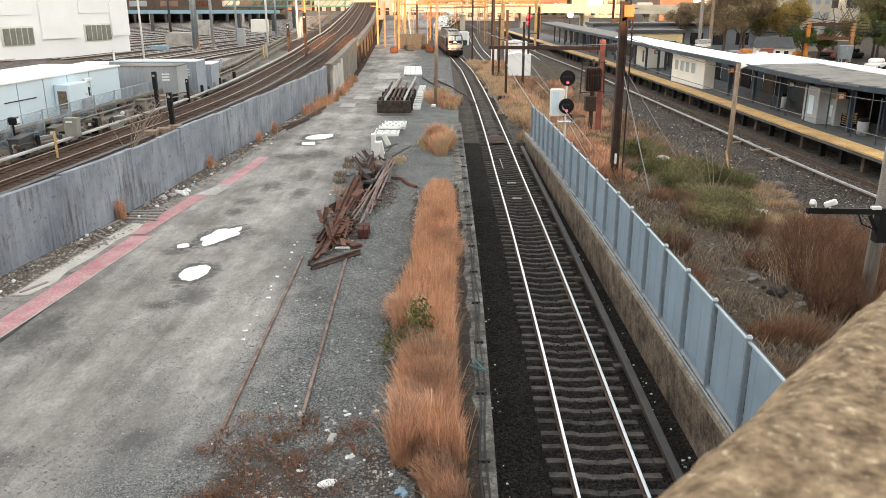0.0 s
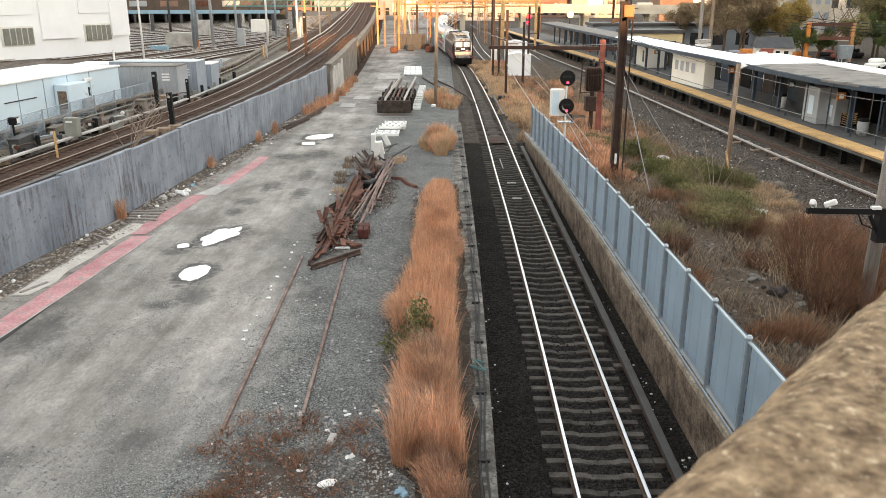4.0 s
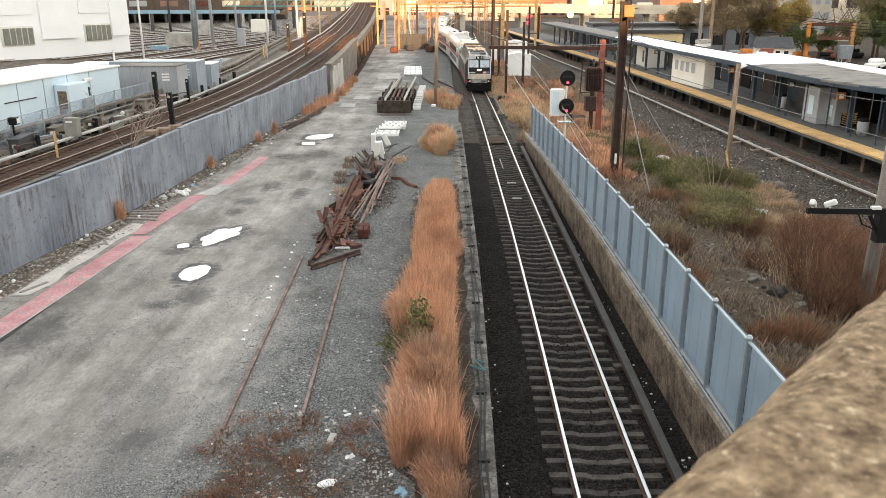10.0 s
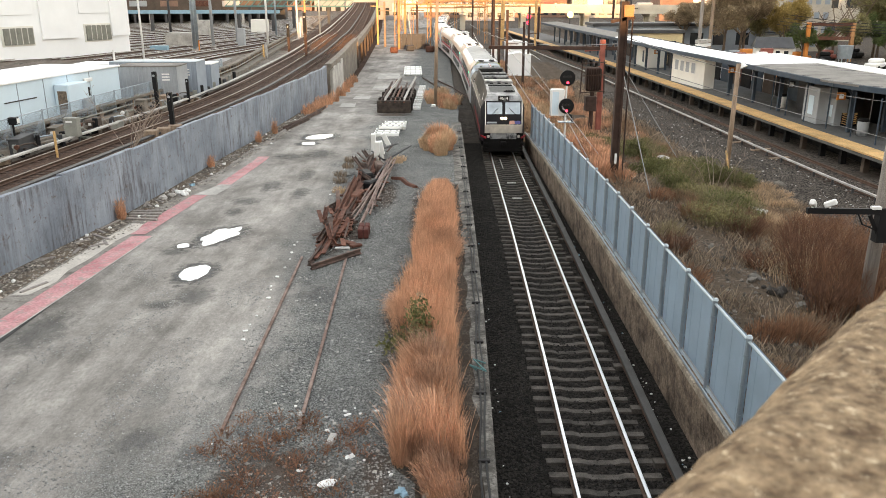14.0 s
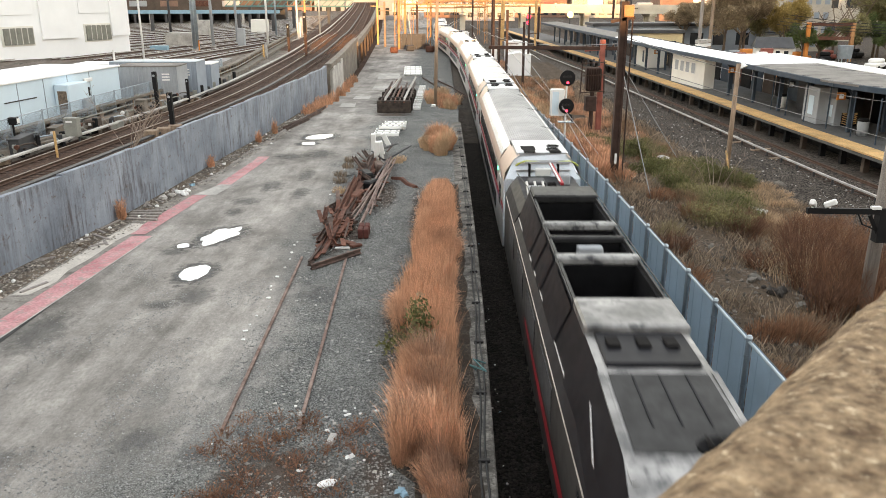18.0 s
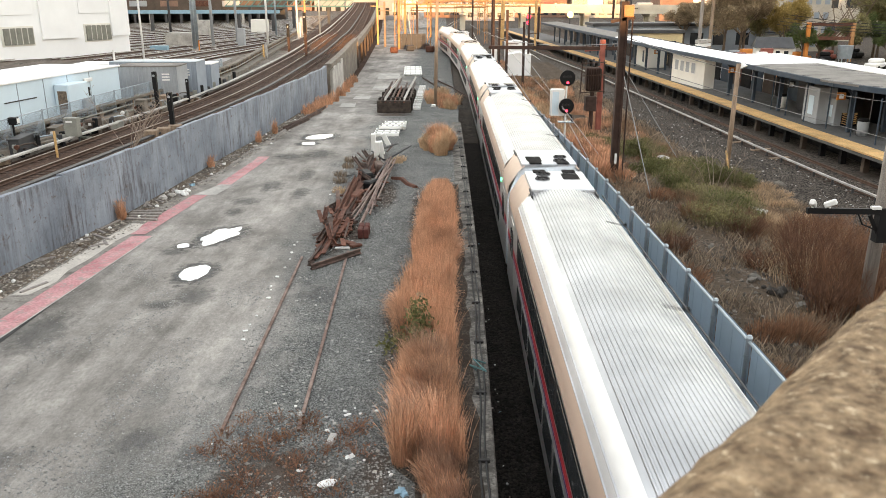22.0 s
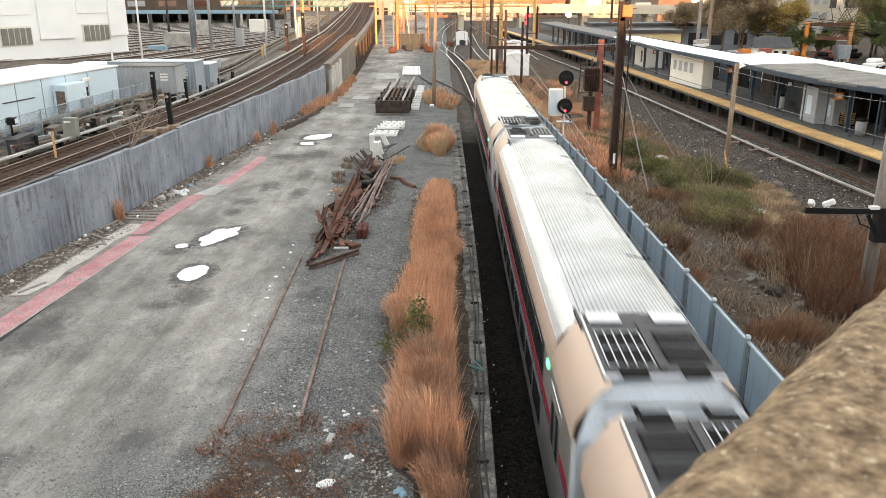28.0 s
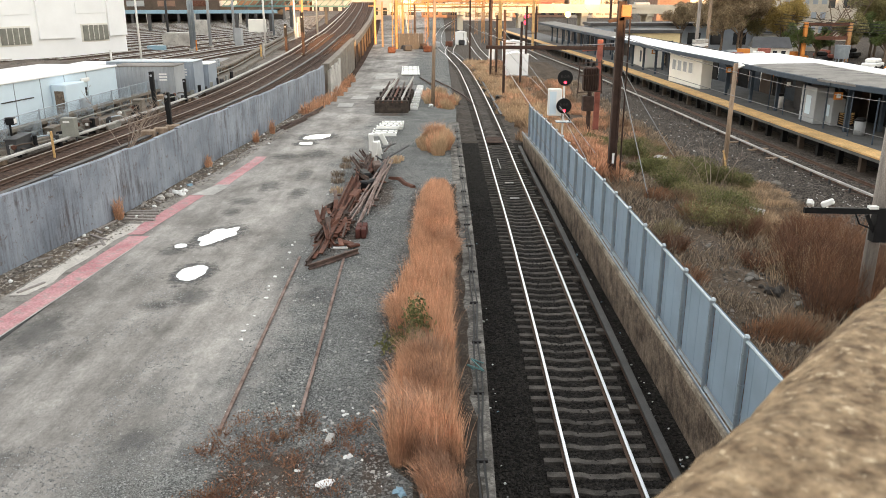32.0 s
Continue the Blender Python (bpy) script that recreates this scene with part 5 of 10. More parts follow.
        b.faces.new(c if s < 0 else c[::-1])
        for sx in (-1, 1):
            q = [(sx * 1.5, y, 0.6), (sx * 1.46, y + s * 0.22, 0.7), (sx * 1.46, y + s * 0.22, 3.4), (sx * 1.5, y, 3.3)]
            quad(b, q if (sx > 0) == (s < 0) else q[::-1])
        part("end_wall", b, gearblue_mat, root, "pale blue sloping end wall")
        for sx in (-1, 1):
            b = B()
            bbox(b, sx * 0.5 - 0.22, sx * 0.5 + 0.22, min(y - s * 0.5, y - s * 0.1), max(y - s * 0.5, y - s * 0.1), 4.36, 4.41, 0.01)
            part("end_vent", b, under_mat, root, "dark vent at the roof end")
        b = B()
        bbox(b, -0.75, 0.75, min(y + s * 0.2, y + s * 0.42), max(y + s * 0.2, y + s * 0.42), 0.9, 3.35, 0.04)
        part("diaphragm", b, under_mat, root, "black gangway diaphragm")
        for zz in (3.72, 3.98):
            b = B()
            beam(b, (-1.05, y + s * (0.14 if zz < 3.8 else 0.04), zz), (1.05, y + s * (0.14 if zz < 3.8 else 0.04), zz), 0.07, 0.06)
            part("end_bar", b, steel_mat, root)
        b = B()
        bbox(b, -0.3, 0.3, min(y, y + s * 0.22), max(y, y + s * 0.22), 3.5, 3.8, 0.03)
        part("end_box", b, white_mat, root)
        for sx in (-0.55, 0.55):
            b = B()
            tube(b, [(sx, y + s * 0.1, 3.95), (sx, y + s * 0.35, 4.0), (sx, y + s * 0.45, 3.5)], 0.05, 6)
            part("cable_loop", b, under_mat, root)
    # sides
    for s in (-1, 1):
        flipq = (lambda q: q) if s > 0 else (lambda q: q[::-1])
        X_ = s * 1.506
        b = B()
        quad(b, flipq([(X_, 4.2, 2.35), (X_, L - 4.2, 2.35), (X_, L - 4.2, 3.2), (X_, 4.2, 3.2)]))
        wb = part("window_band", b, black_mat, root, "black upper window band")
        for k in range(9):
            b = B()
            y = 4.5 + k * 1.84
            bbox(b, X_ - 0.008, X_ + 0.008, y, y + 1.55, 2.45, 3.1, 0.005)
            part("window", b, glass_mat, wb)
        b = B()
        quad(b, flipq([(s * 1.508, 0.4, 2.08), (s * 1.508, L - 0.4, 2.08), (s * 1.508, L - 0.4, 2.3), (s * 1.508, 0.4, 2.3)]))
        part("stripe", b, stripe_mat, root, "dark red side stripe")
        b = B()
        quad(b, flipq([(s * 1.508, 0.4, 1.98), (s * 1.508, L - 0.4, 1.98), (s * 1.508, L - 0.4, 2.06), (s * 1.508, 0.4, 2.06)]))
        part("stripe", b, purple_mat, root, "thin blue side stripe")
        for k in range(9):
            b = B()
            y = 4.5 + k * 1.84
            bbox(b, X_ - 0.008, X_ + 0.008, y, y + 1.55, 1.05, 1.75, 0.005)
            part("window", b, glass_mat, root)
        for y in (1.5, L - 2.8):
            b = B()
            bbox(b, s * 1.5 - 0.012, s * 1.5 + 0.012, y, y + 1.3, 1.0, 3.05, 0.006)
            d = part("door", b, steel_mat, root, "sliding steel passenger door")
            for dy in (0.15, 0.75):
                b = B()
                box(b, s * 1.514 - 0.006, s * 1.514 + 0.006, y + dy, y + dy + 0.4, 1.9, 2.8)
                part("door_window", b, glass_mat, d)
        b = B()
        bbox(b, s * 1.52 - 0.02, s * 1.52 + 0.02, 3.38, 3.48, 3.05, 3.18, 0.006)
        part("door_lamp", b, green_glow, root, "small green indicator lamp")
    b = B()
    tube(b, [(1.15, e + 0.4, 4.28), (1.15, L - e - 0.4, 4.28)], 0.02, 5)
    part("roof_cable", b, dgrey_mat, root)
    for k in range(3):
        b = B()
        y = 6.5 + k * 6
        beam(b, (0.62, y, 4.42), (1.12, y + 0.05, 4.3), 0.022, 0.022)
        cyl(b, (1.15, y + 0.05, 4.27), (1.15, y + 0.05, 4.36), 0.04, 0.03, 6)
        part("cable_bracket", b, under_mat, root)
    b = B()
    box(b, -1.3, 1.3, 0.6, L - 0.6, 0.4, 0.62)
    box(b, -1.35, 1.35, 6.5, L - 6.5, 0.22, 0.62)
    part("underframe", b, under_mat, root)
    for y in (3.0, L - 3.0):
        truck_unit(root, y)
    return root


# pale blue base colour stands in for sky mirrored in the glass
screen_mat = M("windscreen", (0.36, 0.44, 0.52), 0.2, 0.0, var=0.25, scale=1.2, grain=0, bump=0, space="obj", spec=0.8)
lime_mat = M("lime_horn", (0.5, 0.55, 0.12), 0.5, var=0.1, space="obj")
loco = build_loco()
car_sooty = build_car(2)
car_hatch = build_car(0)
car_mixed = build_car(3)
car_grille = build_car(1)
CARS = [car_sooty, car_hatch, copy_thing(car_hatch, Matrix()), car_mixed, car_grille, copy_thing(car_grille, Matrix()), copy_thing(car_grille, Matrix())]
# where the front of the train stands (metres beyond the bridge) by time
FRONT = [(0.0, 138.8), (3.0, 125.8), (6.0, 112.0), (8.0, 100.7), (10.0, 86.8), (12.0, 70.2), (14.0, 52.0), (16.5, 25.6), (17.0, 19.8), (18.0, 8.2), (19.0, -4.1), (20.5, -23.6),
         (22.0, -45.8), (23.0, -58.9), (25.0, -89.4), (27.5, -131.2), (29.0, -159.0), (30.5, -187.2), (32.0, -216.0)]


def front_at(t):
    """Monotone cubic through the rows."""
    ts, ss = [r[0] for r in FRONT], [r[1] for r in FRONT]
    i = max(0, min(len(ts) - 2, int(np.searchsorted(ts, t) - 1)))
    sl = lambda k: (ss[k + 1] - ss[k]) / (ts[k + 1] - ts[k])
    m0 = (sl(i - 1) + sl(i)) / 2 if i > 0 else sl(i)
    m1 = (sl(i) + sl(i + 1)) / 2 if i < len(ts) - 2 else sl(i)
    h = ts[i + 1] - ts[i]
    u = (t - ts[i]) / h
    return (2 * u ** 3 - 3 * u * u + 1) * ss[i] + (u ** 3 - 2 * u * u + u) * h * m0 + (-2 * u ** 3 + 3 * u * u) * ss[i + 1] + (u ** 3 - u * u) * h * m1


def unit_pose(s_front, truck_a, truck_b):
    a, c = on_track(s_front + truck_a), on_track(s_front + truck_b)
    d = (c - a).normalized()
    p = a - d * truck_a
    return pose(p.x, p.y, RAIL_Z, 0, 0, math.degrees(math.atan2(d.y, d.x)) - 90)


def train_motion():
    times = [i * 0.5 for i in range(65)]
    walk(loco, [(t, unit_pose(front_at(t), 3.6, 17.6)) for t in times])
    for k, c in enumerate(CARS):
        off = 21.8 + 25.9 * k
        walk(c, [(t, unit_pose(front_at(t) + off, 3.0, 22.5)) for t in times])
# ---- platform on the right
PE = [(27.0, 10), (26.3, 30), (25.3, 44.7), (24.7, 56.4), (24.2, 69.7), (23.5, 86.4), (22.6, 108.6), (20.7, 136.5), (19.1, 165), (15, 230)]
PEs = [Vector((x, y, 0)) for x, y in PE]
pl = empty("platform", Matrix(), "grey station platform with a broad yellow edge", "platform", kind="structure")
b = B()
sweep(b, [(x, y, -0.8) for x, y in PE], [(0, -0.3), (0, -0.01), (7.2, -0.01), (7.2, -0.3)])
part("deck", b, platfl_mat, pl)
b = B()
sweep(b, [(x, y, -0.8) for x, y in PE], [(-0.04, -0.1), (-0.04, 0.004), (1.35, 0.004), (1.35, -0.02)])
part("edge_strip", b, yellow_mat, pl, "worn yellow warning strip")
for i in range(40):
    y = 40 + i * 2.6
    x = float(np.interp(y, [p[1] for p in PE], [p[0] for p in PE]))
    b = B()
    box(b, x + 0.6, x + 0.95, y - 0.18, y + 0.18, -2.3, -1.1)
    # piers coloured mostly black for the shade beneath the deck
    part("pier", b, black_mat if i % 3 else darkbrown_mat, pl)
# black sheet stands in for the platform's shadow under the deck
b = B()
sweep(b, [(x + 2.2, y, -2.3) for x, y in PE], [(0, 0), (0, 1.2), (0.1, 1.2), (0.1, 0)])
part("back_wall", b, black_mat, pl)
PT = [Vector((x - 1.75, y, -2.0)) for x, y in PE]
PT = [Vector((p.x, p.y, -2.0)) for p in spline([(p.x, p.y, 0) for p in PT], 5)]
track("platform_track", PT, "station track with dull rusty rails beside the platform", (30, 120), 0.62, dark_tie_mat, False)
PT2 = [Vector((p.x - 1.22, p.y, -1.85)) for p in PT]
st = empty("third_rail", Matrix(), "pale covered third rail beside the station track", "third rail", kind="structure")
b = B()
sweep(b, PT2, [(-0.09, -0.03), (0.09, -0.03), (0.09, 0.05), (-0.09, 0.07)])
part("cover", b, paleconc_mat, st)
for i in range(34):
    y = 36 + i * 2.1
    x = float(np.interp(y, [p.y for p in PT2], [p.x for p in PT2]))
    b = B()
    bbox(b, x - 0.06, x + 0.06, y - 0.05, y + 0.05, -2.25, -1.88, 0.01)
    part("bracket", b, dgrey_mat, st)

# canopy
can = empty("platform_canopy", Matrix(), "long low platform canopy with pale roof on dark blue columns", "canopy")
CF = [(29.6, 44), (27.5, 49.6), (26.2, 54.0), (25.6, 60), (25.6, 68), (24.9, 78), (24.1, 88), (23.5, 108), (22.1, 136), (20.6, 165)]


def canopy_x(y):
    return float(np.interp(y, [p[1] for p in CF], [p[0] for p in CF]))


def canopy_piece(y0, y1, mat, name, wide, label=""):
    b = B()
    sweep(b, [(canopy_x(y), y, 0) for y in np.linspace(y0, y1, 8)], [(0, 2.5), (0, 2.64), (1.6, 2.74), (wide, 2.78), (wide, 2.66), (1.6, 2.6)])
    return part(name, b, mat, can, label)


canopy_piece(46.0, 67, roofgrey_mat, "roof", 5.4, "grey felt canopy roof")
b = B()
sweep(b, [(canopy_x(y), y, 0) for y in np.linspace(46, 67, 8)], [(5.42, 2.7), (5.42, 2.84), (7.7, 2.84), (7.7, 2.7)])
part("back_roof", b, roofwhite_mat, can, "white roof strip")
canopy_piece(67.01, 78, roofwhite_mat, "roof", 7.7, "white canopy roof")
canopy_piece(78.01, 112, roofwhite_mat, "roof", 3.5, "white canopy roof")
canopy_piece(112.01, 172, roofgrey_mat, "roof", 3.5, "grey felt canopy roof")
for k in range(1, 9):
    b = B()
    y = 46 + k * 2.4
    beam(b, (canopy_x(y) + 0.05, y, 2.66), (canopy_x(y) + 5.3, y, 2.79), 0.05, 0.02)
    part("felt_seam", b, dgrey_mat, can)
b = B()
sweep(b, [(canopy_x(y), y, 0) for y in np.linspace(46.0, 172, 26)], [(-0.06, 2.28), (-0.06, 2.62), (0.0, 2.66), (0.06, 2.62), (0.06, 2.28)])
part("fascia", b, bluegrey_mat, can, "dark blue-grey fascia")
for i in range(23):
    y = 49 + i * 5.2
    x = float(np.interp(y, [p[1] for p in CF], [p[0] for p in CF])) + 1.6
    for dx in (0, 2.4):
        b = B()
        box(b, x + dx - 0.12, x + dx + 0.12, y - 0.12, y + 0.12, -0.8, 2.5)
        col = part("column", b, bluegrey_mat, can)
        b = B()
        beam(b, (x + dx, y, 1.7), (x + dx - 0.7, y, 2.42), 0.08, 0.1)
        beam(b, (x + dx, y, 1.7), (x + dx + 0.7, y, 2.5), 0.08, 0.1)
        part("brace", b, bluegrey_mat, col)
    b = B()
    beam(b, (x - 1.5, y, 2.42), (x + 1.85, y, 2.58), 0.12, 0.14)
    part("rafter", b, bluegrey_mat, can)

# ---- white building on the left
wb = empty("white_building", Matrix(), "large white panelled industrial building with louvres", "building")
ux, uy = Vector((8.0, 16.0, 0)).normalized(), Vector((-16.0, 8.0, 0)).normalized()
O = Vector((-42.0, 110.0, 0.8))
MW = Matrix(((ux.x, uy.x, 0, O.x), (ux.y, uy.y, 0, O.y), (0, 0, 1, O.z), (0, 0, 0, 1)))
wb.matrix_world = MW
b = B()
box(b, -60, 0, 0.3, 40, 0, 16)
part("wall", b, whitewall_mat, wb)
for x0, x1 in ((-2.9, 0.05), (-13.3, -8.2), (-24.0, -19.2)):
    b = B()
    bbox(b, x0, x1, 0.0, 0.3, 2.2, 15.9, 0.04)
    part("pilaster", b, whitewall_mat, wb)
for x0 in (-6.9, -18.3, -29.4):
    b = B()
    bbox(b, x0 - 0.25, x0 + 4.05, 0.24, 0.3, 1.6, 3.85, 0.02)
    part("panel", b, cream_mat, wb)
    b = B()
    bbox(b, x0 - 0.7, x0 + 4.2, 0.22, 0.3, 5.1, 15.9, 0.03)
    part("panel", b, whitewall_mat, wb)
    b = B()
    box(b, x0, x0 + 3.8, 0.06, 0.16, 1.8, 3.65)
    lv = part("louvre", b, greyolive_mat, wb, "grey ventilation louvre")
    for k in range(10):
        b = B()
        beam(b, (x0, 0.04, 1.88 + k * 0.18), (x0 + 3.8, 0.04, 1.88 + k * 0.18), 0.08, 0.05)
        part("blade", b, greyolive_mat, lv)
    for k in range(1, 5):
        b = B()
        box(b, x0 + 3.8 * k / 5 - 0.04, x0 + 3.8 * k / 5 + 0.04, 0.0, 0.1, 1.8, 3.65)
        part("mullion", b, cream_mat, lv)

# ---- pale blue site building
tb = empty("site_building", Matrix(), "pale blue flat-roofed modular building", "building")
p0, p1 = Vector((-25.6, 36, 0.8)), Vector((-22.6, 56.2, 0.8))
tx = (p1 - p0).normalized()
ty = Vector((-tx.y, tx.x, 0))
tb.matrix_world = Matrix(((tx.x, ty.x, 0, p0.x), (tx.y, ty.y, 0, p0.y), (0, 0, 1, p0.z), (0, 0, 0, 1)))
TL = (p1 - p0).length
b = B()
box(b, 0, TL, 0, 5.6, 0, 2.62)
part("wall", b, paleblue_mat, tb)
b = B()
bbox(b, -0.1, TL + 0.12, -0.12, 5.7, 2.62, 2.74, 0.03)
part("roof", b, roofwhite_mat, tb, "white flat roof")
for k in range(int(TL / 2.4)):
    b = B()
    box(b, k * 2.4, k * 2.4 + 0.05, -0.02, 0.0, 0.05, 2.6)
    part("seam", b, galv_mat, tb)
# ---- plants: numpy-built blades, twigs and leaves
def blade_verts(n, radius, height, seed, lean=(0.0, 0.0), width=0.012, plume=0.03, spread=0.35, ellipse=(1, 1), hvar=0.35, fall=0.35, droop=0.12):
    rng = np.random.RandomState(seed)
    a, r = rng.rand(n) * 2 * np.pi, radius * np.sqrt(rng.rand(n))
    bx, by = r * np.cos(a) * ellipse[0], r * np.sin(a) * ellipse[1]
    h = height * (1 - hvar * rng.rand(n)) * (1 - fall * (r / radius) ** 2)
    ox = (bx / radius) * spread * h + rng.randn(n) * 0.12 * h + lean[0] * h
    oy = (by / radius) * spread * h + rng.randn(n) * 0.12 * h + lean[1] * h
    wa = rng.rand(n) * np.pi
    wx, wy = np.cos(wa), np.sin(wa)
    V = np.zeros((n, 7, 3))
    for k, (t, w) in enumerate(((0.0, width), (0.55, width), (0.85, plume))):
        cx, cy, cz = bx + ox * t ** 1.7, by + oy * t ** 1.7, h * t * (1 - droop * t * t)
        V[:, 2 * k] = np.stack([cx - wx * w / 2, cy - wy * w / 2, cz], 1)
        V[:, 2 * k + 1] = np.stack([cx + wx * w / 2, cy + wy * w / 2, cz], 1)
    V[:, 6] = np.stack([bx + ox * 1.05, by + oy * 1.05, h * (1.02 - droop * 1.15)], 1)
    return V


def blade_mesh(name, V, mat, parent=None):
    F = [(0, 1, 3, 2), (2, 3, 5, 4), (4, 5, 6)]
    faces = [tuple(7 * i + j for j in f) for i in range(len(V)) for f in F]
    return mesh_obj(name, V.reshape(-1, 3), faces, mat, parent)


def blades(name, mat, parent, n, radius, height, seed, *shape, **more):
    return blade_mesh(name, blade_verts(n, radius, height, seed, *shape, **more), mat, parent)


def leaf_cloud(name, mat, parent, centres, radii, per, size, seed, flat=0.8, stretch_z=1.0):
    rng = np.random.RandomState(seed)
    vs, n = [], 0
    for (c, r) in zip(centres, radii):
        k = max(3, int(per * r * r))
        d = rng.randn(k, 3)
        d /= np.linalg.norm(d, axis=1)[:, None]
        p = np.array(c) + d * (r * rng.rand(k) ** 0.45)[:, None] * np.array([1, 1, flat])
        t1 = rng.randn(k, 3)
        t1 /= np.linalg.norm(t1, axis=1)[:, None]
        t2 = np.cross(t1, rng.randn(k, 3))
        t2 /= np.linalg.norm(t2, axis=1)[:, None]
        s = size * (0.6 + 0.8 * rng.rand(k))[:, None]
        vs.append(np.stack([p - t1 * s, p + t2 * s * 0.5, p + t1 * s * stretch_z, p - t2 * s * 0.5], 1))
    V = np.concatenate(vs).reshape(-1, 3)
    faces = [(4 * i, 4 * i + 1, 4 * i + 2, 4 * i + 3) for i in range(len(V) // 4)]
    return mesh_obj(name, V, faces, mat, parent)


def twigs(name, mat, parent, n, radius, height, seed, r0=0.008, fork=3, lean=0.4):
    rng = random.Random(seed)
    b = B()
    for i in range(n):
        a = rng.uniform(0, 6.283)
        rr = radius * 0.35 * math.sqrt(rng.random())
        p = Vector((rr * math.cos(a), rr * math.sin(a), -0.05))
        tip = Vector((math.cos(a) * radius * rng.uniform(0.3, 1), math.sin(a) * radius * rng.uniform(0.3, 1), height * rng.uniform(0.55, 1)))
        mid = p.lerp(tip, 0.5) + Vector((0, 0, height * 0.12))
        cyl(b, p, mid, r0, r0 * 0.75, 3, caps=False)
        cyl(b, mid, tip, r0 * 0.75, r0 * 0.25, 3, caps=False)
        for k in range(fork):
            q = mid.lerp(tip, rng.uniform(0, 0.8))
            e_ = q + Vector((rng.uniform(-1, 1) * lean, rng.uniform(-1, 1) * lean, rng.uniform(0.2, 0.6))) * height * 0.35
            cyl(b, q, e_, r0 * 0.5, r0 * 0.2, 3, caps=False)
    return tagged(obj(name, b, mat, parent), kind="stuff")


SWAY = []


def grass_clump(x, y, z, radius, height, n, seed, mat, label, lean=(0, 0), group="ornamental grass", sway=3.0, ellipse=(1, 1), width=0.012, plume=0.03, spread=0.35, hvar=0.35, fall=0.35, droop=0.12):
    o = blades("grass_clump", mat, None, n, radius, height, seed, lean, width, plume, spread, ellipse, hvar, fall, droop)
    o.matrix_world = pose(x, y, z)
    tagged(o, label, "grass clump", group)
    if sway:
        SWAY.append((o, x, y, z, sway, seed))
    return o


GL = "tall dry rust-coloured plume grass clump bending in wind"
rng = random.Random(11)
# strip beside the curb
# ragged width of the stand along the curb
strip_l = lambda y: float(np.interp(y, [10.4, 12.0, 12.5, 13.2, 15, 18, 20.5, 21.6, 23.2, 24.6, 26, 31, 33, 34.6], [0.0, -0.1, -0.75, -0.98, -1.08, -1.12, -1.08, -0.95, -0.66, -0.85, -0.72, -0.68, -0.5, -0.3]))
strip_r = lambda y: float(np.interp(y, [10.4, 12.5, 14, 19, 24, 31, 34.6], [0.42, 0.32, 0.16, 0.14, 0.22, 0.32, 0.05]))
in_weed = lambda x, y: x < -0.2 and 15.6 < y < 18.0
wind = lambda x, y: (0.42 * noise.noise(Vector((x * 0.5, y * 0.42, 3.1))), -0.12 + 0.5 * noise.noise(Vector((x * 0.5, y * 0.35, 9.7))))
# loose drooping tussocks nearest the bridge: a broad stand, then a smaller one across a bare gap
tuss = random.Random(17)
for i in range(40):
    if i < 27:
        yy = 12.7 + 3.4 * i / 26 + tuss.uniform(-0.1, 0.1)
        x = -0.78 + 0.86 * ((i * 0.382) % 1.0) + tuss.uniform(-0.05, 0.05)
        h = tuss.uniform(0.95, 1.5) * (1 - 0.35 * smooth01(-0.1, 0.1, x))
    else:
        yy, x = 11.2 + 1.5 * (i - 27) / 12 + tuss.uniform(-0.1, 0.1), -0.22 + 0.52 * ((i * 0.618) % 1.0)
        h = tuss.uniform(0.6, 0.95) * (1 - 0.4 * smooth01(0.0, 0.2, x))
    grass_clump(x, yy, -0.02, tuss.uniform(0.2, 0.3), h, 1100 if i < 27 else 520, 40 + i, duskgrass_mat if i % 2 or i > 34 else grass_mat, GL,
                (tuss.uniform(-0.28, 0.08), tuss.uniform(-0.15, 0.3)), sway=2.5, width=0.003, plume=0.009, spread=0.12, hvar=0.85, fall=0.15, ellipse=(0.85, 1.2), droop=0.16)
k, y = 0, 16.0
while y < 34.4:
    a_, c_ = strip_l(y), strip_r(y)
    for q in range(4):
        x = a_ + (c_ - a_) * (q + rng.uniform(0.1, 0.9)) / 4
        yy = y + rng.uniform(-0.4, 0.4)
        gap = noise.noise(Vector((x * 1.3, yy * 0.55, 5.5)))
        if in_weed(x, yy) or gap < -0.42:
            continue
        h = (rng.uniform(1.0, 1.5) + 0.3 * gap) * (1 - 0.3 * abs(q - 1.5) / 1.5) * (1 - 0.45 * smooth01(30, 34.5, yy)) * (0.95 + 0.35 * noise.noise(Vector((x * 1.1, yy * 0.45, 7.7))))
        grass_clump(x, yy, -0.02, rng.uniform(0.24, 0.36), h, 1900, 100 + k, grass_mat, GL, (wind(x, yy)[0] + (q - 1.5) * 0.12 + rng.uniform(-0.25, 0.25), wind(x, yy)[1] + rng.uniform(-0.3, 0.25)), sway=2.5, width=0.004, plume=0.01, spread=0.16, hvar=0.75, fall=0.3, droop=0.25, ellipse=(0.62, 2.4))
        k += 1
    y += 0.8
for i in range(26):
    u, v = rng.uniform(-1, 1), rng.uniform(-1, 1)
    if u * u + v * v > 1:
        continue
    h = 1.75 * (1 - 0.55 * (u * u + v * v)) * rng.uniform(0.8, 1.1)
    grass_clump(-0.28 + 0.75 * u, 44.0 + 2.6 * v, -0.02, 0.36, h, 1000, 300 + i, tan_mat if i % 4 else grass_mat, "tall dry straw-coloured grass clump beside the track", (0.1 * u + rng.uniform(-0.15, 0.15), -0.05 + rng.uniform(-0.15, 0.15)), "tan grass", 2.0, width=0.007, plume=0.014, spread=0.12, hvar=0.75)
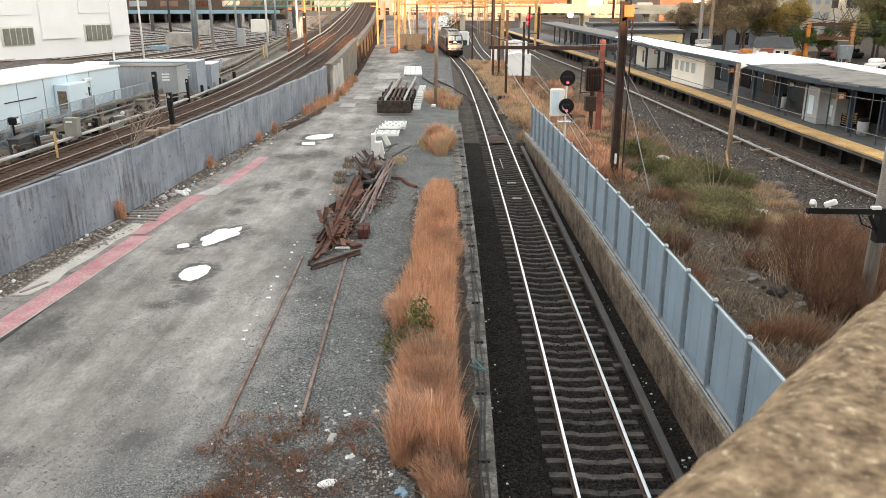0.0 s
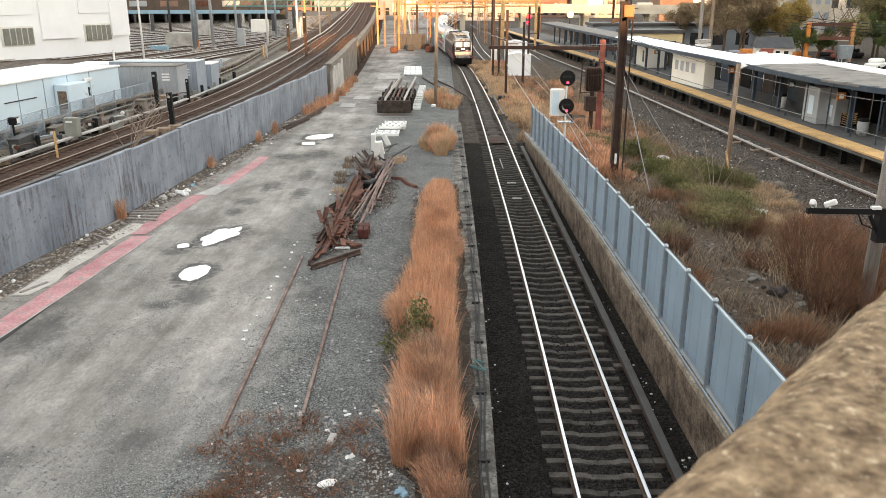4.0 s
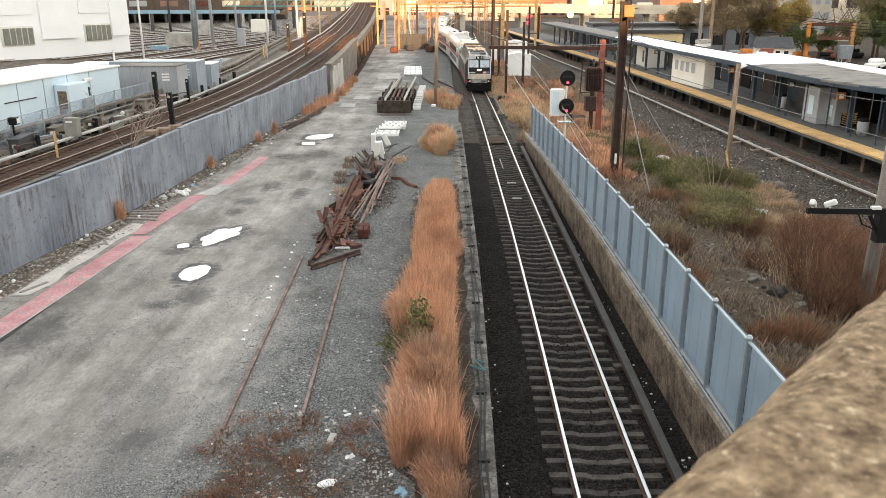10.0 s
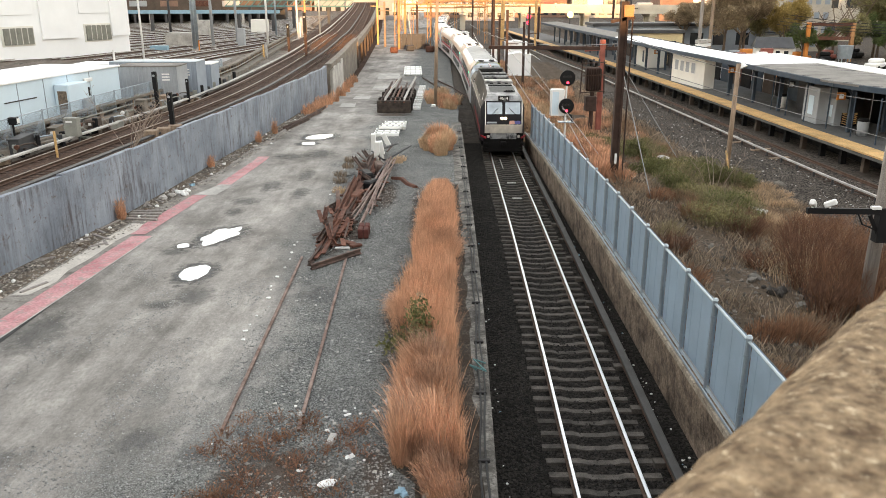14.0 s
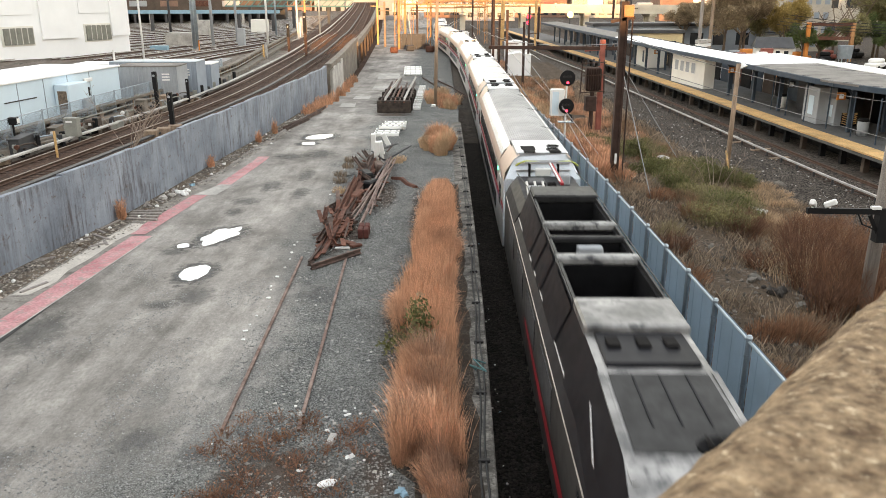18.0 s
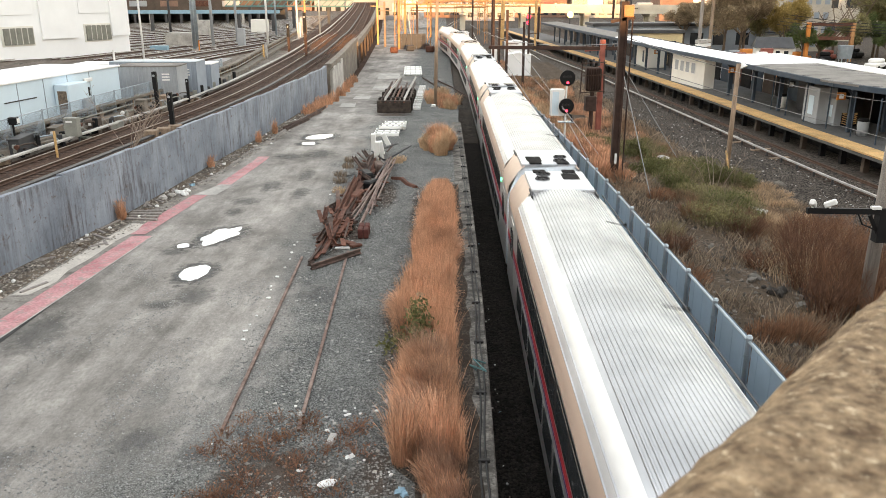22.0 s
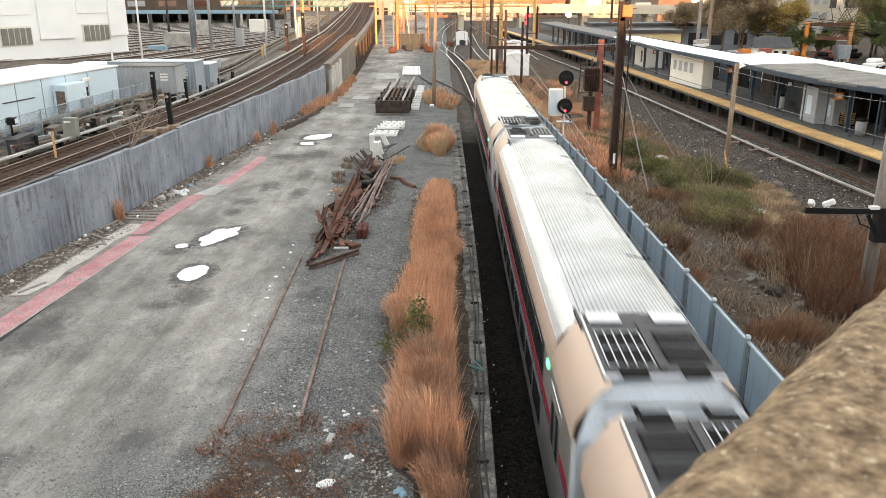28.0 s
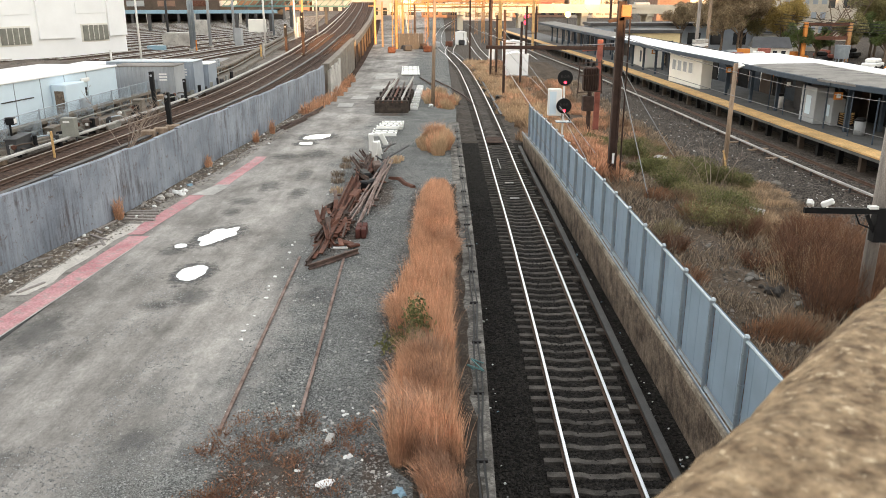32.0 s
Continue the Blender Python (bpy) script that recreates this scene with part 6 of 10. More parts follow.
for i in range(22):
    x, yy = rng.uniform(-1.3, 1.0), rng.uniform(60.5, 78)
    grass_clump(x, yy, ground_z(x, yy) - 0.1, rng.uniform(0.3, 0.6), rng.uniform(0.5, 1.5), 300, 330 + i, grass_mat if i % 3 else tan_mat, "dry rust-coloured grass clump beside the track", (rng.uniform(-0.2, 0.2), -0.1), "track side grass", 0, width=0.016, plume=0.03, spread=0.3, hvar=0.7)
# tufts along the grey wall and between the far tracks
for i, (x, yy, h) in enumerate(((-12.3, 29.2, 1.05), (-11.55, 38.8, 0.8), (-10.75, 45.8, 0.9), (-10.4, 48.8, 1.1), (-9.7, 57.5, 1.2), (-9.6, 60, 1.1), (-9.6, 62.5, 1.3), (-9.6, 65.5, 1.2), (-9.5, 69, 1.3), (-9.9, 77, 1.4), (-10.3, 84, 1.5), (-10.8, 92, 1.6), (-11, 99, 1.5))):
    grass_clump(x, yy, ground_z(x, yy) - 0.05, 0.16 if yy < 50 else 0.55, h * (1.15 if yy < 50 else 1), 420, 360 + i, grass_mat, "dry rust-coloured grass tuft at the grey wall", (0, 0), "wall grass", 1.5 if yy < 50 else 0, width=0.007 if yy < 50 else 0.014, plume=0.013 if yy < 50 else 0.025, spread=0.08, hvar=0.7, fall=0.6)
# rust-coloured verge beyond the right of the track and behind the fence
verge = {"tan": [], "rust": [], "brown": []}
for i in range(380):
    yy = rng.uniform(56, 128)
    x = float(np.interp(yy, [56, 90, 128], [7.2, 6.4, 5.2])) + rng.uniform(-0.9, (8.0 if yy < 100 else 5.0) * (1 if i % 2 else 0.35))
    if 7.5 < x < 12.5 and 104 < yy < 112:
        continue
    V = blade_verts(420, rng.uniform(0.6, 1.1), rng.uniform(0.5, 1.5), 1400 + i, (rng.uniform(-0.2, 0.2), -0.1), 0.02, 0.035, 0.25, hvar=0.75, fall=0.5)
    verge[("tan", "rust", "tan", "brown")[i % 4]].append(V + np.array((x, yy, ground_z(x, yy) - 0.1)))
for kind, m_ in (("tan", tan_mat), ("rust", grass_mat), ("brown", bankgrass_mat)):
    tagged(blade_mesh("verge_grass", np.concatenate(verge[kind]), m_), "dry " + kind + " grass covering the track verge", "grass", kind="stuff")
for i in range(20):
    yy = rng.uniform(34, 56)
    x = rng.uniform(6.8, 8.6) + (yy - 34) * 0.05
    grass_clump(x, yy, ground_z(x, yy) - 0.05, 0.7, rng.uniform(0.8, 1.4), 380, 460 + i, grass_mat, "dry rust-coloured grass clump behind the fence", (0, -0.1), "fence grass", 0, width=0.02, plume=0.04)
# green weed in the strip
root = empty("weed_bush", pose(-0.8, 17.1, 0), "green leafy weed bush among dry grass", "bush")
leaf_cloud("leaves", weedleaf_mat, root, [(0, 0, 0.5), (0.3, 0.3, 0.75), (-0.4, -0.2, 0.45), (0.3, -0.4, 0.55), (0.22, 0.45, 1.15), (0.15, 0.2, 1.0)], [0.46, 0.4, 0.38, 0.4, 0.3, 0.32], 950, 0.055, 5)
twigs("stem_tangle", bark_mat, root, 20, 0.65, 1.2, 5)
leaf_cloud("dry_flower_head", tan_mat, root, [(0.25, 0.5, 1.4)], [0.12], 2500, 0.03, 6)
# dry brown weeds at the end of the old rails
for i in range(46):
    x, yy = rng.uniform(-4.5, -1.3), rng.uniform(10.2, 14.2)
    o = empty("dead_weed", pose(x, yy, 0), "low dead brown weed on gravel", "weed", "dead weeds")
    twigs("stem_tangle", weedrust_mat if i % 3 else brush_mat, o, 16, 0.36, 0.24, 500 + i, 0.006, 3, 0.8)
    leaf_cloud("leaves", weedrust_mat if i % 2 else brush_mat, o, [(0, 0, 0.07)], [0.4], 420, 0.026, 520 + i, 0.3)


def soil_bed():
    """Dark duff that hides the inner edge of the curb beside the grass."""
    b = B()
    rows = []
    for k in range(61):
        y = 9.0 + k * 0.43
        wob = 0.14 * noise.noise(Vector((y * 0.9, 2.0, 0))) + 0.08 * noise.noise(Vector((y * 3.1, 5.0, 0)))
        xr_ = ex(y) - float(np.interp(y, [9, 12, 15, 20, 35], [0.14, 0.2, 0.3, 0.42, 0.5])) + wob
        xl = min(-0.3, strip_l(max(y, 10.5)) + 0.1) - (0.2 if y < 13 else 0.05) + 1.4 * wob
        rows.append([b.verts.new((xl + (xr_ - xl) * q, y, (0.012, 0.05, 0.07, 0.066)[i])) for i, q in enumerate((0, 0.25, 0.7, 1))])
    for r0, r1 in zip(rows[:-1], rows[1:]):
        for i in range(3):
            b.faces.new((r0[i], r0[i + 1], r1[i + 1], r1[i]))
    return tagged(obj("soil_bed", b, duff_mat), "dark leaf litter and soil under the dry grass", "soil", kind="structure")


soil_bed()


# ---- soft-edged stains, puddles, paint on the yard
def stain_mat(name, col, rough, edge=0.5, strength=1.0, nscale=2.5):
    m, nt, b_, vec = start(name)
    tc = nt.nodes.new("ShaderNodeTexCoord").outputs["Object"]
    ln = nt.nodes.new("ShaderNodeVectorMath")
    ln.operation = "LENGTH"
    nt.links.new(tc, ln.inputs[0])
    n1 = noise_tex(nt, vec, nscale, 6, 0.65)
    f = math_n(nt, "ADD", ln.outputs["Value"], math_n(nt, "MULTIPLY", math_n(nt, "SUBTRACT", n1, 0.5), 1.3))
    f = ramp2(nt, f, (strength,) * 3, (0, 0, 0), edge - 0.22, edge + 0.22)
    c = mixc(nt, noise_tex(nt, vec, 9, 5, 0.7), tuple(x * 0.7 for x in col), tuple(x * 1.3 for x in col))
    nt.links.new(c, b_.inputs["Base Color"])
    b_.inputs["Roughness"].default_value = rough
    tr = nt.nodes.new("ShaderNodeBsdfTransparent")
    mx = nt.nodes.new("ShaderNodeMixShader")
    nt.links.new(f, mx.inputs[0])
    nt.links.new(tr.outputs[0], mx.inputs[1])
    nt.links.new(b_.outputs[0], mx.inputs[2])
    nt.links.new(mx.outputs[0], nt.nodes["Material Output"].inputs[0])
    return m


damp_stain = stain_mat("damp_stain", (0.12, 0.117, 0.11), 0.75, 0.5, 0.5, 3.5)
wet_stain = stain_mat("wet_ring", (0.085, 0.085, 0.084), 0.6, 0.62, 0.85, 4.0)
dust_stain = stain_mat("dust_stain", (0.4, 0.385, 0.36), 0.95, 0.5, 0.7)
dark_gravel_stain = stain_mat("gravel_stain", (0.13, 0.13, 0.128), 0.95, 0.45, 0.4, 5.0)


STAIN_N = [0]


def stain(x, y, rx_, ry_, mat, label, cat="stain", rot=0, z=0.004):
    STAIN_N[0] += 1
    z = 0.003 + 0.0001 * STAIN_N[0]
    b = B()
    v = [b.verts.new((math.cos(a) , math.sin(a), 0)) for a in [i * math.pi / 12 for i in range(24)]]
    b.faces.new(v)
    o = obj(cat.replace(" ", "_"), b, mat)
    o.matrix_world = Matrix.Translation((x, y, z + yard_z(y))) @ Matrix.Rotation(radians(rot), 4, "Z") @ Matrix.Diagonal((rx_ * 1.25, ry_ * 1.25, 1, 1))
    return tagged(o, label, cat, "yard stains", "structure")


def puddle(x, y, rx_, ry_, seed, rot=0, bumpy=0.35):
    stain(x, y, rx_ * 1.75, ry_ * 1.6, wet_stain, "dark damp ground round a puddle", rot=rot)
    b = B()
    n = 72
    v = []
    for i in range(n):
        a = 2 * math.pi * i / n
        r = 1 + bumpy * noise.noise(Vector((math.cos(a) * 1.2, math.sin(a) * 1.2, seed * 3.3))) + 0.1 * noise.noise(Vector((math.cos(a) * 6, math.sin(a) * 6, seed)))
        v.append(b.verts.new((rx_ * r * math.cos(a), ry_ * r * math.sin(a), 0)))
    b.faces.new(v)
    o = obj("puddle", b, water_mat)
    o.matrix_world = pose(x, y, 0.018 + yard_z(y), 0, 0, rot)
    return tagged(o, "shallow puddle reflecting pale sky on gravel", "puddle", "puddles")


puddle(-7.69, 23.1, 0.44, 0.72, 1, 0, 0.2)
puddle(-7.95, 27.05, 0.5, 1.0, 7, -18, 0.6)
puddle(-8.9, 25.85, 0.22, 0.24, 3)
puddle(-7.45, 47.6, 0.75, 1.0, 4, -20, 0.35)
puddle(-7.8, 45.3, 0.45, 0.5, 5)
sr = random.Random(4)
for x, y, a, c in ((-7.9, 20.4, 0.6, 0.5), (-7.7, 34.8, 0.8, 1.4), (-6.2, 33.4, 0.5, 1.3), (-6.6, 42.3, 1.0, 1.8), (-8.2, 41.5, 0.9, 1.0), (-8.2, 32.0, 0.9, 0.8), (-8.3, 30.3, 0.5, 0.8), (-6.5, 37, 0.5, 1.6), (-9.0, 25.2, 0.7, 0.5), (-10.3, 18.6, 0.9, 1.7)):
    stain(x, y, a, c, damp_stain, "dark damp stain on the yard gravel")
for i in range(7):
    stain(-9.5 + 1.2 * i, sr.uniform(11, 22), sr.uniform(0.4, 1.0), sr.uniform(0.5, 1.2), dark_gravel_stain, "dark loose gravel patch", z=0.007)


def strip(name, pts_l, pts_r, z, mat, label, cat):
    b = B()
    l = [b.verts.new((*p, z)) for p in pts_l]
    r = [b.verts.new((*p, z)) for p in pts_r]
    for i in range(len(l) - 1):
        b.faces.new((l[i], r[i], r[i + 1], l[i + 1]))
    return tagged(obj(name, b, mat), label, cat, kind="structure")


PX = lambda y: float(np.interp(y, [8, 16, 20.45, 26.55, 33.1, 40.4], [-12.2, -11.35, -10.92, -10.42, -9.75, -9.2]))
seg = lambda a, c, off: [(PX(y) + off, y) for y in np.linspace(a, c, 8)]
strip("painted_line", seg(9, 27.0, -0.72), seg(9, 27.0, 0.0), 0.012, pink_mat, "faded red painted lane strip", "painted line")
strip("painted_line", seg(27.2, 33.0, -1.0), seg(27.2, 33.0, -0.35), 0.012, pink_mat, "faded red painted lane strip", "painted line")
strip("painted_line", seg(34.6, 41.5, -0.6), seg(34.6, 41.5, 0.0), 0.012, pink_mat, "faded red painted lane strip", "painted line")
strip("concrete_strip", seg(9, 36, -1.6), seg(9, 36, -0.74), 0.008, oldstrip_mat, "worn pale concrete strip", "paving")
strip("concrete_strip", [(-10.7, 33.1), (-10.1, 35.0)], [(-9.75, 33.1), (-9.4, 35.0)], 0.016, paleconc_mat, "worn pale concrete strip", "paving")
strip("asphalt_patch", seg(9, 20.6, 0.02), [(PX(y) + 0.75 - 0.06 * (y - 9), y) for y in np.linspace(9, 20.6, 8)], 0.01, asphalt_mat, "dark asphalt patch beside the painted line", "paving")
strip("white_line", seg(9, 27.0, 0.0), seg(9, 27.0, 0.05), 0.016, paleconc_mat, "thin worn white line", "painted line")
strip("screed_patch", seg(21.2, 28.6, -1.5), [(PX(y) - 0.78 - 0.25 * abs(math.sin(y * 1.7)), y) for y in np.linspace(21.2, 28.6, 8)], 0.014, beigeconc_mat, "bare beige screed beside the painted line", "paving")
# pale worn slabs farther along the yard
for x, y, w, d in ((-7.6, 63, 1.2, 3.2), (-7.4, 72, 1.5, 5), (-6.6, 88, 2.4, 6), (-7.0, 103, 2.8, 7)):
    o = strip("concrete_slab", [(x - w / 2, y), (x - w / 2 - 0.2, y + d)], [(x + w / 2, y), (x + w / 2 - 0.2, y + d)], 0.0, paleconc_mat, "pale worn concrete slab in the yard", "paving")
    o.location.z = 0.03
    for v in o.data.vertices:
        v.co.z = yard_z(v.co.y)

# old rails sunk in the gravel
for (xa, ya), (xb, yb) in (((-4.36, 13.75), (-4.62, 24.6)), ((-2.85, 13.75), (-3.18, 25.2))):
    b = B()
    sweep(b, [(xa, ya, 0.065), (xb, yb, 0.05)], RAIL_PROF)
    tagged(obj("old_rail", b, oldrail_mat), "old rusty rail sunk in the yard gravel", "rail", "old rails")


# ---- loose things
def stone(x, y, r, mat, name="stone", label="pale broken stone on gravel", squash=(1, 0.8, 0.6), seed=0, group="loose stones", z=None):
    b = B()
    blob(b, (0, 0, 0), r, seed, squash, 0.5, 1)
    o = obj(name, b, mat)
    o.matrix_world = pose(x, y, (ground_z(x, y) if z is None else z) + r * squash[2] * 0.6, 0, 0, seed * 47 % 360)
    return tagged(o, label, name.replace("_", " "), group)


for i, (x, y) in enumerate(((-4.98, 18.1), (-5.0, 18.6), (-5.02, 19.1), (-5.03, 19.6), (-5.0, 21.0), (-5.02, 21.5), (-5.03, 22.0), (-5.04, 22.6), (-5.02, 23.7), (-5.03, 24.3), (-5.04, 25.2), (-5.05, 25.8), (-5.05, 26.4), (-4.9, 33.0), (-4.9, 34.0), (-4.95, 35.1), (-4.8, 37.0), (-4.85, 38.2), (-4.8, 39.5))):
    stone(x + 0.05 * math.sin(i * 5), y + 0.12 * math.sin(i * 3), 0.06 + 0.02 * math.sin(i * 2), white_mat, "marker_stone", "pale worn marker stone in a row", (1, 0.8, 0.4), i, "marker stones")
for i in range(60):
    x, y = sr.uniform(-4.6, -0.9), sr.uniform(10.4, 15)
    stone(x, y, sr.uniform(0.02, 0.06), paleconc_mat if i % 3 else white_mat, seed=i)
for i, (x, y, r) in enumerate(((0.1, 12.7, 0.13), (-0.3, 11.6, 0.09), (0.35, 13.5, 0.1))):
    stone(x, y, r, paleconc_mat, "stone", "tan broken stone in the grass", seed=i + 70)


def slab(name, x, y, w, d, h, rot, mat, label, cat, group="", tilt=0, z=0.0):
    b = B()
    bbox(b, -w / 2, w / 2, -d / 2, d / 2, 0, h, min(w, d, h) * 0.15)
    o = obj(name, b, mat)
    o.matrix_world = pose(x, y, z + (ground_z(x, y)), tilt, 0, rot)
    return tagged(o, label, cat, group)


slab("concrete_block", -2.15, 13.35, 0.14, 0.4, 0.1, -8, paleconc_mat, "small pale concrete block lying on gravel", "block")
slab("concrete_block", -2.9, 14.3, 0.12, 0.18, 0.1, 20, paleconc_mat, "small pale concrete block lying on gravel", "block")
for x, y, s, m_ in ((-2.05, 11.95, 0.28, white_mat), (-1.75, 12.85, 0.16, white_mat), (-0.72, 11.75, 0.24, bluepipe_mat), (-2.6, 12.4, 0.1, white_mat), (-1.95, 14.4, 0.12, white_mat), (-1.2, 15.0, 0.13, paleconc_mat)):
    b = B()
    blob(b, (0, 0, 0), s * 0.6, x * 3 + y, (1, 0.6, 0.25), 0.9, 2)
    o = obj("litter", b, m_)
    o.matrix_world = pose(x, y, s * 0.1, 0, 0, x * 80)
    tagged(o, "crumpled pale litter on the gravel", "litter", "yard litter")

# heap of scrap steel
soil_stain = stain_mat("soil_stain", (0.085, 0.06, 0.045), 0.95, 0.5, 0.75, 2.0)
for x, y, a, c in ((-3.6, 27.5, 1.0, 3.2), (-3.5, 33.5, 1.2, 4.0), (-3.3, 39.5, 1.3, 3.6), (-2.4, 33.0, 0.6, 3.5), (-3.6, 57.0, 1.8, 2.5), (-5.2, 66, 0.8, 6.0), (-3.0, 12.0, 1.6, 1.6), (-1.2, 12.2, 0.5, 1.6), (-1.25, 20, 0.4, 5.0), (-1.0, 30, 0.4, 6.0)):
    stain(x, y, a, c, soil_stain, "brown rusty soil round the scrap", z=0.008)
hp = random.Random(21)


def steel_bar(a, c, kind, mat, label="rusty steel bar lying in a scrap heap", name="steel_bar"):
    """A bar from end to end: 0 rail, 1 channel, 2 flat, 3 rod, 4 square rod."""
    b = B()
    a, c = Vector(a), Vector(c)
    if kind == 0:
        sweep(b, [tuple(a), tuple(c)], RAIL_PROF)
    elif kind == 1:
        d = (c - a).normalized()
        n_ = Vector((d.y, -d.x, 0))
        beam(b, a, c, 0.16, 0.02)
        for s in (-0.075, 0.075):
            beam(b, a + n_ * s + Vector((0, 0, 0.06)), c + n_ * s + Vector((0, 0, 0.06)), 0.016, 0.11)
    elif kind == 2:
        beam(b, a, c, 0.15, 0.03)
    elif kind == 3:
        cyl(b, a, c, 0.04, 0.04, 8)
    else:
        beam(b, a, c, 0.055, 0.06)
    return tagged(obj(name, b, mat), label, "scrap steel", "scrap heap")


# long bars of the left flank, fanning out toward the bridge
for i in range(34):
    f0 = hp.uniform(0.0, 0.55)
    f1 = min(1.0, f0 + hp.uniform(0.3, 0.6))
    sp = hp.uniform(-0.42, 0.42)
    yy = lambda f: 24.2 + f * 15.6
    xx = lambda f: -4.05 + 0.55 * f + sp * (0.75 - 0.25 * f)
    lift = hp.uniform(0.05, 0.34) * (1 - abs(sp))
    tw = hp.uniform(-0.22, 0.22)
    steel_bar((xx(f0) - tw, yy(f0), 0.06 + lift * 0.5), (xx(f1) + tw, yy(f1), 0.12 + lift * (0.7 + f1)), (0, 1, 2, 0, 3)[i % 5], (rust_mat, darkrust_mat, rust_mat)[i % 3])
# crooked pieces near the fan's foot
for i in range(16):
    x, y = hp.uniform(-4.45, -3.3), hp.uniform(25.2, 31)
    a_ = hp.uniform(-0.45, 0.35)
    L_ = hp.uniform(0.5, 1.6)
    steel_bar((x, y, 0.12 + hp.random() * 0.25), (x + L_ * math.sin(a_), y + L_ * math.cos(a_), 0.15 + hp.random() * 0.4), (2, 1, 4, 2)[i % 4], (rust_mat, rust_mat, darkrust_mat)[i % 3])
# dark jumble at the far end
for i in range(18):
    x, y = hp.uniform(-3.9, -2.6), hp.uniform(33.5, 40.5)
    a_ = hp.uniform(-0.6, 0.6)
    L_ = hp.uniform(0.8, 2.6)
    steel_bar((x, y, 0.25 + hp.random() * 0.45), (x + L_ * math.sin(a_), y + L_ * math.cos(a_), 0.3 + hp.random() * 0.5), (4, 2, 1, 3)[i % 4], (darkrust_mat, black_mat, darkrust_mat, dgrey_mat)[i % 4])
# pale rods leaning on the right flank
for (xa, ya), (xb, yb) in (((-3.35, 28.34), (-2.43, 37.75)), ((-2.98, 28.34), (-2.47, 37.45)), ((-2.74, 30.52), (-2.31, 37.75)), ((-3.36, 30.72), (-2.67, 37.75)), ((-3.2, 29.4), (-2.55, 38.3)), ((-3.05, 27.6), (-2.6, 36.6)), ((-3.5, 29.0), (-2.35, 36.2)), ((-2.8, 29.2), (-2.72, 37.2))):
    steel_bar((xa, ya, 0.2), (xb, yb, 0.62), 4, rod_mat, "pale rusted rod leaning on the scrap heap", "steel_rod")
steel_bar((-4.12, 23.35, 0.19), (-2.75, 24.97, 0.2), 0, darkrust_mat, "rusty rail lying beside the scrap heap")
steel_bar((-4.25, 23.7, 0.19), (-3.9, 27.3, 0.2), 0, darkrust_mat, "rusty rail lying beside the scrap heap")
# ribbed plates and bolted block
for x, y, r in ((-3.72, 26.6, -4), (-3.47, 26.75, -3)):
    o = empty("ribbed_plate", pose(x, y, 0.1, 4, 0, r), "orange-brown ribbed rail plate on the heap", "scrap steel", "scrap heap")
    b = B()
    bbox(b, -0.1, 0.1, -0.1, 1.6, 0, 0.06, 0.01)
    part("plate", b, rust_mat, o)
    for k in range(5):
        b = B()
        box(b, -0.1, 0.1, 0.05 + k * 0.32, 0.17 + k * 0.32, 0.06, 0.12)
        part("rib", b, rust_mat, o)
for k in range(4):
    slab("steel_block", -2.93 + 0.2 * (k % 2), 26.9 + 0.5 * (k // 2), 0.18, 0.44, 0.34, 3, redrust_mat, "dark red rusty block beside the heap", "scrap steel", "scrap heap")
for x, y, w, d, h, r, m_ in ((-4.15, 28.4, 0.5, 0.6, 0.25, 30, darkrust_mat), (-3.45, 35.2, 0.4, 1.1, 0.6, 20, black_mat), (-3.2, 33.8, 0.45, 0.8, 0.5, -25, black_mat), (-3.0, 37.0, 0.4, 1.2, 0.6, 12, darkrust_mat), (-3.6, 32.0, 0.4, 1.2, 0.4, -10, rust_mat)):
    slab("steel_box", x, y, w, d, h, r, m_, "rusty steel block in the scrap heap", "scrap steel", "scrap heap")
for i in range(36):
    x, y = hp.uniform(-4.4, -2.6), hp.uniform(25.5, 40.5)
    slab("scrap_plate", x, y, hp.uniform(0.12, 0.35), hp.uniform(0.2, 0.6), hp.uniform(0.03, 0.12), hp.uniform(0, 180), (rust_mat, darkrust_mat, rust_mat)[i % 3], "small rusty scrap plate", "scrap steel", "scrap heap", hp.uniform(-15, 15), hp.uniform(0.0, 0.25))
b = B()
tube(b, [(-4.0, 25.6, 0.06), (-3.8, 26.0, 0.2), (-3.62, 25.7, 0.08), (-3.45, 25.8, 0.05)], 0.05, 6)
tagged(obj("bent_pipe", b, rust_mat), "bent rusty pipe at the heap's end", "pipe")
slab("plank", -3.4, 25.55, 0.5, 0.12, 0.06, 3, white_mat, "short white-painted board on gravel", "board")
# dead weeds beside the heap
for i, (x, y) in enumerate(((-4.8, 40.2), (-4.7, 38.6), (-4.85, 36.8), (-4.7, 35.4), (-2.35, 39.8), (-2.2, 40.4), (-4.5, 33.5))):
    o = empty("dead_weed", pose(x, y, 0), "dry tan weed beside the scrap heap", "weed", "dead weeds")
    blades("blade_tuft", tan_mat if i > 3 else litter_mat, o, 160, 0.3, 0.4, 540 + i, (0, 0), 0.012, 0.016, 0.4, hvar=0.6)
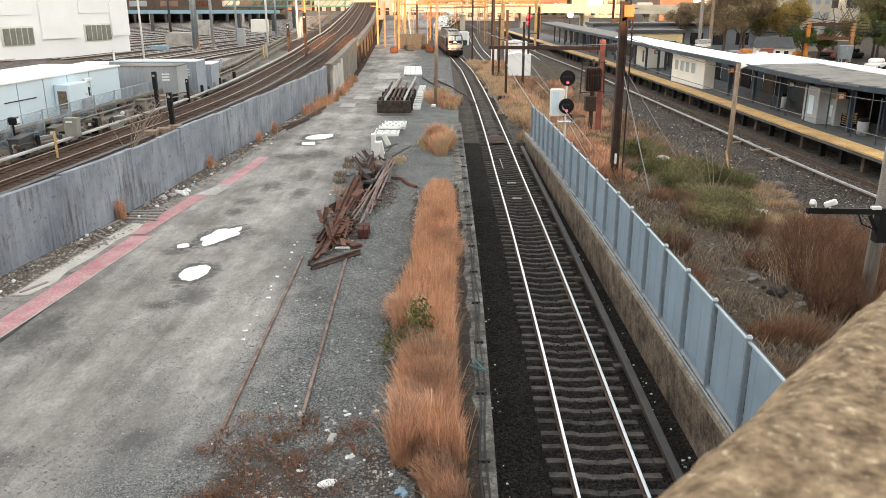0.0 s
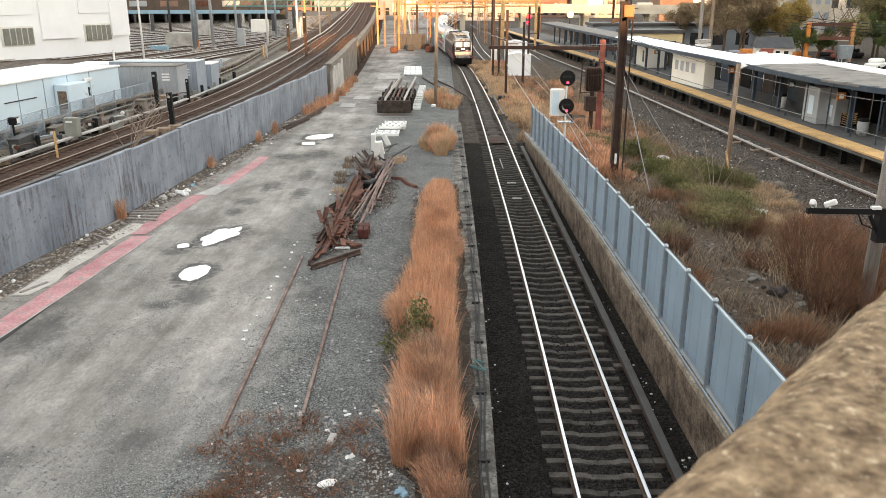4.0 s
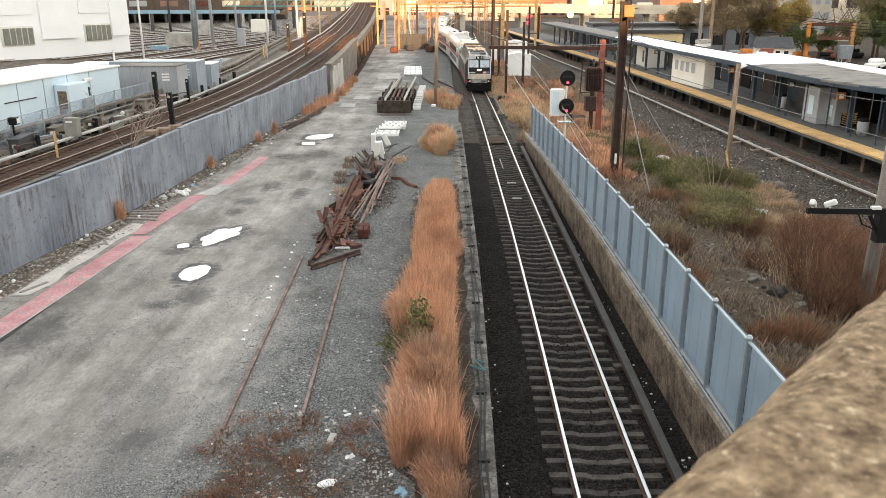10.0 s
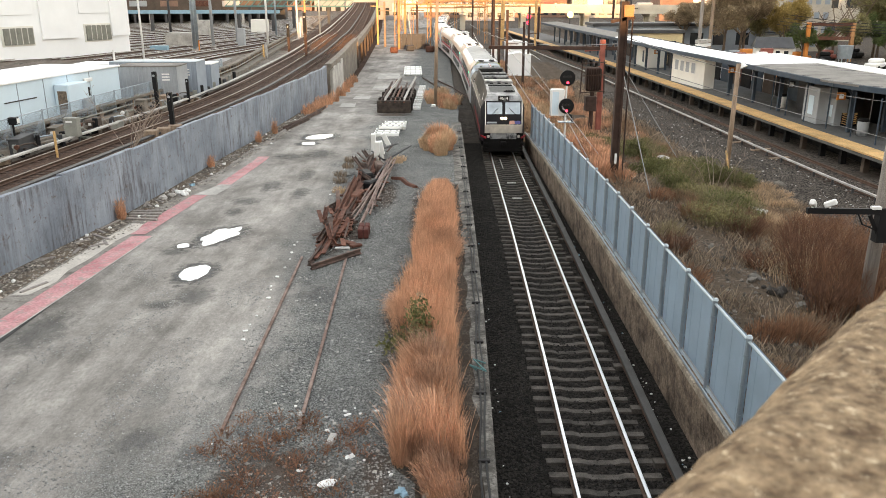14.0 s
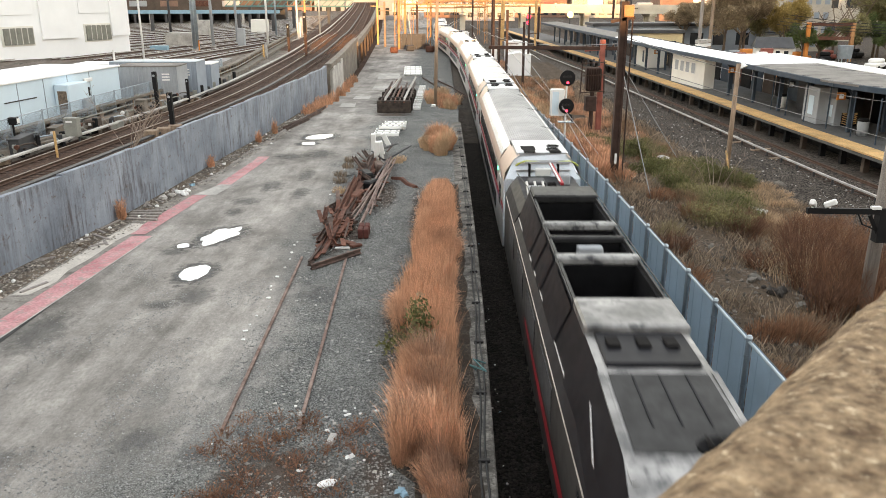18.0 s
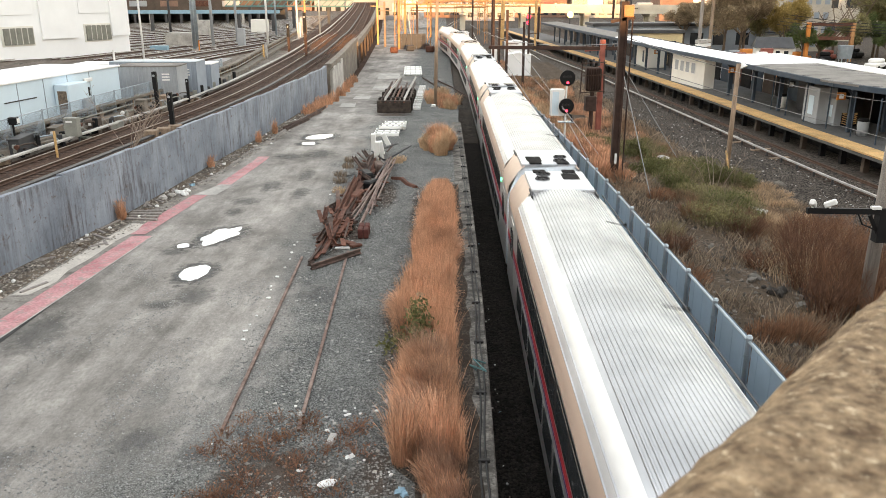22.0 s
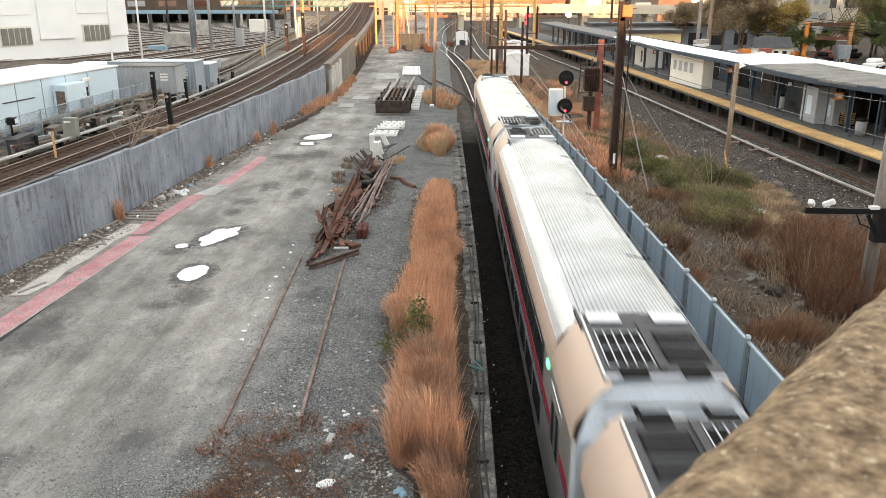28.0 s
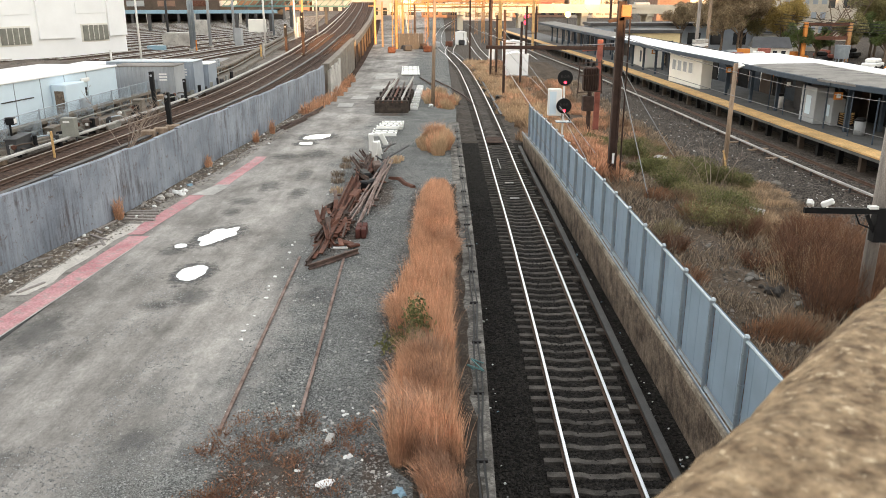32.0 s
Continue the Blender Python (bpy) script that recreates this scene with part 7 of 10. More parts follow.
# concrete ties, white and loose
def loose_tie(x, y, z, rot, tilt=0, L_=1.5, mat=None, w=0.24):
    b = B()
    bbox(b, -L_ / 2, L_ / 2, -w / 2, w / 2, 0, 0.2, 0.02)
    o = obj("concrete_tie", b, mat or white_mat)
    o.matrix_world = pose(x, y, z, 0, tilt, rot)
    tagged(o, "pale concrete railway tie lying loose", "concrete tie", "loose ties")
    for s in (-0.45, -0.15, 0.15, 0.45):
        b2 = B()
        box(b2, s * L_ * 0.9 - 0.06, s * L_ * 0.9 + 0.06, -w * 0.22, w * 0.22, 0.2, 0.206)
        part("rail_seat", b2, dgrey_mat, o)


for i in range(5):
    loose_tie(-3.25 + (0.1 if i > 2 else -0.2), 48.0 + i * 0.82, 0.0, 3 + i, 0, 1.5, None, 0.46)
for i in range(3):
    loose_tie(-3.3 + i * 0.12, 49.4 + i * 0.85, 0.21, 2 - i, 0, 1.4, None, 0.46)
for x, y, h, lx in ((-3.75, 42.6, 1.1, 0.0), (-3.4, 39.5, 1.25, 6), (-3.0, 39.9, 1.2, -10), (-3.1, 44.9, 0.8, -25)):
    b = B()
    bbox(b, -0.13, 0.13, -0.1, 0.1, 0, h, 0.02)
    o = obj("concrete_post", b, white_mat)
    o.matrix_world = pose(x, y, 0, 12, lx, 0)
    tagged(o, "short white concrete post standing askew", "post", "white posts")

# stacked track panels
ZS = -0.35
for i in range(7):
    b = B()
    x = -4.55 + i * 0.34
    sweep(b, [(x, 58.4, ZS + 1.17), (x, 66 + hp.uniform(0, 9), ZS + 1.17)], RAIL_PROF)
    tagged(obj("stacked_rail", b, rust_mat if i % 2 else darkrust_mat), "rusty rail on top of a stacked track panel", "rail", "panel stack")
for i in range(12):
    slab("timber_tie", -3.6 - i * 0.02 + 0.1 * math.sin(i * 2.1), 58.6 + i * 1.5, 2.5, 0.36, 0.9 + 0.12 * math.sin(i * 1.7), 2.0 * math.sin(i * 2.9), creosote_mat, "dark timber tie in a track panel stack", "timber", "panel stack", 0, 0)
for x in (-4.25, -2.85):
    b = B()
    sweep(b, [(x, 58.2, ZS + 1.36), (x + 0.12, 66.0, ZS + 1.36), (x + 0.3, 76, ZS + 1.25)], RAIL_PROF)
    tagged(obj("stacked_rail", b, paleconc_mat), "pale worn rail lying along the stack", "rail", "panel stack")
for i in range(13):
    loose_tie(-2.1 - i * 0.02, 61.0 + i * 2.6, ground_z(-2, 61 + i * 2.6), 2, 0, 0.75, None, 0.5)
for i in range(4):
    loose_tie(-4.0 - i * 0.12, 107.5 + i * 3.3, ground_z(-3.3, 108 + i * 3) + 0.1, 0, 0, 2.4, None, 2.2)
for i in range(8):
    slab("scrap_plate", -5.0 + hp.uniform(-0.3, 0.4), 72 + i * 1.5, 0.5, 1.2, 0.5, hp.uniform(-20, 20), (rust_mat, orange_mat, white_mat)[i % 3], "jumbled rusty and orange scrap", "scrap steel", "panel stack")
# spur rails leading into the track
for off in (0, 1.5):
    b = B()
    sweep(b, [(-2.7 + off, 104 - off, yard_z(103) + 0.16), (-0.6 + off, 92, yard_z(92) + 0.16), (1.0 + off, 84, -1.9), (1.9 + off * 0.9, 78, -1.95)], RAIL_PROF)
    tagged(obj("spur_rail", b, darkrust_mat), "dark rail of a disused spur", "rail", "spur rails")
# sunk pipe
b = B()
tube(b, [(-2.4, 36.2, 0.0), (-1.9, 36.0, 0.02), (-1.6, 35.0, 0.02), (-1.2, 34.4, 0.0)], 0.12, 6)
tagged(obj("pipe", b, rust_mat), "rusty pipe half sunk in the gravel", "pipe")
# debris along the grey wall
strip("soil_strip", [(wall_x(y) - 0.05, y) for y in np.linspace(8, 62, 40)], [(max(wall_x(y) + 0.55, min(PX(min(y, 40.4)) - 1.55, wall_x(y) + 1.5)) + 0.12 * noise.noise(Vector((y, 0, 0))), y) for y in np.linspace(8, 62, 40)], 0.006, earth_mat, "brown soil and rubble strip along the grey wall", "soil")
for i in range(130):
    y = sr.uniform(19, 60)
    x = wall_x(y) + abs(sr.gauss(0.25, 0.45)) + 0.1
    if sr.random() < 0.75:
        stone(x, y, sr.uniform(0.03, 0.11), (paleconc_mat, rock_mat, white_mat, brownwall_mat)[i % 4], "rubble", "broken rubble along the grey wall", seed=i, group="wall rubble")
    else:
        slab("plank", x, y, 0.1, sr.uniform(0.4, 1.3), 0.05, sr.uniform(-60, 60), greywood_mat, "weathered plank among rubble", "plank", "planks")
for i in range(4):
    slab("timber_baulk", -11.5 - i * 0.07, 29.1 + i * 0.4, 1.25 - 0.1 * (i % 2), 0.16, 0.08, 4 * i - 8, greywood_mat, "weathered grey timber baulk by the wall", "timber", "timber baulks")
for x, y, s, m_ in ((-11.35, 33.3, 0.2, white_mat), (-11.05, 33.0, 0.16, white_mat), (-11.55, 32.8, 0.18, paleconc_mat), (-11.2, 33.7, 0.13, white_mat), (-11.3, 34.8, 0.12, bluepipe_mat), (-11.8, 32.4, 0.17, paleconc_mat)):
    b = B()
    blob(b, (0, 0, 0), s, x + y, (1, 0.8, 0.6), 0.8, 2)
    o = obj("rubbish_bag", b, m_)
    o.matrix_world = pose(x, y, s * 0.35)
    tagged(o, "crumpled pale rubbish bag by the wall", "rubbish bag", "rubbish")
for (xa, ya), (xb, yb) in (((-10.2, 50.5), (-8.9, 58.0)), ((-9.9, 50.0), (-9.2, 54.5)), ((-9.8, 51.0), (-8.9, 60.5))):
    b = B()
    sweep(b, [(xa, ya, 0.17), (xb, yb, 0.17)], RAIL_PROF)
    tagged(obj("loose_rail", b, darkrust_mat), "rusty rail lying by the wall", "rail", "wall rails")
# wooden pole in the yard
b = B()
cyl(b, (0, 0, -0.5), (0.2, 0.3, 9.2), 0.16, 0.12, 10)
wp = tagged(obj("wood_pole", b, wood_mat, smooth=True), "tall bare wooden pole in the yard", "pole")
wp.matrix_world = pose(-0.63, 63.8, -0.4)
stone(-0.75, 63.0, 0.3, white_mat, "stone", "white stone at the pole's foot", seed=9)
# cable and conduit along the curb
for k, off in enumerate((-0.12, -0.22)):
    b = B()
    pts = [(ex(y) + off + 0.03 * math.sin(y * 1.3 + k), y, 0.085) for y in np.arange(9, 52, 0.8)]
    tube(b, pts, 0.022, 5)
    tagged(obj("cable", b, black_cable_mat), "black cable lying along the concrete edge", "cable", "curb cables")
for i in range(16):
    y = 10 + i * 2.6
    slab("bracket", ex(y) - 0.17, y, 0.22, 0.08, 0.12, 0, blackgear_mat, "black cable bracket on the concrete edge", "bracket", "cable brackets")
b = B()
tube(b, [(0.75, 16.3, 0.08), (0.6, 16.0, 0.35), (0.95, 15.8, 0.3), (0.7, 16.5, 0.25), (0.98, 16.6, 0.1)], 0.02, 5)
tagged(obj("bent_wire", b, teal_mat), "tangled green wire on the concrete edge", "wire")
# litter in the cut
for i in range(120):
    y = 14 + 28 * sr.random() ** 1.5
    stone(sr.uniform(5.45, 5.85) if i % 5 else sr.uniform(1.3, 1.6), y, sr.uniform(0.015, 0.045), (white_mat, paleconc_mat, white_mat, bluepipe_mat)[i % 4], "litter", "small pale litter in the track cut", seed=i, group="cut litter", z=-2.26)
for x, y in ((3.95, 41.0), (3.95, 44.6)):
    slab("tie_marker", x, y, 0.5, 0.24, 0.03, 0, paleconc_mat, "pale plate between the rails", "plate", z=0.1)
slab("tie_marker", 3.75, 50.0, 0.06, 3.0, 0.05, 0, paleconc_mat, "pale bar between the rails", "plate", z=0.1)
# planked crossing at the head of the cut
for i in range(6):
    slab("crossing_board", 3.98, 57.4 + i * 0.42, 1.2, 0.34, 0.05, 0, dark_tie_mat, "worn board of the track crossing", "board", "crossing", z=0.14)
# ---- things on and by the platform
def thing(name, x, y, z, label, cat, group="", rot=0):
    return empty(name, pose(x, y, z, 0, 0, rot), label, cat, group)


# enclosed waiting room
w = thing("waiting_room", 25.9, 80.0, -0.8, "cream panelled platform waiting room with four windows", "shelter", rot=6)
b = B()
box(b, 0, 1.1, 0, 8.4, 0, 2.85)
part("wall", b, cream_mat, w)
for k in range(4):
    b = B()
    bbox(b, -0.03, 0.03, 2.2 + k * 1.45, 3.25 + k * 1.45, 1.25, 2.4, 0.01)
    fr = part("window_frame", b, white_mat, w)
    b = B()
    box(b, -0.045, -0.03, 2.3 + k * 1.45, 3.15 + k * 1.45, 1.32, 2.33)
    part("pane", b, grey_mat, fr)
b = B()
bbox(b, -0.05, 1.15, -0.05, 8.45, 2.85, 3.0, 0.02)
part("cornice", b, cream_mat, w)
# grey rooms and cabinets under the near end of the canopy
for x, y, wd, d, h, m_, lb in ((27.1, 57.6, 1.3, 2.4, 2.6, grey_mat, "grey boarded kiosk wrapped in plastic sheet"), (28.0, 56.8, 0.9, 1.4, 1.9, grey_mat, "pale grey metal cabinet on the platform"), (29.2, 60, 2.6, 6.0, 2.9, dgrey_mat, "dark grey platform room under the canopy"), (29.0, 95, 2.6, 9, 2.9, dgrey_mat, "dark grey platform room under the canopy"),
                               (26.2, 104, 2.2, 6, 2.7, cream_mat, "cream platform room under the canopy"), (28.6, 118, 2.5, 10, 2.8, dgrey_mat, "dark grey platform room under the canopy")):
    o = thing("platform_room" if d > 3 else "platform_cabinet", x, y, -0.8, lb, "cabinet" if d < 3 else "room", "platform rooms")
    b = B()
    bbox(b, 0, wd, 0, d, 0, h, 0.03)
    part("wall", b, m_, o)
    b = B()
    box(b, -0.02, 0.0, d * 0.3, d * 0.3 + 0.8, 0.6, h * 0.75)
    part("door", b, paleblue_mat if m_ is grey_mat else bluegrey_mat, o)
o = thing("chevron_barrier", 28.15, 56.0, -0.8, "yellow and black chevron barrier panel", "barrier")
b = B()
box(b, 0, 1.1, 0, 0.08, 0.1, 1.05)
part("board", b, black_mat, o)
for i in range(6):
    for s in (-1, 1):
        b = B()
        xm = 0.55 + s * 0.27
        zc = 0.2 + i * 0.155
        beam(b, (xm - s * 0.25, -0.012, zc - 0.02), (xm + s * 0.25, -0.012, zc + 0.14 if zc < 0.85 else zc + 0.05), 0.02, 0.065)
        part("chevron", b, yellow_mat, o)
for i, (x, y) in enumerate(((28.3, 66.5), (28.1, 52.9))):
    o = thing("waste_bin", x, y, -0.8, "grey platform waste bin with black lid", "bin", "bins")
    b = B()
    cyl(b, (0, 0, 0), (0, 0, 0.95), 0.33, 0.36, 16)
    part("drum", b, grey_mat if i else white_mat, o, smooth=True)
    b = B()
    cyl(b, (0, 0, 0.95), (0, 0, 1.15), 0.38, 0.28, 16)
    part("lid", b, black_mat, o, smooth=True)
# signs hanging under the canopy
for i, y in enumerate((54.5, 62, 74, 86, 98, 110)):
    x = float(np.interp(y, [50, 70, 110], [27.3, 26.6, 25.4]))
    o = thing("platform_sign", x, y, 1.35, "small orange-framed platform sign", "sign", "platform signs")
    b = B()
    bbox(b, -0.3, 0.3, -0.04, 0.04, 0, 0.5, 0.01)
    part("board", b, orange_mat if i % 2 == 0 else dgrey_mat, o)
    b = B()
    box(b, -0.15, 0.15, -0.05, -0.04, 0.1, 0.4)
    part("symbol", b, white_mat, o)
    b = B()
    cyl(b, (0, 0, 0.5), (0, 0, 1.2), 0.02, 0.02, 6)
    part("hanger", b, dgrey_mat, o)
# railing at the platform's back, panels coloured dark for the canopy's shade
o = thing("platform_railing", 0, 0, 0, "back fence of the platform, coloured dark for the canopy's shade", "railing")
for i in range(46):
    y = 40 + i * 2.7
    x = float(np.interp(y, [p[1] for p in PE], [p[0] for p in PE])) + 7.0
    b = B()
    box(b, x, x + 0.08, y, y + 2.68, -0.8, 2.4)
    part("panel", b, (black_mat, darkbrown_mat, bluegrey_mat)[i % 3], o)
for i in range(7):
    y = 46 + i * 3.2
    o = thing("platform_post", 26.9 + 0.2 * math.sin(i), y, -0.8, "thin grey platform lamp post", "post", "platform posts")
    b = B()
    cyl(b, (0, 0, 0), (0, 0, 2.9), 0.05, 0.05, 8)
    part("tube", b, bluegrey_mat, o)
# ---- signal with two round heads
s_ = thing("railway_signal", 8.15, 52.9, -1.2, "railway signal with two black discs, red aspects lit", "signal")
b = B()
cyl(b, (0, 0, 0), (0, 0, 4.4), 0.07, 0.06, 10)
part("mast", b, white_mat, s_)
for z in (2.38, 4.2):
    b = B()
    cyl(b, (0, -0.22, z), (0, -0.28, z), 0.5, 0.5, 32)
    dsc = part("disc", b, black_mat, s_, "round black signal backboard")
    b = B()
    cyl(b, (0, -0.45, z - 0.28), (0, -0.28, z - 0.28), 0.1, 0.1, 14)
    part("hood", b, black_mat, dsc)
    b = B()
    cyl(b, (0, -0.295, z - 0.28), (0, -0.29, z - 0.28), 0.085, 0.085, 14)
    o = part("lens", b, red_glow, dsc, "lit red lens")
    o.location.y = -0.165
    b = B()
    for k in range(3):
        cyl(b, (-0.2 + k * 0.2, -0.34, z + 0.08), (-0.2 + k * 0.2, -0.28, z + 0.08), 0.085, 0.085, 12)
    part("dark_lens", b, blackgear_mat, dsc)
    b = B()
    bbox(b, -0.3, 0.3, -0.2, 0.15, z - 0.3, z + 0.3, 0.04)
    part("lamp_case", b, blackgear_mat, s_)
b = B()
bbox(b, -1.0, -0.12, -0.1, 0.5, 1.7, 3.45, 0.03)
cab = part("cabinet", b, white_mat, s_, "white equipment cabinet")
b = B()
box(b, -0.92, -0.5, -0.11, -0.1, 1.8, 3.3)
part("door", b, paleblue_mat, cab)
b = B()
bbox(b, -0.45, 0.55, -0.25, 0.45, 1.25, 1.32, 0.01)
part("stand", b, galv_mat, s_)
b = B()
tube(b, [(0.1, 0.1, 1.9), (0.4, 0.0, 1.7), (0.5, 0.0, 1.2)], 0.06, 6)
part("cable", b, black_mat, s_)

# ---- poles on the weedy bank
p_ = thing("steel_column", 8.45, 38.46, -0.7, "tall brown steel catenary column, its head coloured orange as if sunlit", "column")
b = B()
for sx in (-0.15, 0.15):
    box(b, sx - 0.035, sx + 0.035, -0.16, 0.16, 0, 8.6)
part("flange", b, rustpole_mat, p_)
b = B()
box(b, -0.13, 0.13, -0.06, 0.06, 0, 8.6)
part("web", b, rustpole_mat, p_)
b = B()
cyl(b, (0.42, 0, 0.0), (0.42, 0, 8.0), 0.04, 0.04, 6)
part("conduit", b, rustpole_mat, p_)
# the column's sunlit top, put into this box's colour
b = B()
bbox(b, -0.05, 0.42, -0.2, 0.2, 7.9, 8.45, 0.04)
part("head_box", b, sunlit_rust_mat, p_)
b = B()
beam(b, (-0.6, 0, 7.7), (0.5, 0, 7.9), 0.12, 0.14)
part("arm", b, rustpole_mat, p_)
b = B()
box(b, -0.2, 0.24, -0.22, -0.19, 1.0, 1.5)
part("plate", b, white_mat, p_).scale = (0.25, 1, 1)
r_ = thing("red_pole", 11.9, 60.8, -1.7, "red-painted steel pole with cross arms", "pole")
b = B()
bbox(b, -0.2, 0.2, -0.2, 0.2, 0, 6.7, 0.03)
part("mast", b, redpole_mat, r_)
b = B()
beam(b, (-1.3, 0, 5.9), (0.9, 0, 6.1), 0.15, 0.15)
part("arm", b, redpole_mat, r_)
for k in range(5):
    b = B()
    cyl(b, (-1.2 + k * 0.5, 0, 6.0), (-1.2 + k * 0.5, 0, 6.35), 0.09, 0.06, 8)
    part("insulator", b, rustpole_mat, r_)
# long beam across the track
b = B()
beam(b, (-8.5, 0, 6.15), (1.6, 0, 6.05), 0.2, 0.26)
part("cross_beam", b, rustpole_mat, r_, "long brown beam over the track")
t_ = thing("transformer", 11.1, 59.6, -1.7, "brown weathered transformer case on a post", "transformer")
b = B()
bbox(b, -0.55, 0.5, -0.4, 0.4, 3.1, 4.8, 0.08)
part("case", b, rustpole_mat, t_)
for k in range(7):
    b = B()
    box(b, -0.6 + k * 0.18, -0.56 + k * 0.18, -0.58, -0.38, 3.2, 4.7)
    part("fin", b, rustpole_mat, t_)
for sx in (-0.95, 0.8):
    b = B()
    beam(b, (sx, -0.3, 2.9), (sx * 0.9, -0.2, 5.3), 0.08, 0.08)
    part("frame_bar", b, rustpole_mat, t_)
for zz in (3.0, 4.2, 5.1):
    b = B()
    beam(b, (-1.0, -0.45, zz), (0.85, -0.4, zz + 0.1), 0.07, 0.07)
    part("frame_bar", b, darkrust_mat, t_)
b = B()
cyl(b, (0, 0, 0), (0, 0, 3.1), 0.16, 0.16, 10)
part("post", b, rustpole_mat, t_)
b = B()
bbox(b, -0.5, 0.3, -0.4, 0.4, 1.6, 2.7, 0.05)
part("lower_case", b, rustpole_mat, t_)
for k in range(3):
    b = B()
    cyl(b, (-0.4 + k * 0.4, 0, 4.9), (-0.4 + k * 0.4, 0, 5.4), 0.1, 0.05, 8)
    part("bushing", b, dgrey_mat, t_)
# black poles beside the far track
for i, (x, y, h) in enumerate(((6.67, 85.2, 9), (6.42, 104, 12), (7.2, 104.6, 8), (9.4, 95, 7.5), (11.4, 108.8, 9), (4.6, 128, 12))):
    o = thing("line_pole", x, y, -2.3, "slender dark brown overhead line pole", "pole", "line poles")
    b = B()
    bbox(b, -0.13, 0.13, -0.13, 0.13, 0, h, 0.02)
    part("mast", b, rustpole_mat, o)
    b = B()
    beam(b, (-0.1, 0, h * 0.62), (1.2, 0, h * 0.62), 0.08, 0.1)
    part("arm", b, rustpole_mat, o)
b = B()
o = thing("switch_machine", 6.2, 82.5, -2.25, "dark track switch gear beside the rail", "switch gear")
b = B()
bbox(b, -0.5, 0.6, -0.5, 0.6, 0, 0.5, 0.05)
part("case", b, blackgear_mat, o)
# sheds and white cabinets
for x, y, wd, d, h, nm in ((8.6, 108.4, 3.15, 2.6, 2.75, "white gabled equipment hut beside the track"), (10.2, 132, 3.6, 3, 3.0, "white equipment hut farther along the line"), (3.2, 176, 2.4, 2.4, 2.6, "small white equipment hut"), (7.6, 128, 0.9, 0.6, 2.4, "narrow white cabinet beside the track")):
    o = thing("equipment_hut", x, y, -2.25, nm, "hut", "equipment huts")
    b = B()
    bbox(b, 0, wd, 0, d, 0, h, 0.03)
    part("wall", b, whitewall_mat, o)
    b = B()
    v = [b.verts.new(c) for c in ((-0.12, -0.1, h), (wd + 0.12, -0.1, h), (wd / 2, -0.1, h + 0.35), (-0.12, d + 0.1, h), (wd + 0.12, d + 0.1, h), (wd / 2, d + 0.1, h + 0.35))]
    for f in ((0, 1, 2), (5, 4, 3), (0, 2, 5, 3), (2, 1, 4, 5), (1, 0, 3, 4)):
        b.faces.new([v[i] for i in f])
    part("roof", b, roofwhite_mat, o)
    if wd > 2:
        b = B()
        box(b, wd * 0.72, wd * 0.72 + 0.05, -0.02, 0, 0.1, h)
        part("seam", b, dgrey_mat, o)
# thin lamp pole, utility pole with cameras
o = thing("lamp_pole", 16.6, 45.5, -2.2, "thin weathered wooden pole with a white lamp", "pole")
b = B()
cyl(b, (0, 0, 0), (0.02, 0, 6.7), 0.15, 0.12, 10)
part("mast", b, wood_mat, o, smooth=True)
b = B()
cyl(b, (0.3, -0.1, 6.5), (0.2, 0, 6.75), 0.22, 0.06, 12)
part("lamp_shade", b, white_mat, o)
b = B()
beam(b, (-0.05, 0, 5.9), (0.2, 0, 5.9), 0.1, 0.1)
part("bracket", b, dgrey_mat, o)
o = thing("utility_pole", 12.46, 21.75, -0.9, "weathered grey utility pole with a camera arm", "pole")
b = B()
cyl(b, (0, 0, -0.2), (0.02, 0, 9.5), 0.2, 0.16, 12)
part("mast", b, greywood_mat, o, smooth=True)
arm_z = 3.35
b = B()
beam(b, (0.05, -0.45, arm_z), (-2.35, -0.5, arm_z + 0.05), 0.1, 0.16)
arm = part("arm", b, black_mat, o, "black camera arm")
b = B()
beam(b, (-0.1, -0.4, arm_z - 0.9), (-0.55, -0.45, arm_z - 0.1), 0.05, 0.1)
box(b, -0.28, 0.12, -0.5, -0.2, arm_z - 0.9, arm_z)
part("brace", b, black_mat, arm)
for k, (xx, rz) in enumerate(((-2.2, -35), (-1.72, 62))):
    t = B()
    bbox(t, -0.08, 0.08, -0.17, 0.17, -0.08, 0.08, 0.03)
    bmesh.ops.transform(t, matrix=pose(xx, -0.5, arm_z + 0.25, -28, 0, rz), verts=t.verts)
    part("camera_case", t, white_mat, arm, "white camera housing")
    b = B()
    cyl(b, (xx, -0.5, arm_z + 0.08), (xx, -0.5, arm_z + 0.2), 0.03, 0.03, 6)
    part("camera_foot", b, white_mat, arm)
b = B()
box(b, -0.55, -0.3, -0.56, -0.4, arm_z + 0.08, arm_z + 0.16)
part("junction_box", b, white_mat, arm)
b = B()
tube(b, [(-0.9, -0.5, arm_z - 0.05), (-0.75, -0.5, arm_z - 0.35), (-0.5, -0.45, arm_z - 0.45), (-0.2, -0.4, arm_z - 0.6)], 0.025, 6)
part("cable", b, black_mat, arm)
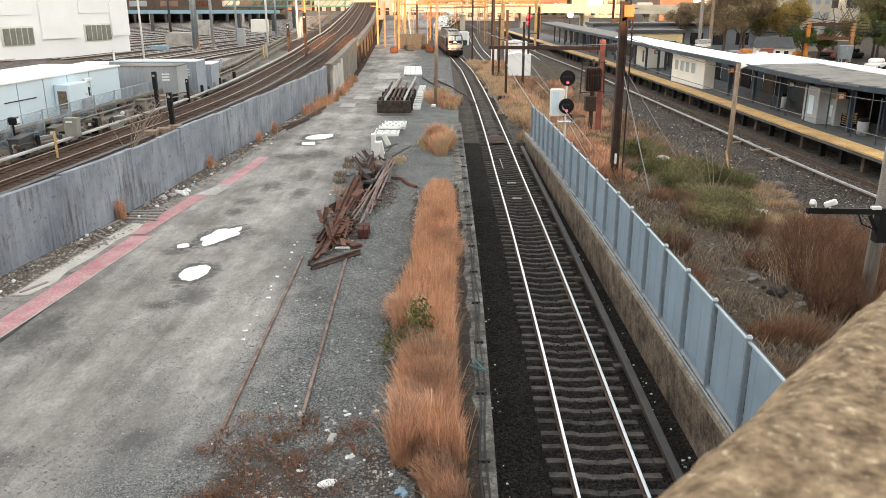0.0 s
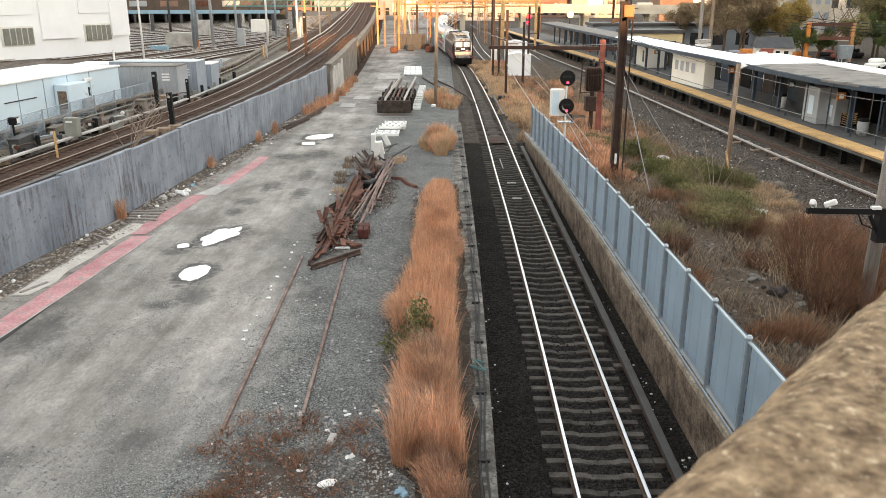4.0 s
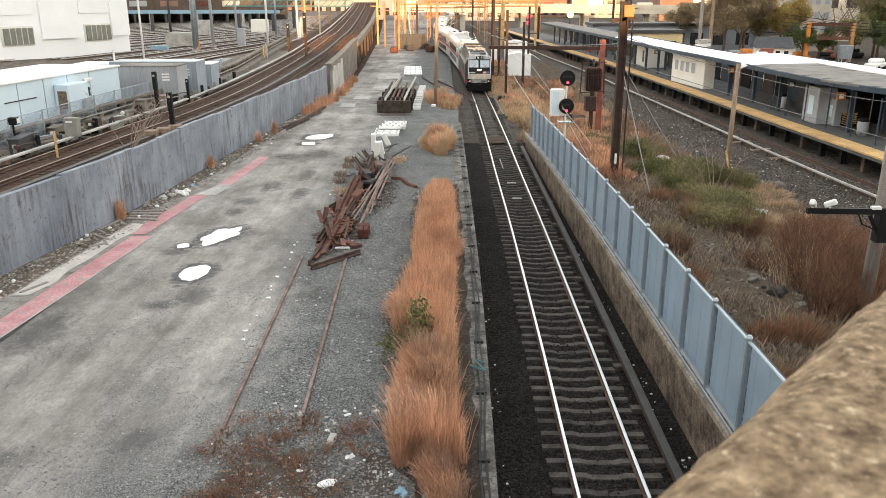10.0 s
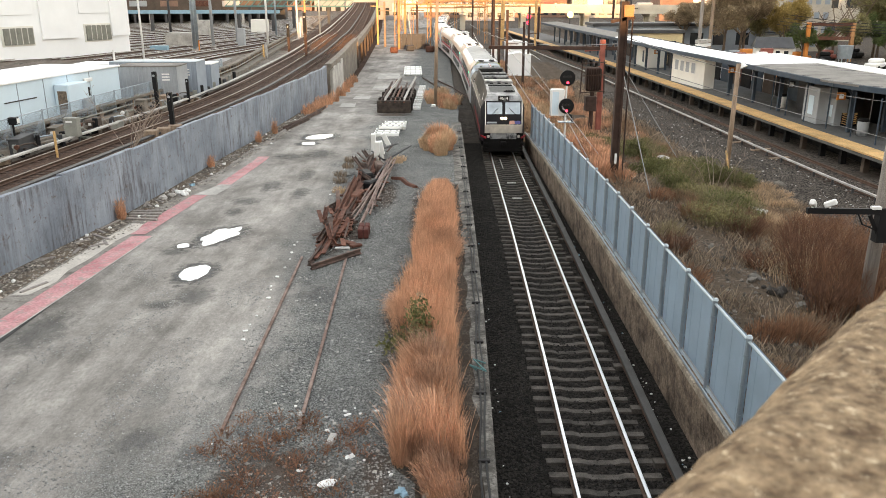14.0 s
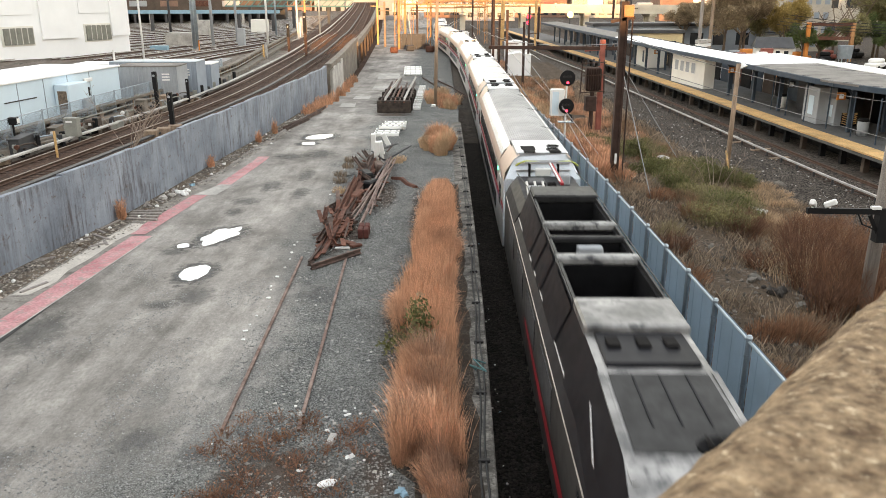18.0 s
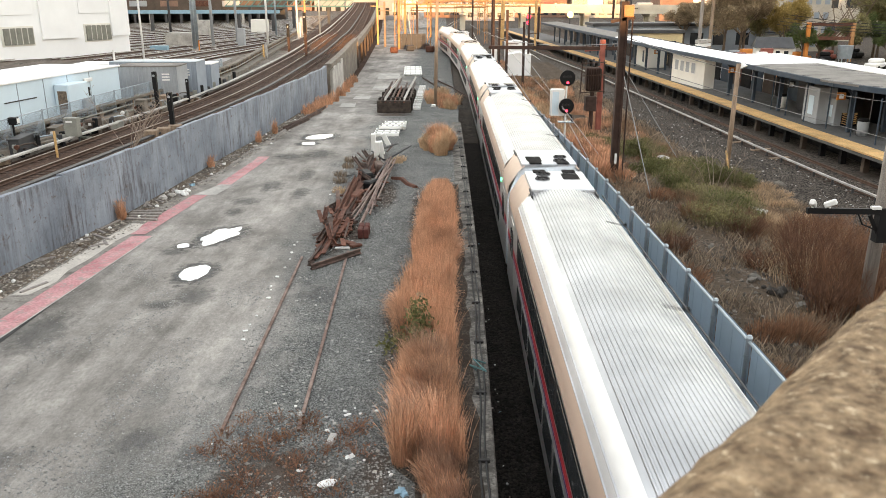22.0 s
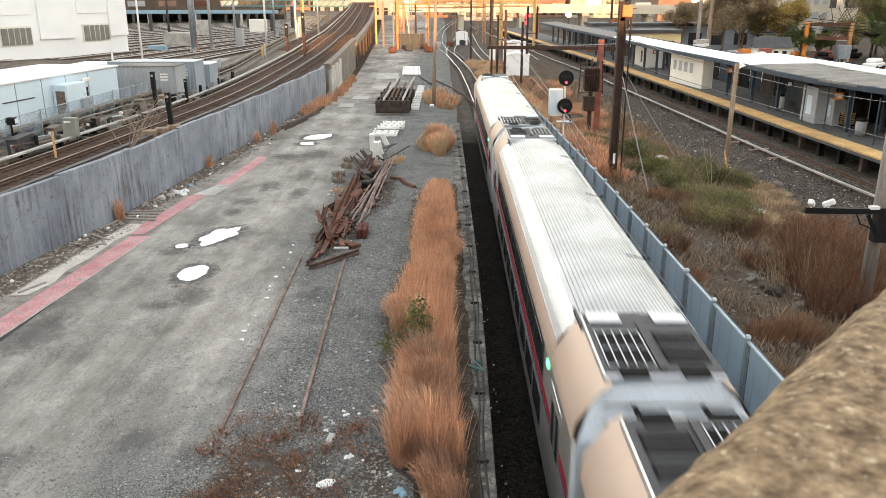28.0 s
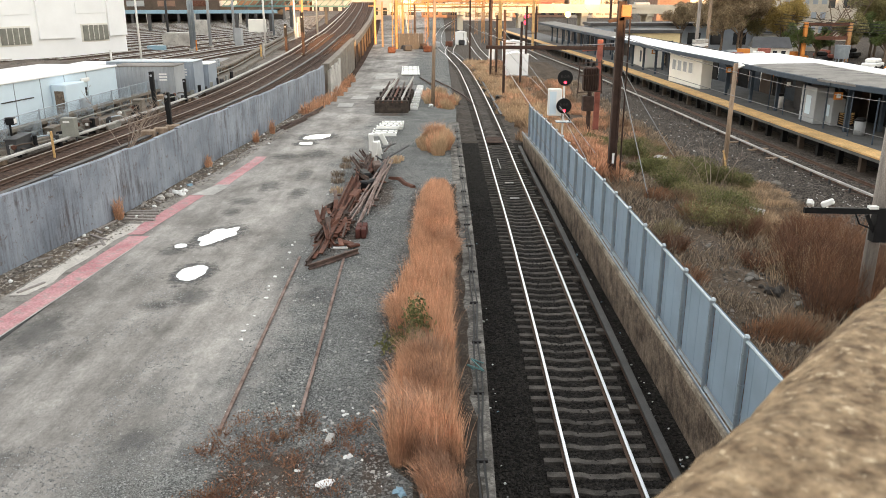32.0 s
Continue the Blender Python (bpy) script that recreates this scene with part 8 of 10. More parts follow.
# wires
for i, (a, c, dr, r_c) in enumerate((((8.6, 38.4, 4.6), (9.35, 34.0, -0.9), 0.02, 0.022), ((10.6, 50, 4.8), (14.6, 47, -1.9), 0.02, 0.022), ((8.6, 38.5, 5.2), (30, 33, -0.2), 0.3, 0.014), ((8.6, 38.5, 6.3), (28, 47, 2.0), 0.5, 0.016), ((8.45, 38.5, 6.0), (4.0, 120, 4.0), 1.0, 0.02), ((6.6, 85, 3.0), (7.9, 52, 1.0), 0.1, 0.02), ((6.3, 80, 1.6), (6.05, 44, 0.9), 0.1, 0.03),
                               ((6.6, 85, 4.6), (8.4, 38.4, -0.2), 0.1, 0.02), ((5.9, 52, 0.3), (6.05, 14, -0.3), 0.15, 0.018), ((8.1, 53, 0.6), (6.05, 10, -0.4), 0.2, 0.02))):
    b = B()
    tube(b, sag(a, c, dr), r_c, 5)
    tagged(obj("wire", b, cable_mat), "thin pale guy wire or cable", "wire", "wires")
# stakes, bare sapling
b = B()
beam(b, (16.6, 44.6, -2.2), (16.2, 44.8, -0.3), 0.09, 0.09)
tagged(obj("stake", b, yellow_mat), "yellow wooden stake in the weeds", "stake")


def sapling(x, y, z, h, seed, mat, label, n=7):
    o = thing("bare_sapling", x, y, z, label, "sapling", "saplings")
    r2 = random.Random(seed)
    b = B()
    for i in range(n):
        a = r2.uniform(0, 6.28)
        tip = Vector((math.cos(a) * h * 0.75 * r2.uniform(0.2, 1), math.sin(a) * h * 0.4, h * r2.uniform(0.5, 0.95)))
        mid = tip * 0.5 + Vector((r2.uniform(-0.1, 0.1), 0, 0.1))
        cyl(b, (0, 0, -0.1), mid, 0.02, 0.014, 5)
        cyl(b, mid, tip, 0.014, 0.004, 5)
        for k in range(11):
            q = mid.lerp(tip, r2.uniform(0.0, 0.9))
            cyl(b, q, q + Vector((r2.uniform(-0.5, 0.5), r2.uniform(-0.4, 0.4), r2.uniform(0.2, 0.6))) * h * 0.3, 0.008, 0.003, 4)
    part("branch_fan", b, mat, o)
    return o


sapling(13.8, 39.2, -1.75, 3.6, 3, paletwig_mat, "small bare pale sapling among weeds", 5)
sapling(-15.4, 38.5, 0.8, 3.2, 8, paletwig_mat, "bare leafless shrub beside the transit track", 9)
sapling(-15.9, 41.5, 0.8, 2.6, 9, paletwig_mat, "bare leafless shrub beside the transit track", 7)


# shrubs and brush on the bank
def shrub(x, y, r, h, kind, seed):
    z = ground_z(x, y)
    lab = {"olive": "low olive-green shrub on the bank", "green": "low dark green shrub on the bank", "brush": "reddish-brown leafless brush on the bank", "tan": "dry tan grass tussock on the bank", "straw": "pale dry straw-coloured grass tussock on the bank"}[kind]
    o = thing("shrub" if kind not in ("tan", "straw") else "grass_tussock", x, y, z - 0.05, lab, "shrub" if kind not in ("tan", "straw") else "grass", kind + " shrubs")
    r2 = random.Random(seed)
    cs = [(r2.uniform(-0.6, 0.6) * r, r2.uniform(-0.6, 0.6) * r, h * r2.uniform(0.25, 0.6)) for _ in range(7)]
    rs = [r * r2.uniform(0.3, 0.55) for _ in cs]
    if kind in ("olive", "green"):
        leaf_cloud("leaves", (weedleaf_mat if seed % 2 else treeolive_mat) if kind == "olive" else olive_mat, o, cs, rs, 1500 if kind == "olive" else 2400, 0.042, seed, 0.6)
        if kind == "olive":
            blades("stem_tuft", bankolive_mat, o, 350, r * 0.9, h * 1.1, seed, (0.05, -0.05), 0.009, 0.013, 0.35, hvar=0.6)
        twigs("stem_tangle", bark_mat, o, 14, r, h, seed)
    elif kind == "brush":
        # mostly darker twigs put the bush's inner shade into the colour
        twigs("stem_tangle", darkbrush_mat if seed % 3 else brush_mat, o, 150, r, h * 1.25, seed, 0.008, 5, 0.36)
        leaf_cloud("dead_leaves", brush_mat, o, cs, rs, 200, 0.035, seed, 0.7)
        # pale blades on top colour in sunlit tips
        if h > 1.35 and seed % 2:
            blades("seed_tuft", tan_mat, o, 160, r * 0.9, h * 1.3, seed + 5, (0, 0), 0.008, 0.012, 0.3, hvar=0.35)
    elif kind == "straw":
        blades("blade_tuft", tan_mat if seed % 4 else bankgrass_mat, o, 620, r, h, seed, (0.1, -0.1), 0.009, 0.012, 0.3, hvar=0.8, fall=0.5)
    else:
        blades("blade_tuft", (bankgrass_mat, brush_mat, litter_mat, bankgrass_mat, brush_mat, bankgrass_mat, bankolive_mat)[seed % 7], o, 760, r, h, seed, (0.1, -0.1), 0.009, 0.012, 0.35, hvar=0.75, fall=0.5)
    return o


br = random.Random(77)
for i, (x, y, r, h, k) in enumerate(((13.6, 42.5, 1.9, 1.5, "green"), (15.4, 43.0, 1.7, 1.3, "green"), (12.0, 41.5, 1.6, 1.4, "olive"), (13.0, 35.5, 1.6, 1.5, "olive"), (11.8, 34.8, 1.5, 1.4, "olive"), (14.6, 36.0, 0.9, 0.8, "olive"), (11.0, 50.5, 1.5, 1.3, "olive"), (13.4, 50, 1.4, 1.2, "olive"), (10.0, 46.5, 1.2, 1.1, "olive"),
                                     (13.8, 29.5, 0.9, 0.6, "olive"), (11.0, 26.0, 0.9, 0.6, "brush"), (13.4, 28.2, 1.3, 1.5, "brush"), (14.4, 28.5, 1.7, 1.8, "brush"), (13.2, 25.2, 1.4, 1.6, "brush"), (14.9, 31, 1.4, 1.4, "brush"), (16.2, 30, 1.5, 1.5, "brush"), (15.5, 27.5, 1.5, 1.6, "brush"), (12.0, 30, 1.2, 1.0, "brush"), (16.5, 33, 1.3, 1.2, "brush"), (13.0, 22.5, 1.3, 1.3, "brush"), (14.6, 24.6, 1.5, 1.5, "brush"),
                                     (10.5, 31.5, 1.1, 0.7, "brush"), (8.4, 27.0, 0.8, 0.6, "brush"),
                                     (11.2, 21.4, 1.2, 1.2, "brush"), (12.1, 22.4, 1.4, 1.6, "brush"), (11.9, 24.2, 1.4, 1.6, "brush"), (13.1, 23.8, 1.5, 1.8, "brush"), (13.9, 26.2, 1.5, 1.8, "brush"), (12.6, 26.4, 1.4, 1.6, "brush"), (15.0, 26.0, 1.6, 1.8, "brush"), (12.8, 20.8, 1.3, 1.4, "brush"), (14.0, 22.4, 1.4, 1.6, "brush"))):
    shrub(x, y, r, h, k, 600 + i)
for i in range(190):
    x, y = br.uniform(6.9, 17.0), br.uniform(16.5, 56)
    if noise.noise(Vector((x * 0.35, y * 0.3, 4.4))) < -0.12:
        continue
    if x > 15 and y > 40 or 10.4 < x and 19 < y < 27.5 or 10 < x and 36 < y < 45:
        continue
    shrub(x, y, br.uniform(0.5, 1.0), br.uniform(0.4, 0.95), "tan", 700 + i)
for i in range(9):
    shrub(14.2 + br.uniform(-1.6, 1.6), 32.5 + br.uniform(-1.5, 2.5), br.uniform(0.7, 1.1), br.uniform(0.6, 0.9), "tan", 703 + 7 * i)
for i in range(64):
    y = br.uniform(31.0, 44)
    x = 15.6 + (y - 32.5) * 0.17 + br.uniform(-1.3, 1.2)
    shrub(x, y, br.uniform(0.6, 1.0), br.uniform(0.35, 0.75), "straw" if i % 4 else "tan", 1101 + 7 * i)
for i in range(12):
    x, y = ((10.6, 49), (9.8, 51), (12.0, 47.5), (11.0, 46), (12.8, 36.8), (11.4, 37.2), (14.6, 42), (16.0, 42.5), (12.6, 43), (10.6, 40.5), (11.2, 31), (12.0, 33))[i]
    shrub(x, y, br.uniform(1.0, 1.5), br.uniform(1.2, 1.8), "olive" if i % 3 else "green", 980 + i)
for i in range(24):
    x, y = br.uniform(8.5, 16.5), br.uniform(19, 48)
    stone(x, y, br.uniform(0.1, 0.24), rock_mat, "rock", "rough grey rock half sunk in the bank", (1, 0.8, 0.7), i, "bank rocks")
for x, y, r in ((12.9, 46.3, 0.55), (13.6, 46.4, 0.5), (13.5, 38.2, 0.55), (19.2, 44.2, 0.3), (14.5, 36.0, 0.56), (12.0, 37.6, 0.4), (10.7, 22.0, 0.2), (9.9, 23.9, 0.16), (10.2, 24.3, 0.2)):
    stone(x, y, r, rock_mat if r < 0.55 else paleconc_mat, "rock", "pale boulder on the weedy bank", (1.3, 0.8, 0.6), int(x * 9), "bank rocks")
for i in range(20):
    stone(10.9 + br.gauss(0, 0.8), 23.4 + br.gauss(0, 1.0), br.uniform(0.06, 0.17) if i % 4 else br.uniform(0.18, 0.26), darkrock_mat, "rock", "dark broken rock on the bank soil", (1, 0.85, 0.75), 200 + i, "bank rocks")
for i in range(50):
    y = br.uniform(34, 75)
    x = br.uniform(17.5, 22.5)
    stone(x, y, br.uniform(0.03, 0.09), paleconc_mat if i % 3 else wood_mat, "litter", "pale litter beside the station track", seed=i, group="track litter")
for x, y in ((22.0, 58.0), (22.3, 55.0), (22.4, 52.0)):
    slab("plank", x, y, 1.6, 0.3, 0.08, 20, wood_mat, "light timber plank beside the station track", "plank", "track planks")

# ---- parapet stone beside the camera and the bridge under it
def build_parapet():
    a, c = Vector((0.114, 0.447, 7.922)), Vector((0.44, 0.80, 7.922))
    d = (c - a).normalized()
    n_ = Vector((d.y, -d.x, 0))
    nx_, ny_ = 110, 44
    b = B()
    grid = []
    for i in range(nx_ + 1):
        row = []
        for j in range(ny_ + 1):
            s = -0.45 + 1.6 * i / nx_
            u = j / ny_
            # rounded lip, then the flat top
            if u < 0.35:
                ang = (u / 0.35) * math.pi / 2
                off, up = 0.07 * (1 - math.cos(ang)) , -0.1 * (1 - math.sin(ang))
            else:
                off, up = 0.07 + (u - 0.35) * 0.75, 0.0
            p = a + d * s + n_ * off + Vector((0, 0, up))
            k = noise.noise(p * 8) * 0.01 + noise.noise(p * 30) * 0.006 + noise.noise(p * 75) * 0.0025 + 0.006
            row.append(b.verts.new(p + (n_ * -0.6 + Vector((0, 0, 0.5))) * k))
        grid.append(row)
    for i in range(nx_):
        for j in range(ny_):
            b.faces.new((grid[i][j], grid[i + 1][j], grid[i + 1][j + 1], grid[i][j + 1]))
    low = []
    for i in range(nx_ + 1):
        p = grid[i][0].co.copy()
        low.append(b.verts.new(Vector((p.x, p.y, 7.0)) + n_ * 0.06))
    for i in range(nx_):
        b.faces.new((low[i], low[i + 1], grid[i + 1][0], grid[i][0]))
    o = flip_fix(obj("bridge_parapet", b, parapet_mat, smooth=True))
    return tagged(o, "rough tan stone bridge parapet close to the camera", "parapet", kind="structure")


build_parapet()
b = B()
box(b, -40, 60, -12, 0.9, 6.3, 6.95)
tagged(obj("bridge_deck", b, concrete_mat), "concrete road bridge deck over the tracks", "bridge", kind="structure")
for x in (-17.0, 8.2):
    b = B()
    box(b, x - 0.6, x + 0.6, -11, -1.5, -2.4, 6.3)
    tagged(obj("bridge_pier", b, concrete_mat), "concrete pier of the road bridge", "bridge pier", kind="structure")
# unseen blocks behind the bridge, added to hold the low sun off near tracks
for x0, x1, y0, h in ((-260, 0, -44, 26), (0, 30, -42, 13.2), (30, 300, -46, 26)):
    b = B()
    box(b, x0, x1, y0 - 14, y0, -3, h)
    tagged(obj("wall_south", b, brick_mat), "unseen plain block behind the bridge, added to stop the low sun", "wall", kind="structure")
# ---- left: site building details, containers, fence, signals
for k, (xx, z0, z1, w_) in enumerate(((13.4, 0.0, 2.1, 1.0), (8.4, 1.6, 1.66, 2.8))):
    b = B()
    box(b, xx, xx + w_, -0.05, 0.0, z0, z1)
    part("door" if k == 0 else "vent_slot", b, paleblue_mat if k == 0 else dgrey_mat, tb)
b = B()
bbox(b, 12.9, 15.0, -1.0, -0.02, 0, 2.2, 0.05)
ac = part("entrance_box", b, paleblue_mat, tb, "pale boxed entrance")
b = B()
box(b, 12.88, 12.9, -0.85, -0.25, 0.1, 1.8)
part("door", b, brownwall_mat, ac)
b = B()
bbox(b, 14.1, 14.8, -1.3, -1.0, 0.6, 1.2, 0.04)
part("cooling_unit", b, grey_mat, ac)
b = B()
bbox(b, 16.0, 16.9, -0.2, -0.02, 2.0, 2.25, 0.05)
part("lamp_box", b, white_mat, tb)
b = B()
box(b, 16.35, 16.65, -0.06, -0.02, 1.1, 1.65)
part("window", b, black_mat, tb)
for i, (x, y, rot, L_, m_) in enumerate(((-23.5, 57.9, -90, 4.4, grey_mat), (-25.4, 61.6, -90, 6.6, bluegrey2_mat), (-30.0, 65.8, -90, 11.1, bluegrey2_mat))):
    o = empty("shipping_container", pose(x, y, 0.8, 0, 0, rot), "grey corrugated steel container", "container", "containers")
    b = B()
    n = int(L_ / 0.28)
    prof = []
    for k in range(n):
        y0 = L_ * k / n
        prof += [(0.0, y0), (0.0, y0 + 0.12), (-0.04, y0 + 0.14), (-0.04, y0 + 0.26)]
    prof += [(0.0, L_), (-2.44, L_), (-2.44, 0)]
    lo = [b.verts.new((px_, py_, 0.05)) for px_, py_ in prof]
    H_ = 2.45 if i < 2 else 1.95
    hi = [b.verts.new((px_, py_, H_)) for px_, py_ in prof]
    for k in range(len(prof)):
        j = (k + 1) % len(prof)
        b.faces.new((lo[k], lo[j], hi[j], hi[k]))
    part("side", b, m_, o)
    flip_fix(o.children[-1])
    b = B()
    bbox(b, -2.46, 0.03, -0.02, L_ + 0.02, H_, H_ + 0.1, 0.02)
    part("roof", b, (roofgrey_mat, galv_mat, roofwhite_mat)[i], o)
    for q in range(3 if i < 2 else 0):
        b = B()
        box(b, 0.005, 0.02, L_ - 1.1, L_ - 0.55, 1.5 + q * 0.2, 1.6 + q * 0.2)
        part("marking", b, white_mat, o, "pale stencilled marking")
    b = B()
    box(b, -2.4, -0.04, -0.03, 0.0, 0.1, H_ - 0.05)
    d = part("door", b, m_, o)
    for q in range(4):
        b = B()
        cyl(b, (-2.1 + q * 0.6, -0.05, 0.1), (-2.1 + q * 0.6, -0.05, H_ - 0.05), 0.025, 0.025, 5)
        part("lock_rod", b, galv_mat, d)
    b = B()
    box(b, -2.44, 0.0, 0, L_, 0, 0.08)
    part("base", b, dgrey_mat, o)
# chain-link fence along the walkway: posts, rails and a wire lattice
fl = empty("chain_link_fence", Matrix(), "grey chain-link fence beside the walkway", "fence")
FP = [(-22.3, 30), (-21.3, 39), (-20.95, 48), (-20.5, 56), (-20.0, 64), (-20.6, 72), (-21.3, 80)]
fp = []
for (xa, ya), (xb, yb) in zip(FP[:-1], FP[1:]):
    for k in range(3):
        fp.append((xa + (xb - xa) * k / 3, ya + (yb - ya) * k / 3))
for (xa, ya), (xb, yb) in zip(fp[:-1], fp[1:]):
    b = B()
    cyl(b, (xa, ya, 0.8), (xa, ya, 2.45), 0.035, 0.035, 6)
    part("post", b, galv_mat, fl)
    b = B()
    cyl(b, (xa, ya, 2.4), (xb, yb, 2.4), 0.025, 0.025, 5)
    part("rail", b, galv_mat, fl)
    b = B()
    for k in range(26):
        f0 = k / 26
        for s in (0, 1):
            p0_ = Vector((xa + (xb - xa) * f0, ya + (yb - ya) * f0, 0.85 if s == 0 else 2.4))
            f1 = min(1, f0 + 0.5)
            p1_ = Vector((xa + (xb - xa) * f1, ya + (yb - ya) * f1, 2.4 if s == 0 else 0.85))
            beam(b, p0_, p1_, 0.007, 0.007)
    tagged(part("mesh", b, galv_mat, fl), kind="stuff")
# relay posts, cabinets and bollards beside the transit track
for x, y, h, r_, m_, nm in ((-18.9, 52.8, 2.5, 0.12, black_mat, "black ladder-backed signal post"), (-15.0, 43.9, 2.2, 0.12, black_mat, "black signal post beside the wall"), (-18.2, 57.2, 1.6, 0.09, black_mat, "short black dwarf signal"), (-19.6, 33.5, 1.6, 0.1, black_mat, "black dwarf signal beside the track"), (-20.4, 108, 3.6, 0.16, rustpole_mat, "dark signal post beside the track"), (-16.9, 100.5, 5.2, 0.16, rustpole_mat, "dark signal post between the tracks")):
    o = empty("signal_post", pose(x, y, 0.9), nm, "signal", "signal posts")
    b = B()
    bbox(b, -r_, r_, -r_, r_, 0, h, 0.02)
    part("mast", b, m_, o)
    b = B()
    bbox(b, -r_ * 1.1, r_ * 1.1, -r_ * 1.6, -r_, h * 0.55, h, 0.02)
    hd = part("head", b, black_mat, o)
    b = B()
    cyl(b, (0, -r_ * 1.7, h * 0.9), (0, -r_ * 1.6, h * 0.9), r_ * 0.7, r_ * 0.7, 10)
    part("lens", b, grey_mat, hd)
    for k in range(6):
        b = B()
        box(b, -r_ * 1.5, -r_, -0.03, 0.03, 0.3 + k * h / 7, 0.34 + k * h / 7)
        part("rung", b, galv_mat, o)
for x, y, h, m_, nm, r_ in ((-18.4, 37.3, 1.25, yellow_mat, "yellow steel bollard beside track", 0.06), (-19.4, 66.2, 1.3, yellow_mat, "yellow steel bollard beside track", 0.09), (-19.5, 68.2, 0.9, yellow_mat, "yellow steel bollard beside track", 0.07), (-21.4, 97.0, 1.7, yellow_mat, "yellow steel bollard beside track", 0.12), (-21.6, 99.5, 1.7, paleconc_mat, "pale concrete post beside track", 0.15), (-26, 150, 3.4, paleconc_mat, "pale concrete post beside track", 0.4), (-25.6, 146, 2.6, white_mat, "white marker post beside track", 0.3), (-33.5, 112, 1.4, orange_mat, "orange marker post beside track", 0.1), (-38.5, 95, 1.2, white_mat, "white marker post beside track", 0.12)):
    b = B()
    cyl(b, (0, 0, 0), (0, 0, h), r_, r_ * 0.95, 10)
    o = tagged(obj("bollard", b, m_), nm, "bollard", "bollards")
    o.matrix_world = pose(x, y, 0.8)
o = empty("relay_cabinet", pose(-19.4, 41.4, 0.8), "grey relay cabinet on legs beside the track", "cabinet")
b = B()
bbox(b, -0.34, 0.34, -0.25, 0.25, 0.3, 1.3, 0.03)
part("case", b, greyolive_mat, o)
b = B()
box(b, -0.22, 0.12, -0.26, -0.25, 1.05, 1.15)
part("label_plate", b, white_mat, o)
for sx in (-0.28, 0.28):
    b = B()
    box(b, sx - 0.04, sx + 0.04, -0.04, 0.04, 0, 0.35)
    part("leg", b, dgrey_mat, o)
for i in range(3):
    slab2 = B()
    bbox(slab2, -0.35, 0.35, -0.3, 0.3, 0, 0.55, 0.03)
    o = tagged(obj("cable_box", slab2, wood_mat), "tan wooden cable box beside the wall", "box", "cable boxes")
    o.matrix_world = pose(-15.5 + i * 0.35, 41.9 + i * 0.9, 0.8, 0, 0, 10)
for i in range(24):
    y = 30 + i * 1.9
    x = float(np.interp(y, [24, 42, 60, 81], [-21.9, -20.1, -18.7, -19.3]))
    b = B()
    bbox(b, -0.09, 0.09, -0.16, 0.16, 0, 0.4 + 0.15 * (i % 3), 0.03)
    o = tagged(obj("junction_box", b, (dgrey_mat, greyolive_mat, black_mat)[i % 3]), "small weathered trackside junction box", "junction box", "junction boxes")
    o.matrix_world = pose(x, y, 0.8, 0, 0, i * 7)
for k in range(4):
    b = B()
    tube(b, [(float(np.interp(y, [24, 42, 60, 81], [-21.5, -19.7, -18.3, -18.9])) + 0.1 * k, y, 1.0 + 0.06 * (k % 2) + 0.05 * math.sin(y + k)) for y in np.arange(26, 82, 1.5)], 0.035, 5)
    tagged(obj("cable", b, black_cable_mat if k % 2 else cable_mat), "cable run along the transit track", "cable", "cable run")
# tall light masts
for x, y, h, m_, r_ in ((-31.6, 85.8, 14, white_mat, 0.11), (-25.3, 118, 14, white_mat, 0.16), (-34.2, 112.3, 14, galv_mat, 0.25), (-34.9, 116, 14, galv_mat, 0.25), (-33.5, 119, 14, grey_mat, 0.22), (-32.2, 128, 12, grey_mat, 0.2), (-42.5, 128, 12, dgrey_mat, 0.2), (-30.5, 150, 12, galv_mat, 0.18), (-24.8, 140, 12, white_mat, 0.16), (-22.2, 148, 12, galv_mat, 0.18), (-23.6, 141, 12, yellow_mat, 0.18)):
    o = empty("light_mast", pose(x, y, 0.8), "tall slender light mast in the train yard", "mast", "light masts")
    b = B()
    cyl(b, (0, 0, 0), (0, 0, h), r_, r_ * 0.8, 10)
    part("tube", b, m_, o, smooth=True)
    b = B()
    cyl(b, (0, 0, 0), (0, 0, 0.25), r_ * 1.8, r_ * 1.8, 10)
    part("foot", b, paleconc_mat, o)
# fan of yard tracks
for k in range(-4, 15):
    a, c = Vector((-52 - 4.0 * k, 93 + 4.6 * k, 0.95)), Vector((-29.5 - 0.9 * k, 182 + 8 * k, 0.95))
    if k < 0:
        a = Vector((-51 - 5.4 * k, 97 + 1.0 * k, 0.95))
    m_ = a.lerp(c, 0.5) + Vector((4.5 if k >= 0 else 2.0, 4, 0))
    path = [Vector(p) for p in spline([a, m_, c], 6)]
    bd = B()
    sweep(bd, path, [(-1.9, -0.16), (-1.6, -0.1), (1.6, -0.1), (1.9, -0.16)], closed=False)
    tagged(obj("yard_trackbed", bd, brownbed_mat), "brown ballast bed of a yard track", "track bed", kind="structure")
    track("yard_track", path, "train yard track beside the white building", (0, 0), 0.62, None, True, ties=False)
    b = B()
    sweep(b, [p + Vector((0.9, -1.2, 0.06)) for p in path], [(-0.14, -0.06), (0.14, -0.06), (0.14, 0.04), (-0.14, 0.04)])
    tagged(obj("third_rail", b, paleconc_mat), "pale covered third rail of a yard track", "third rail", kind="structure")
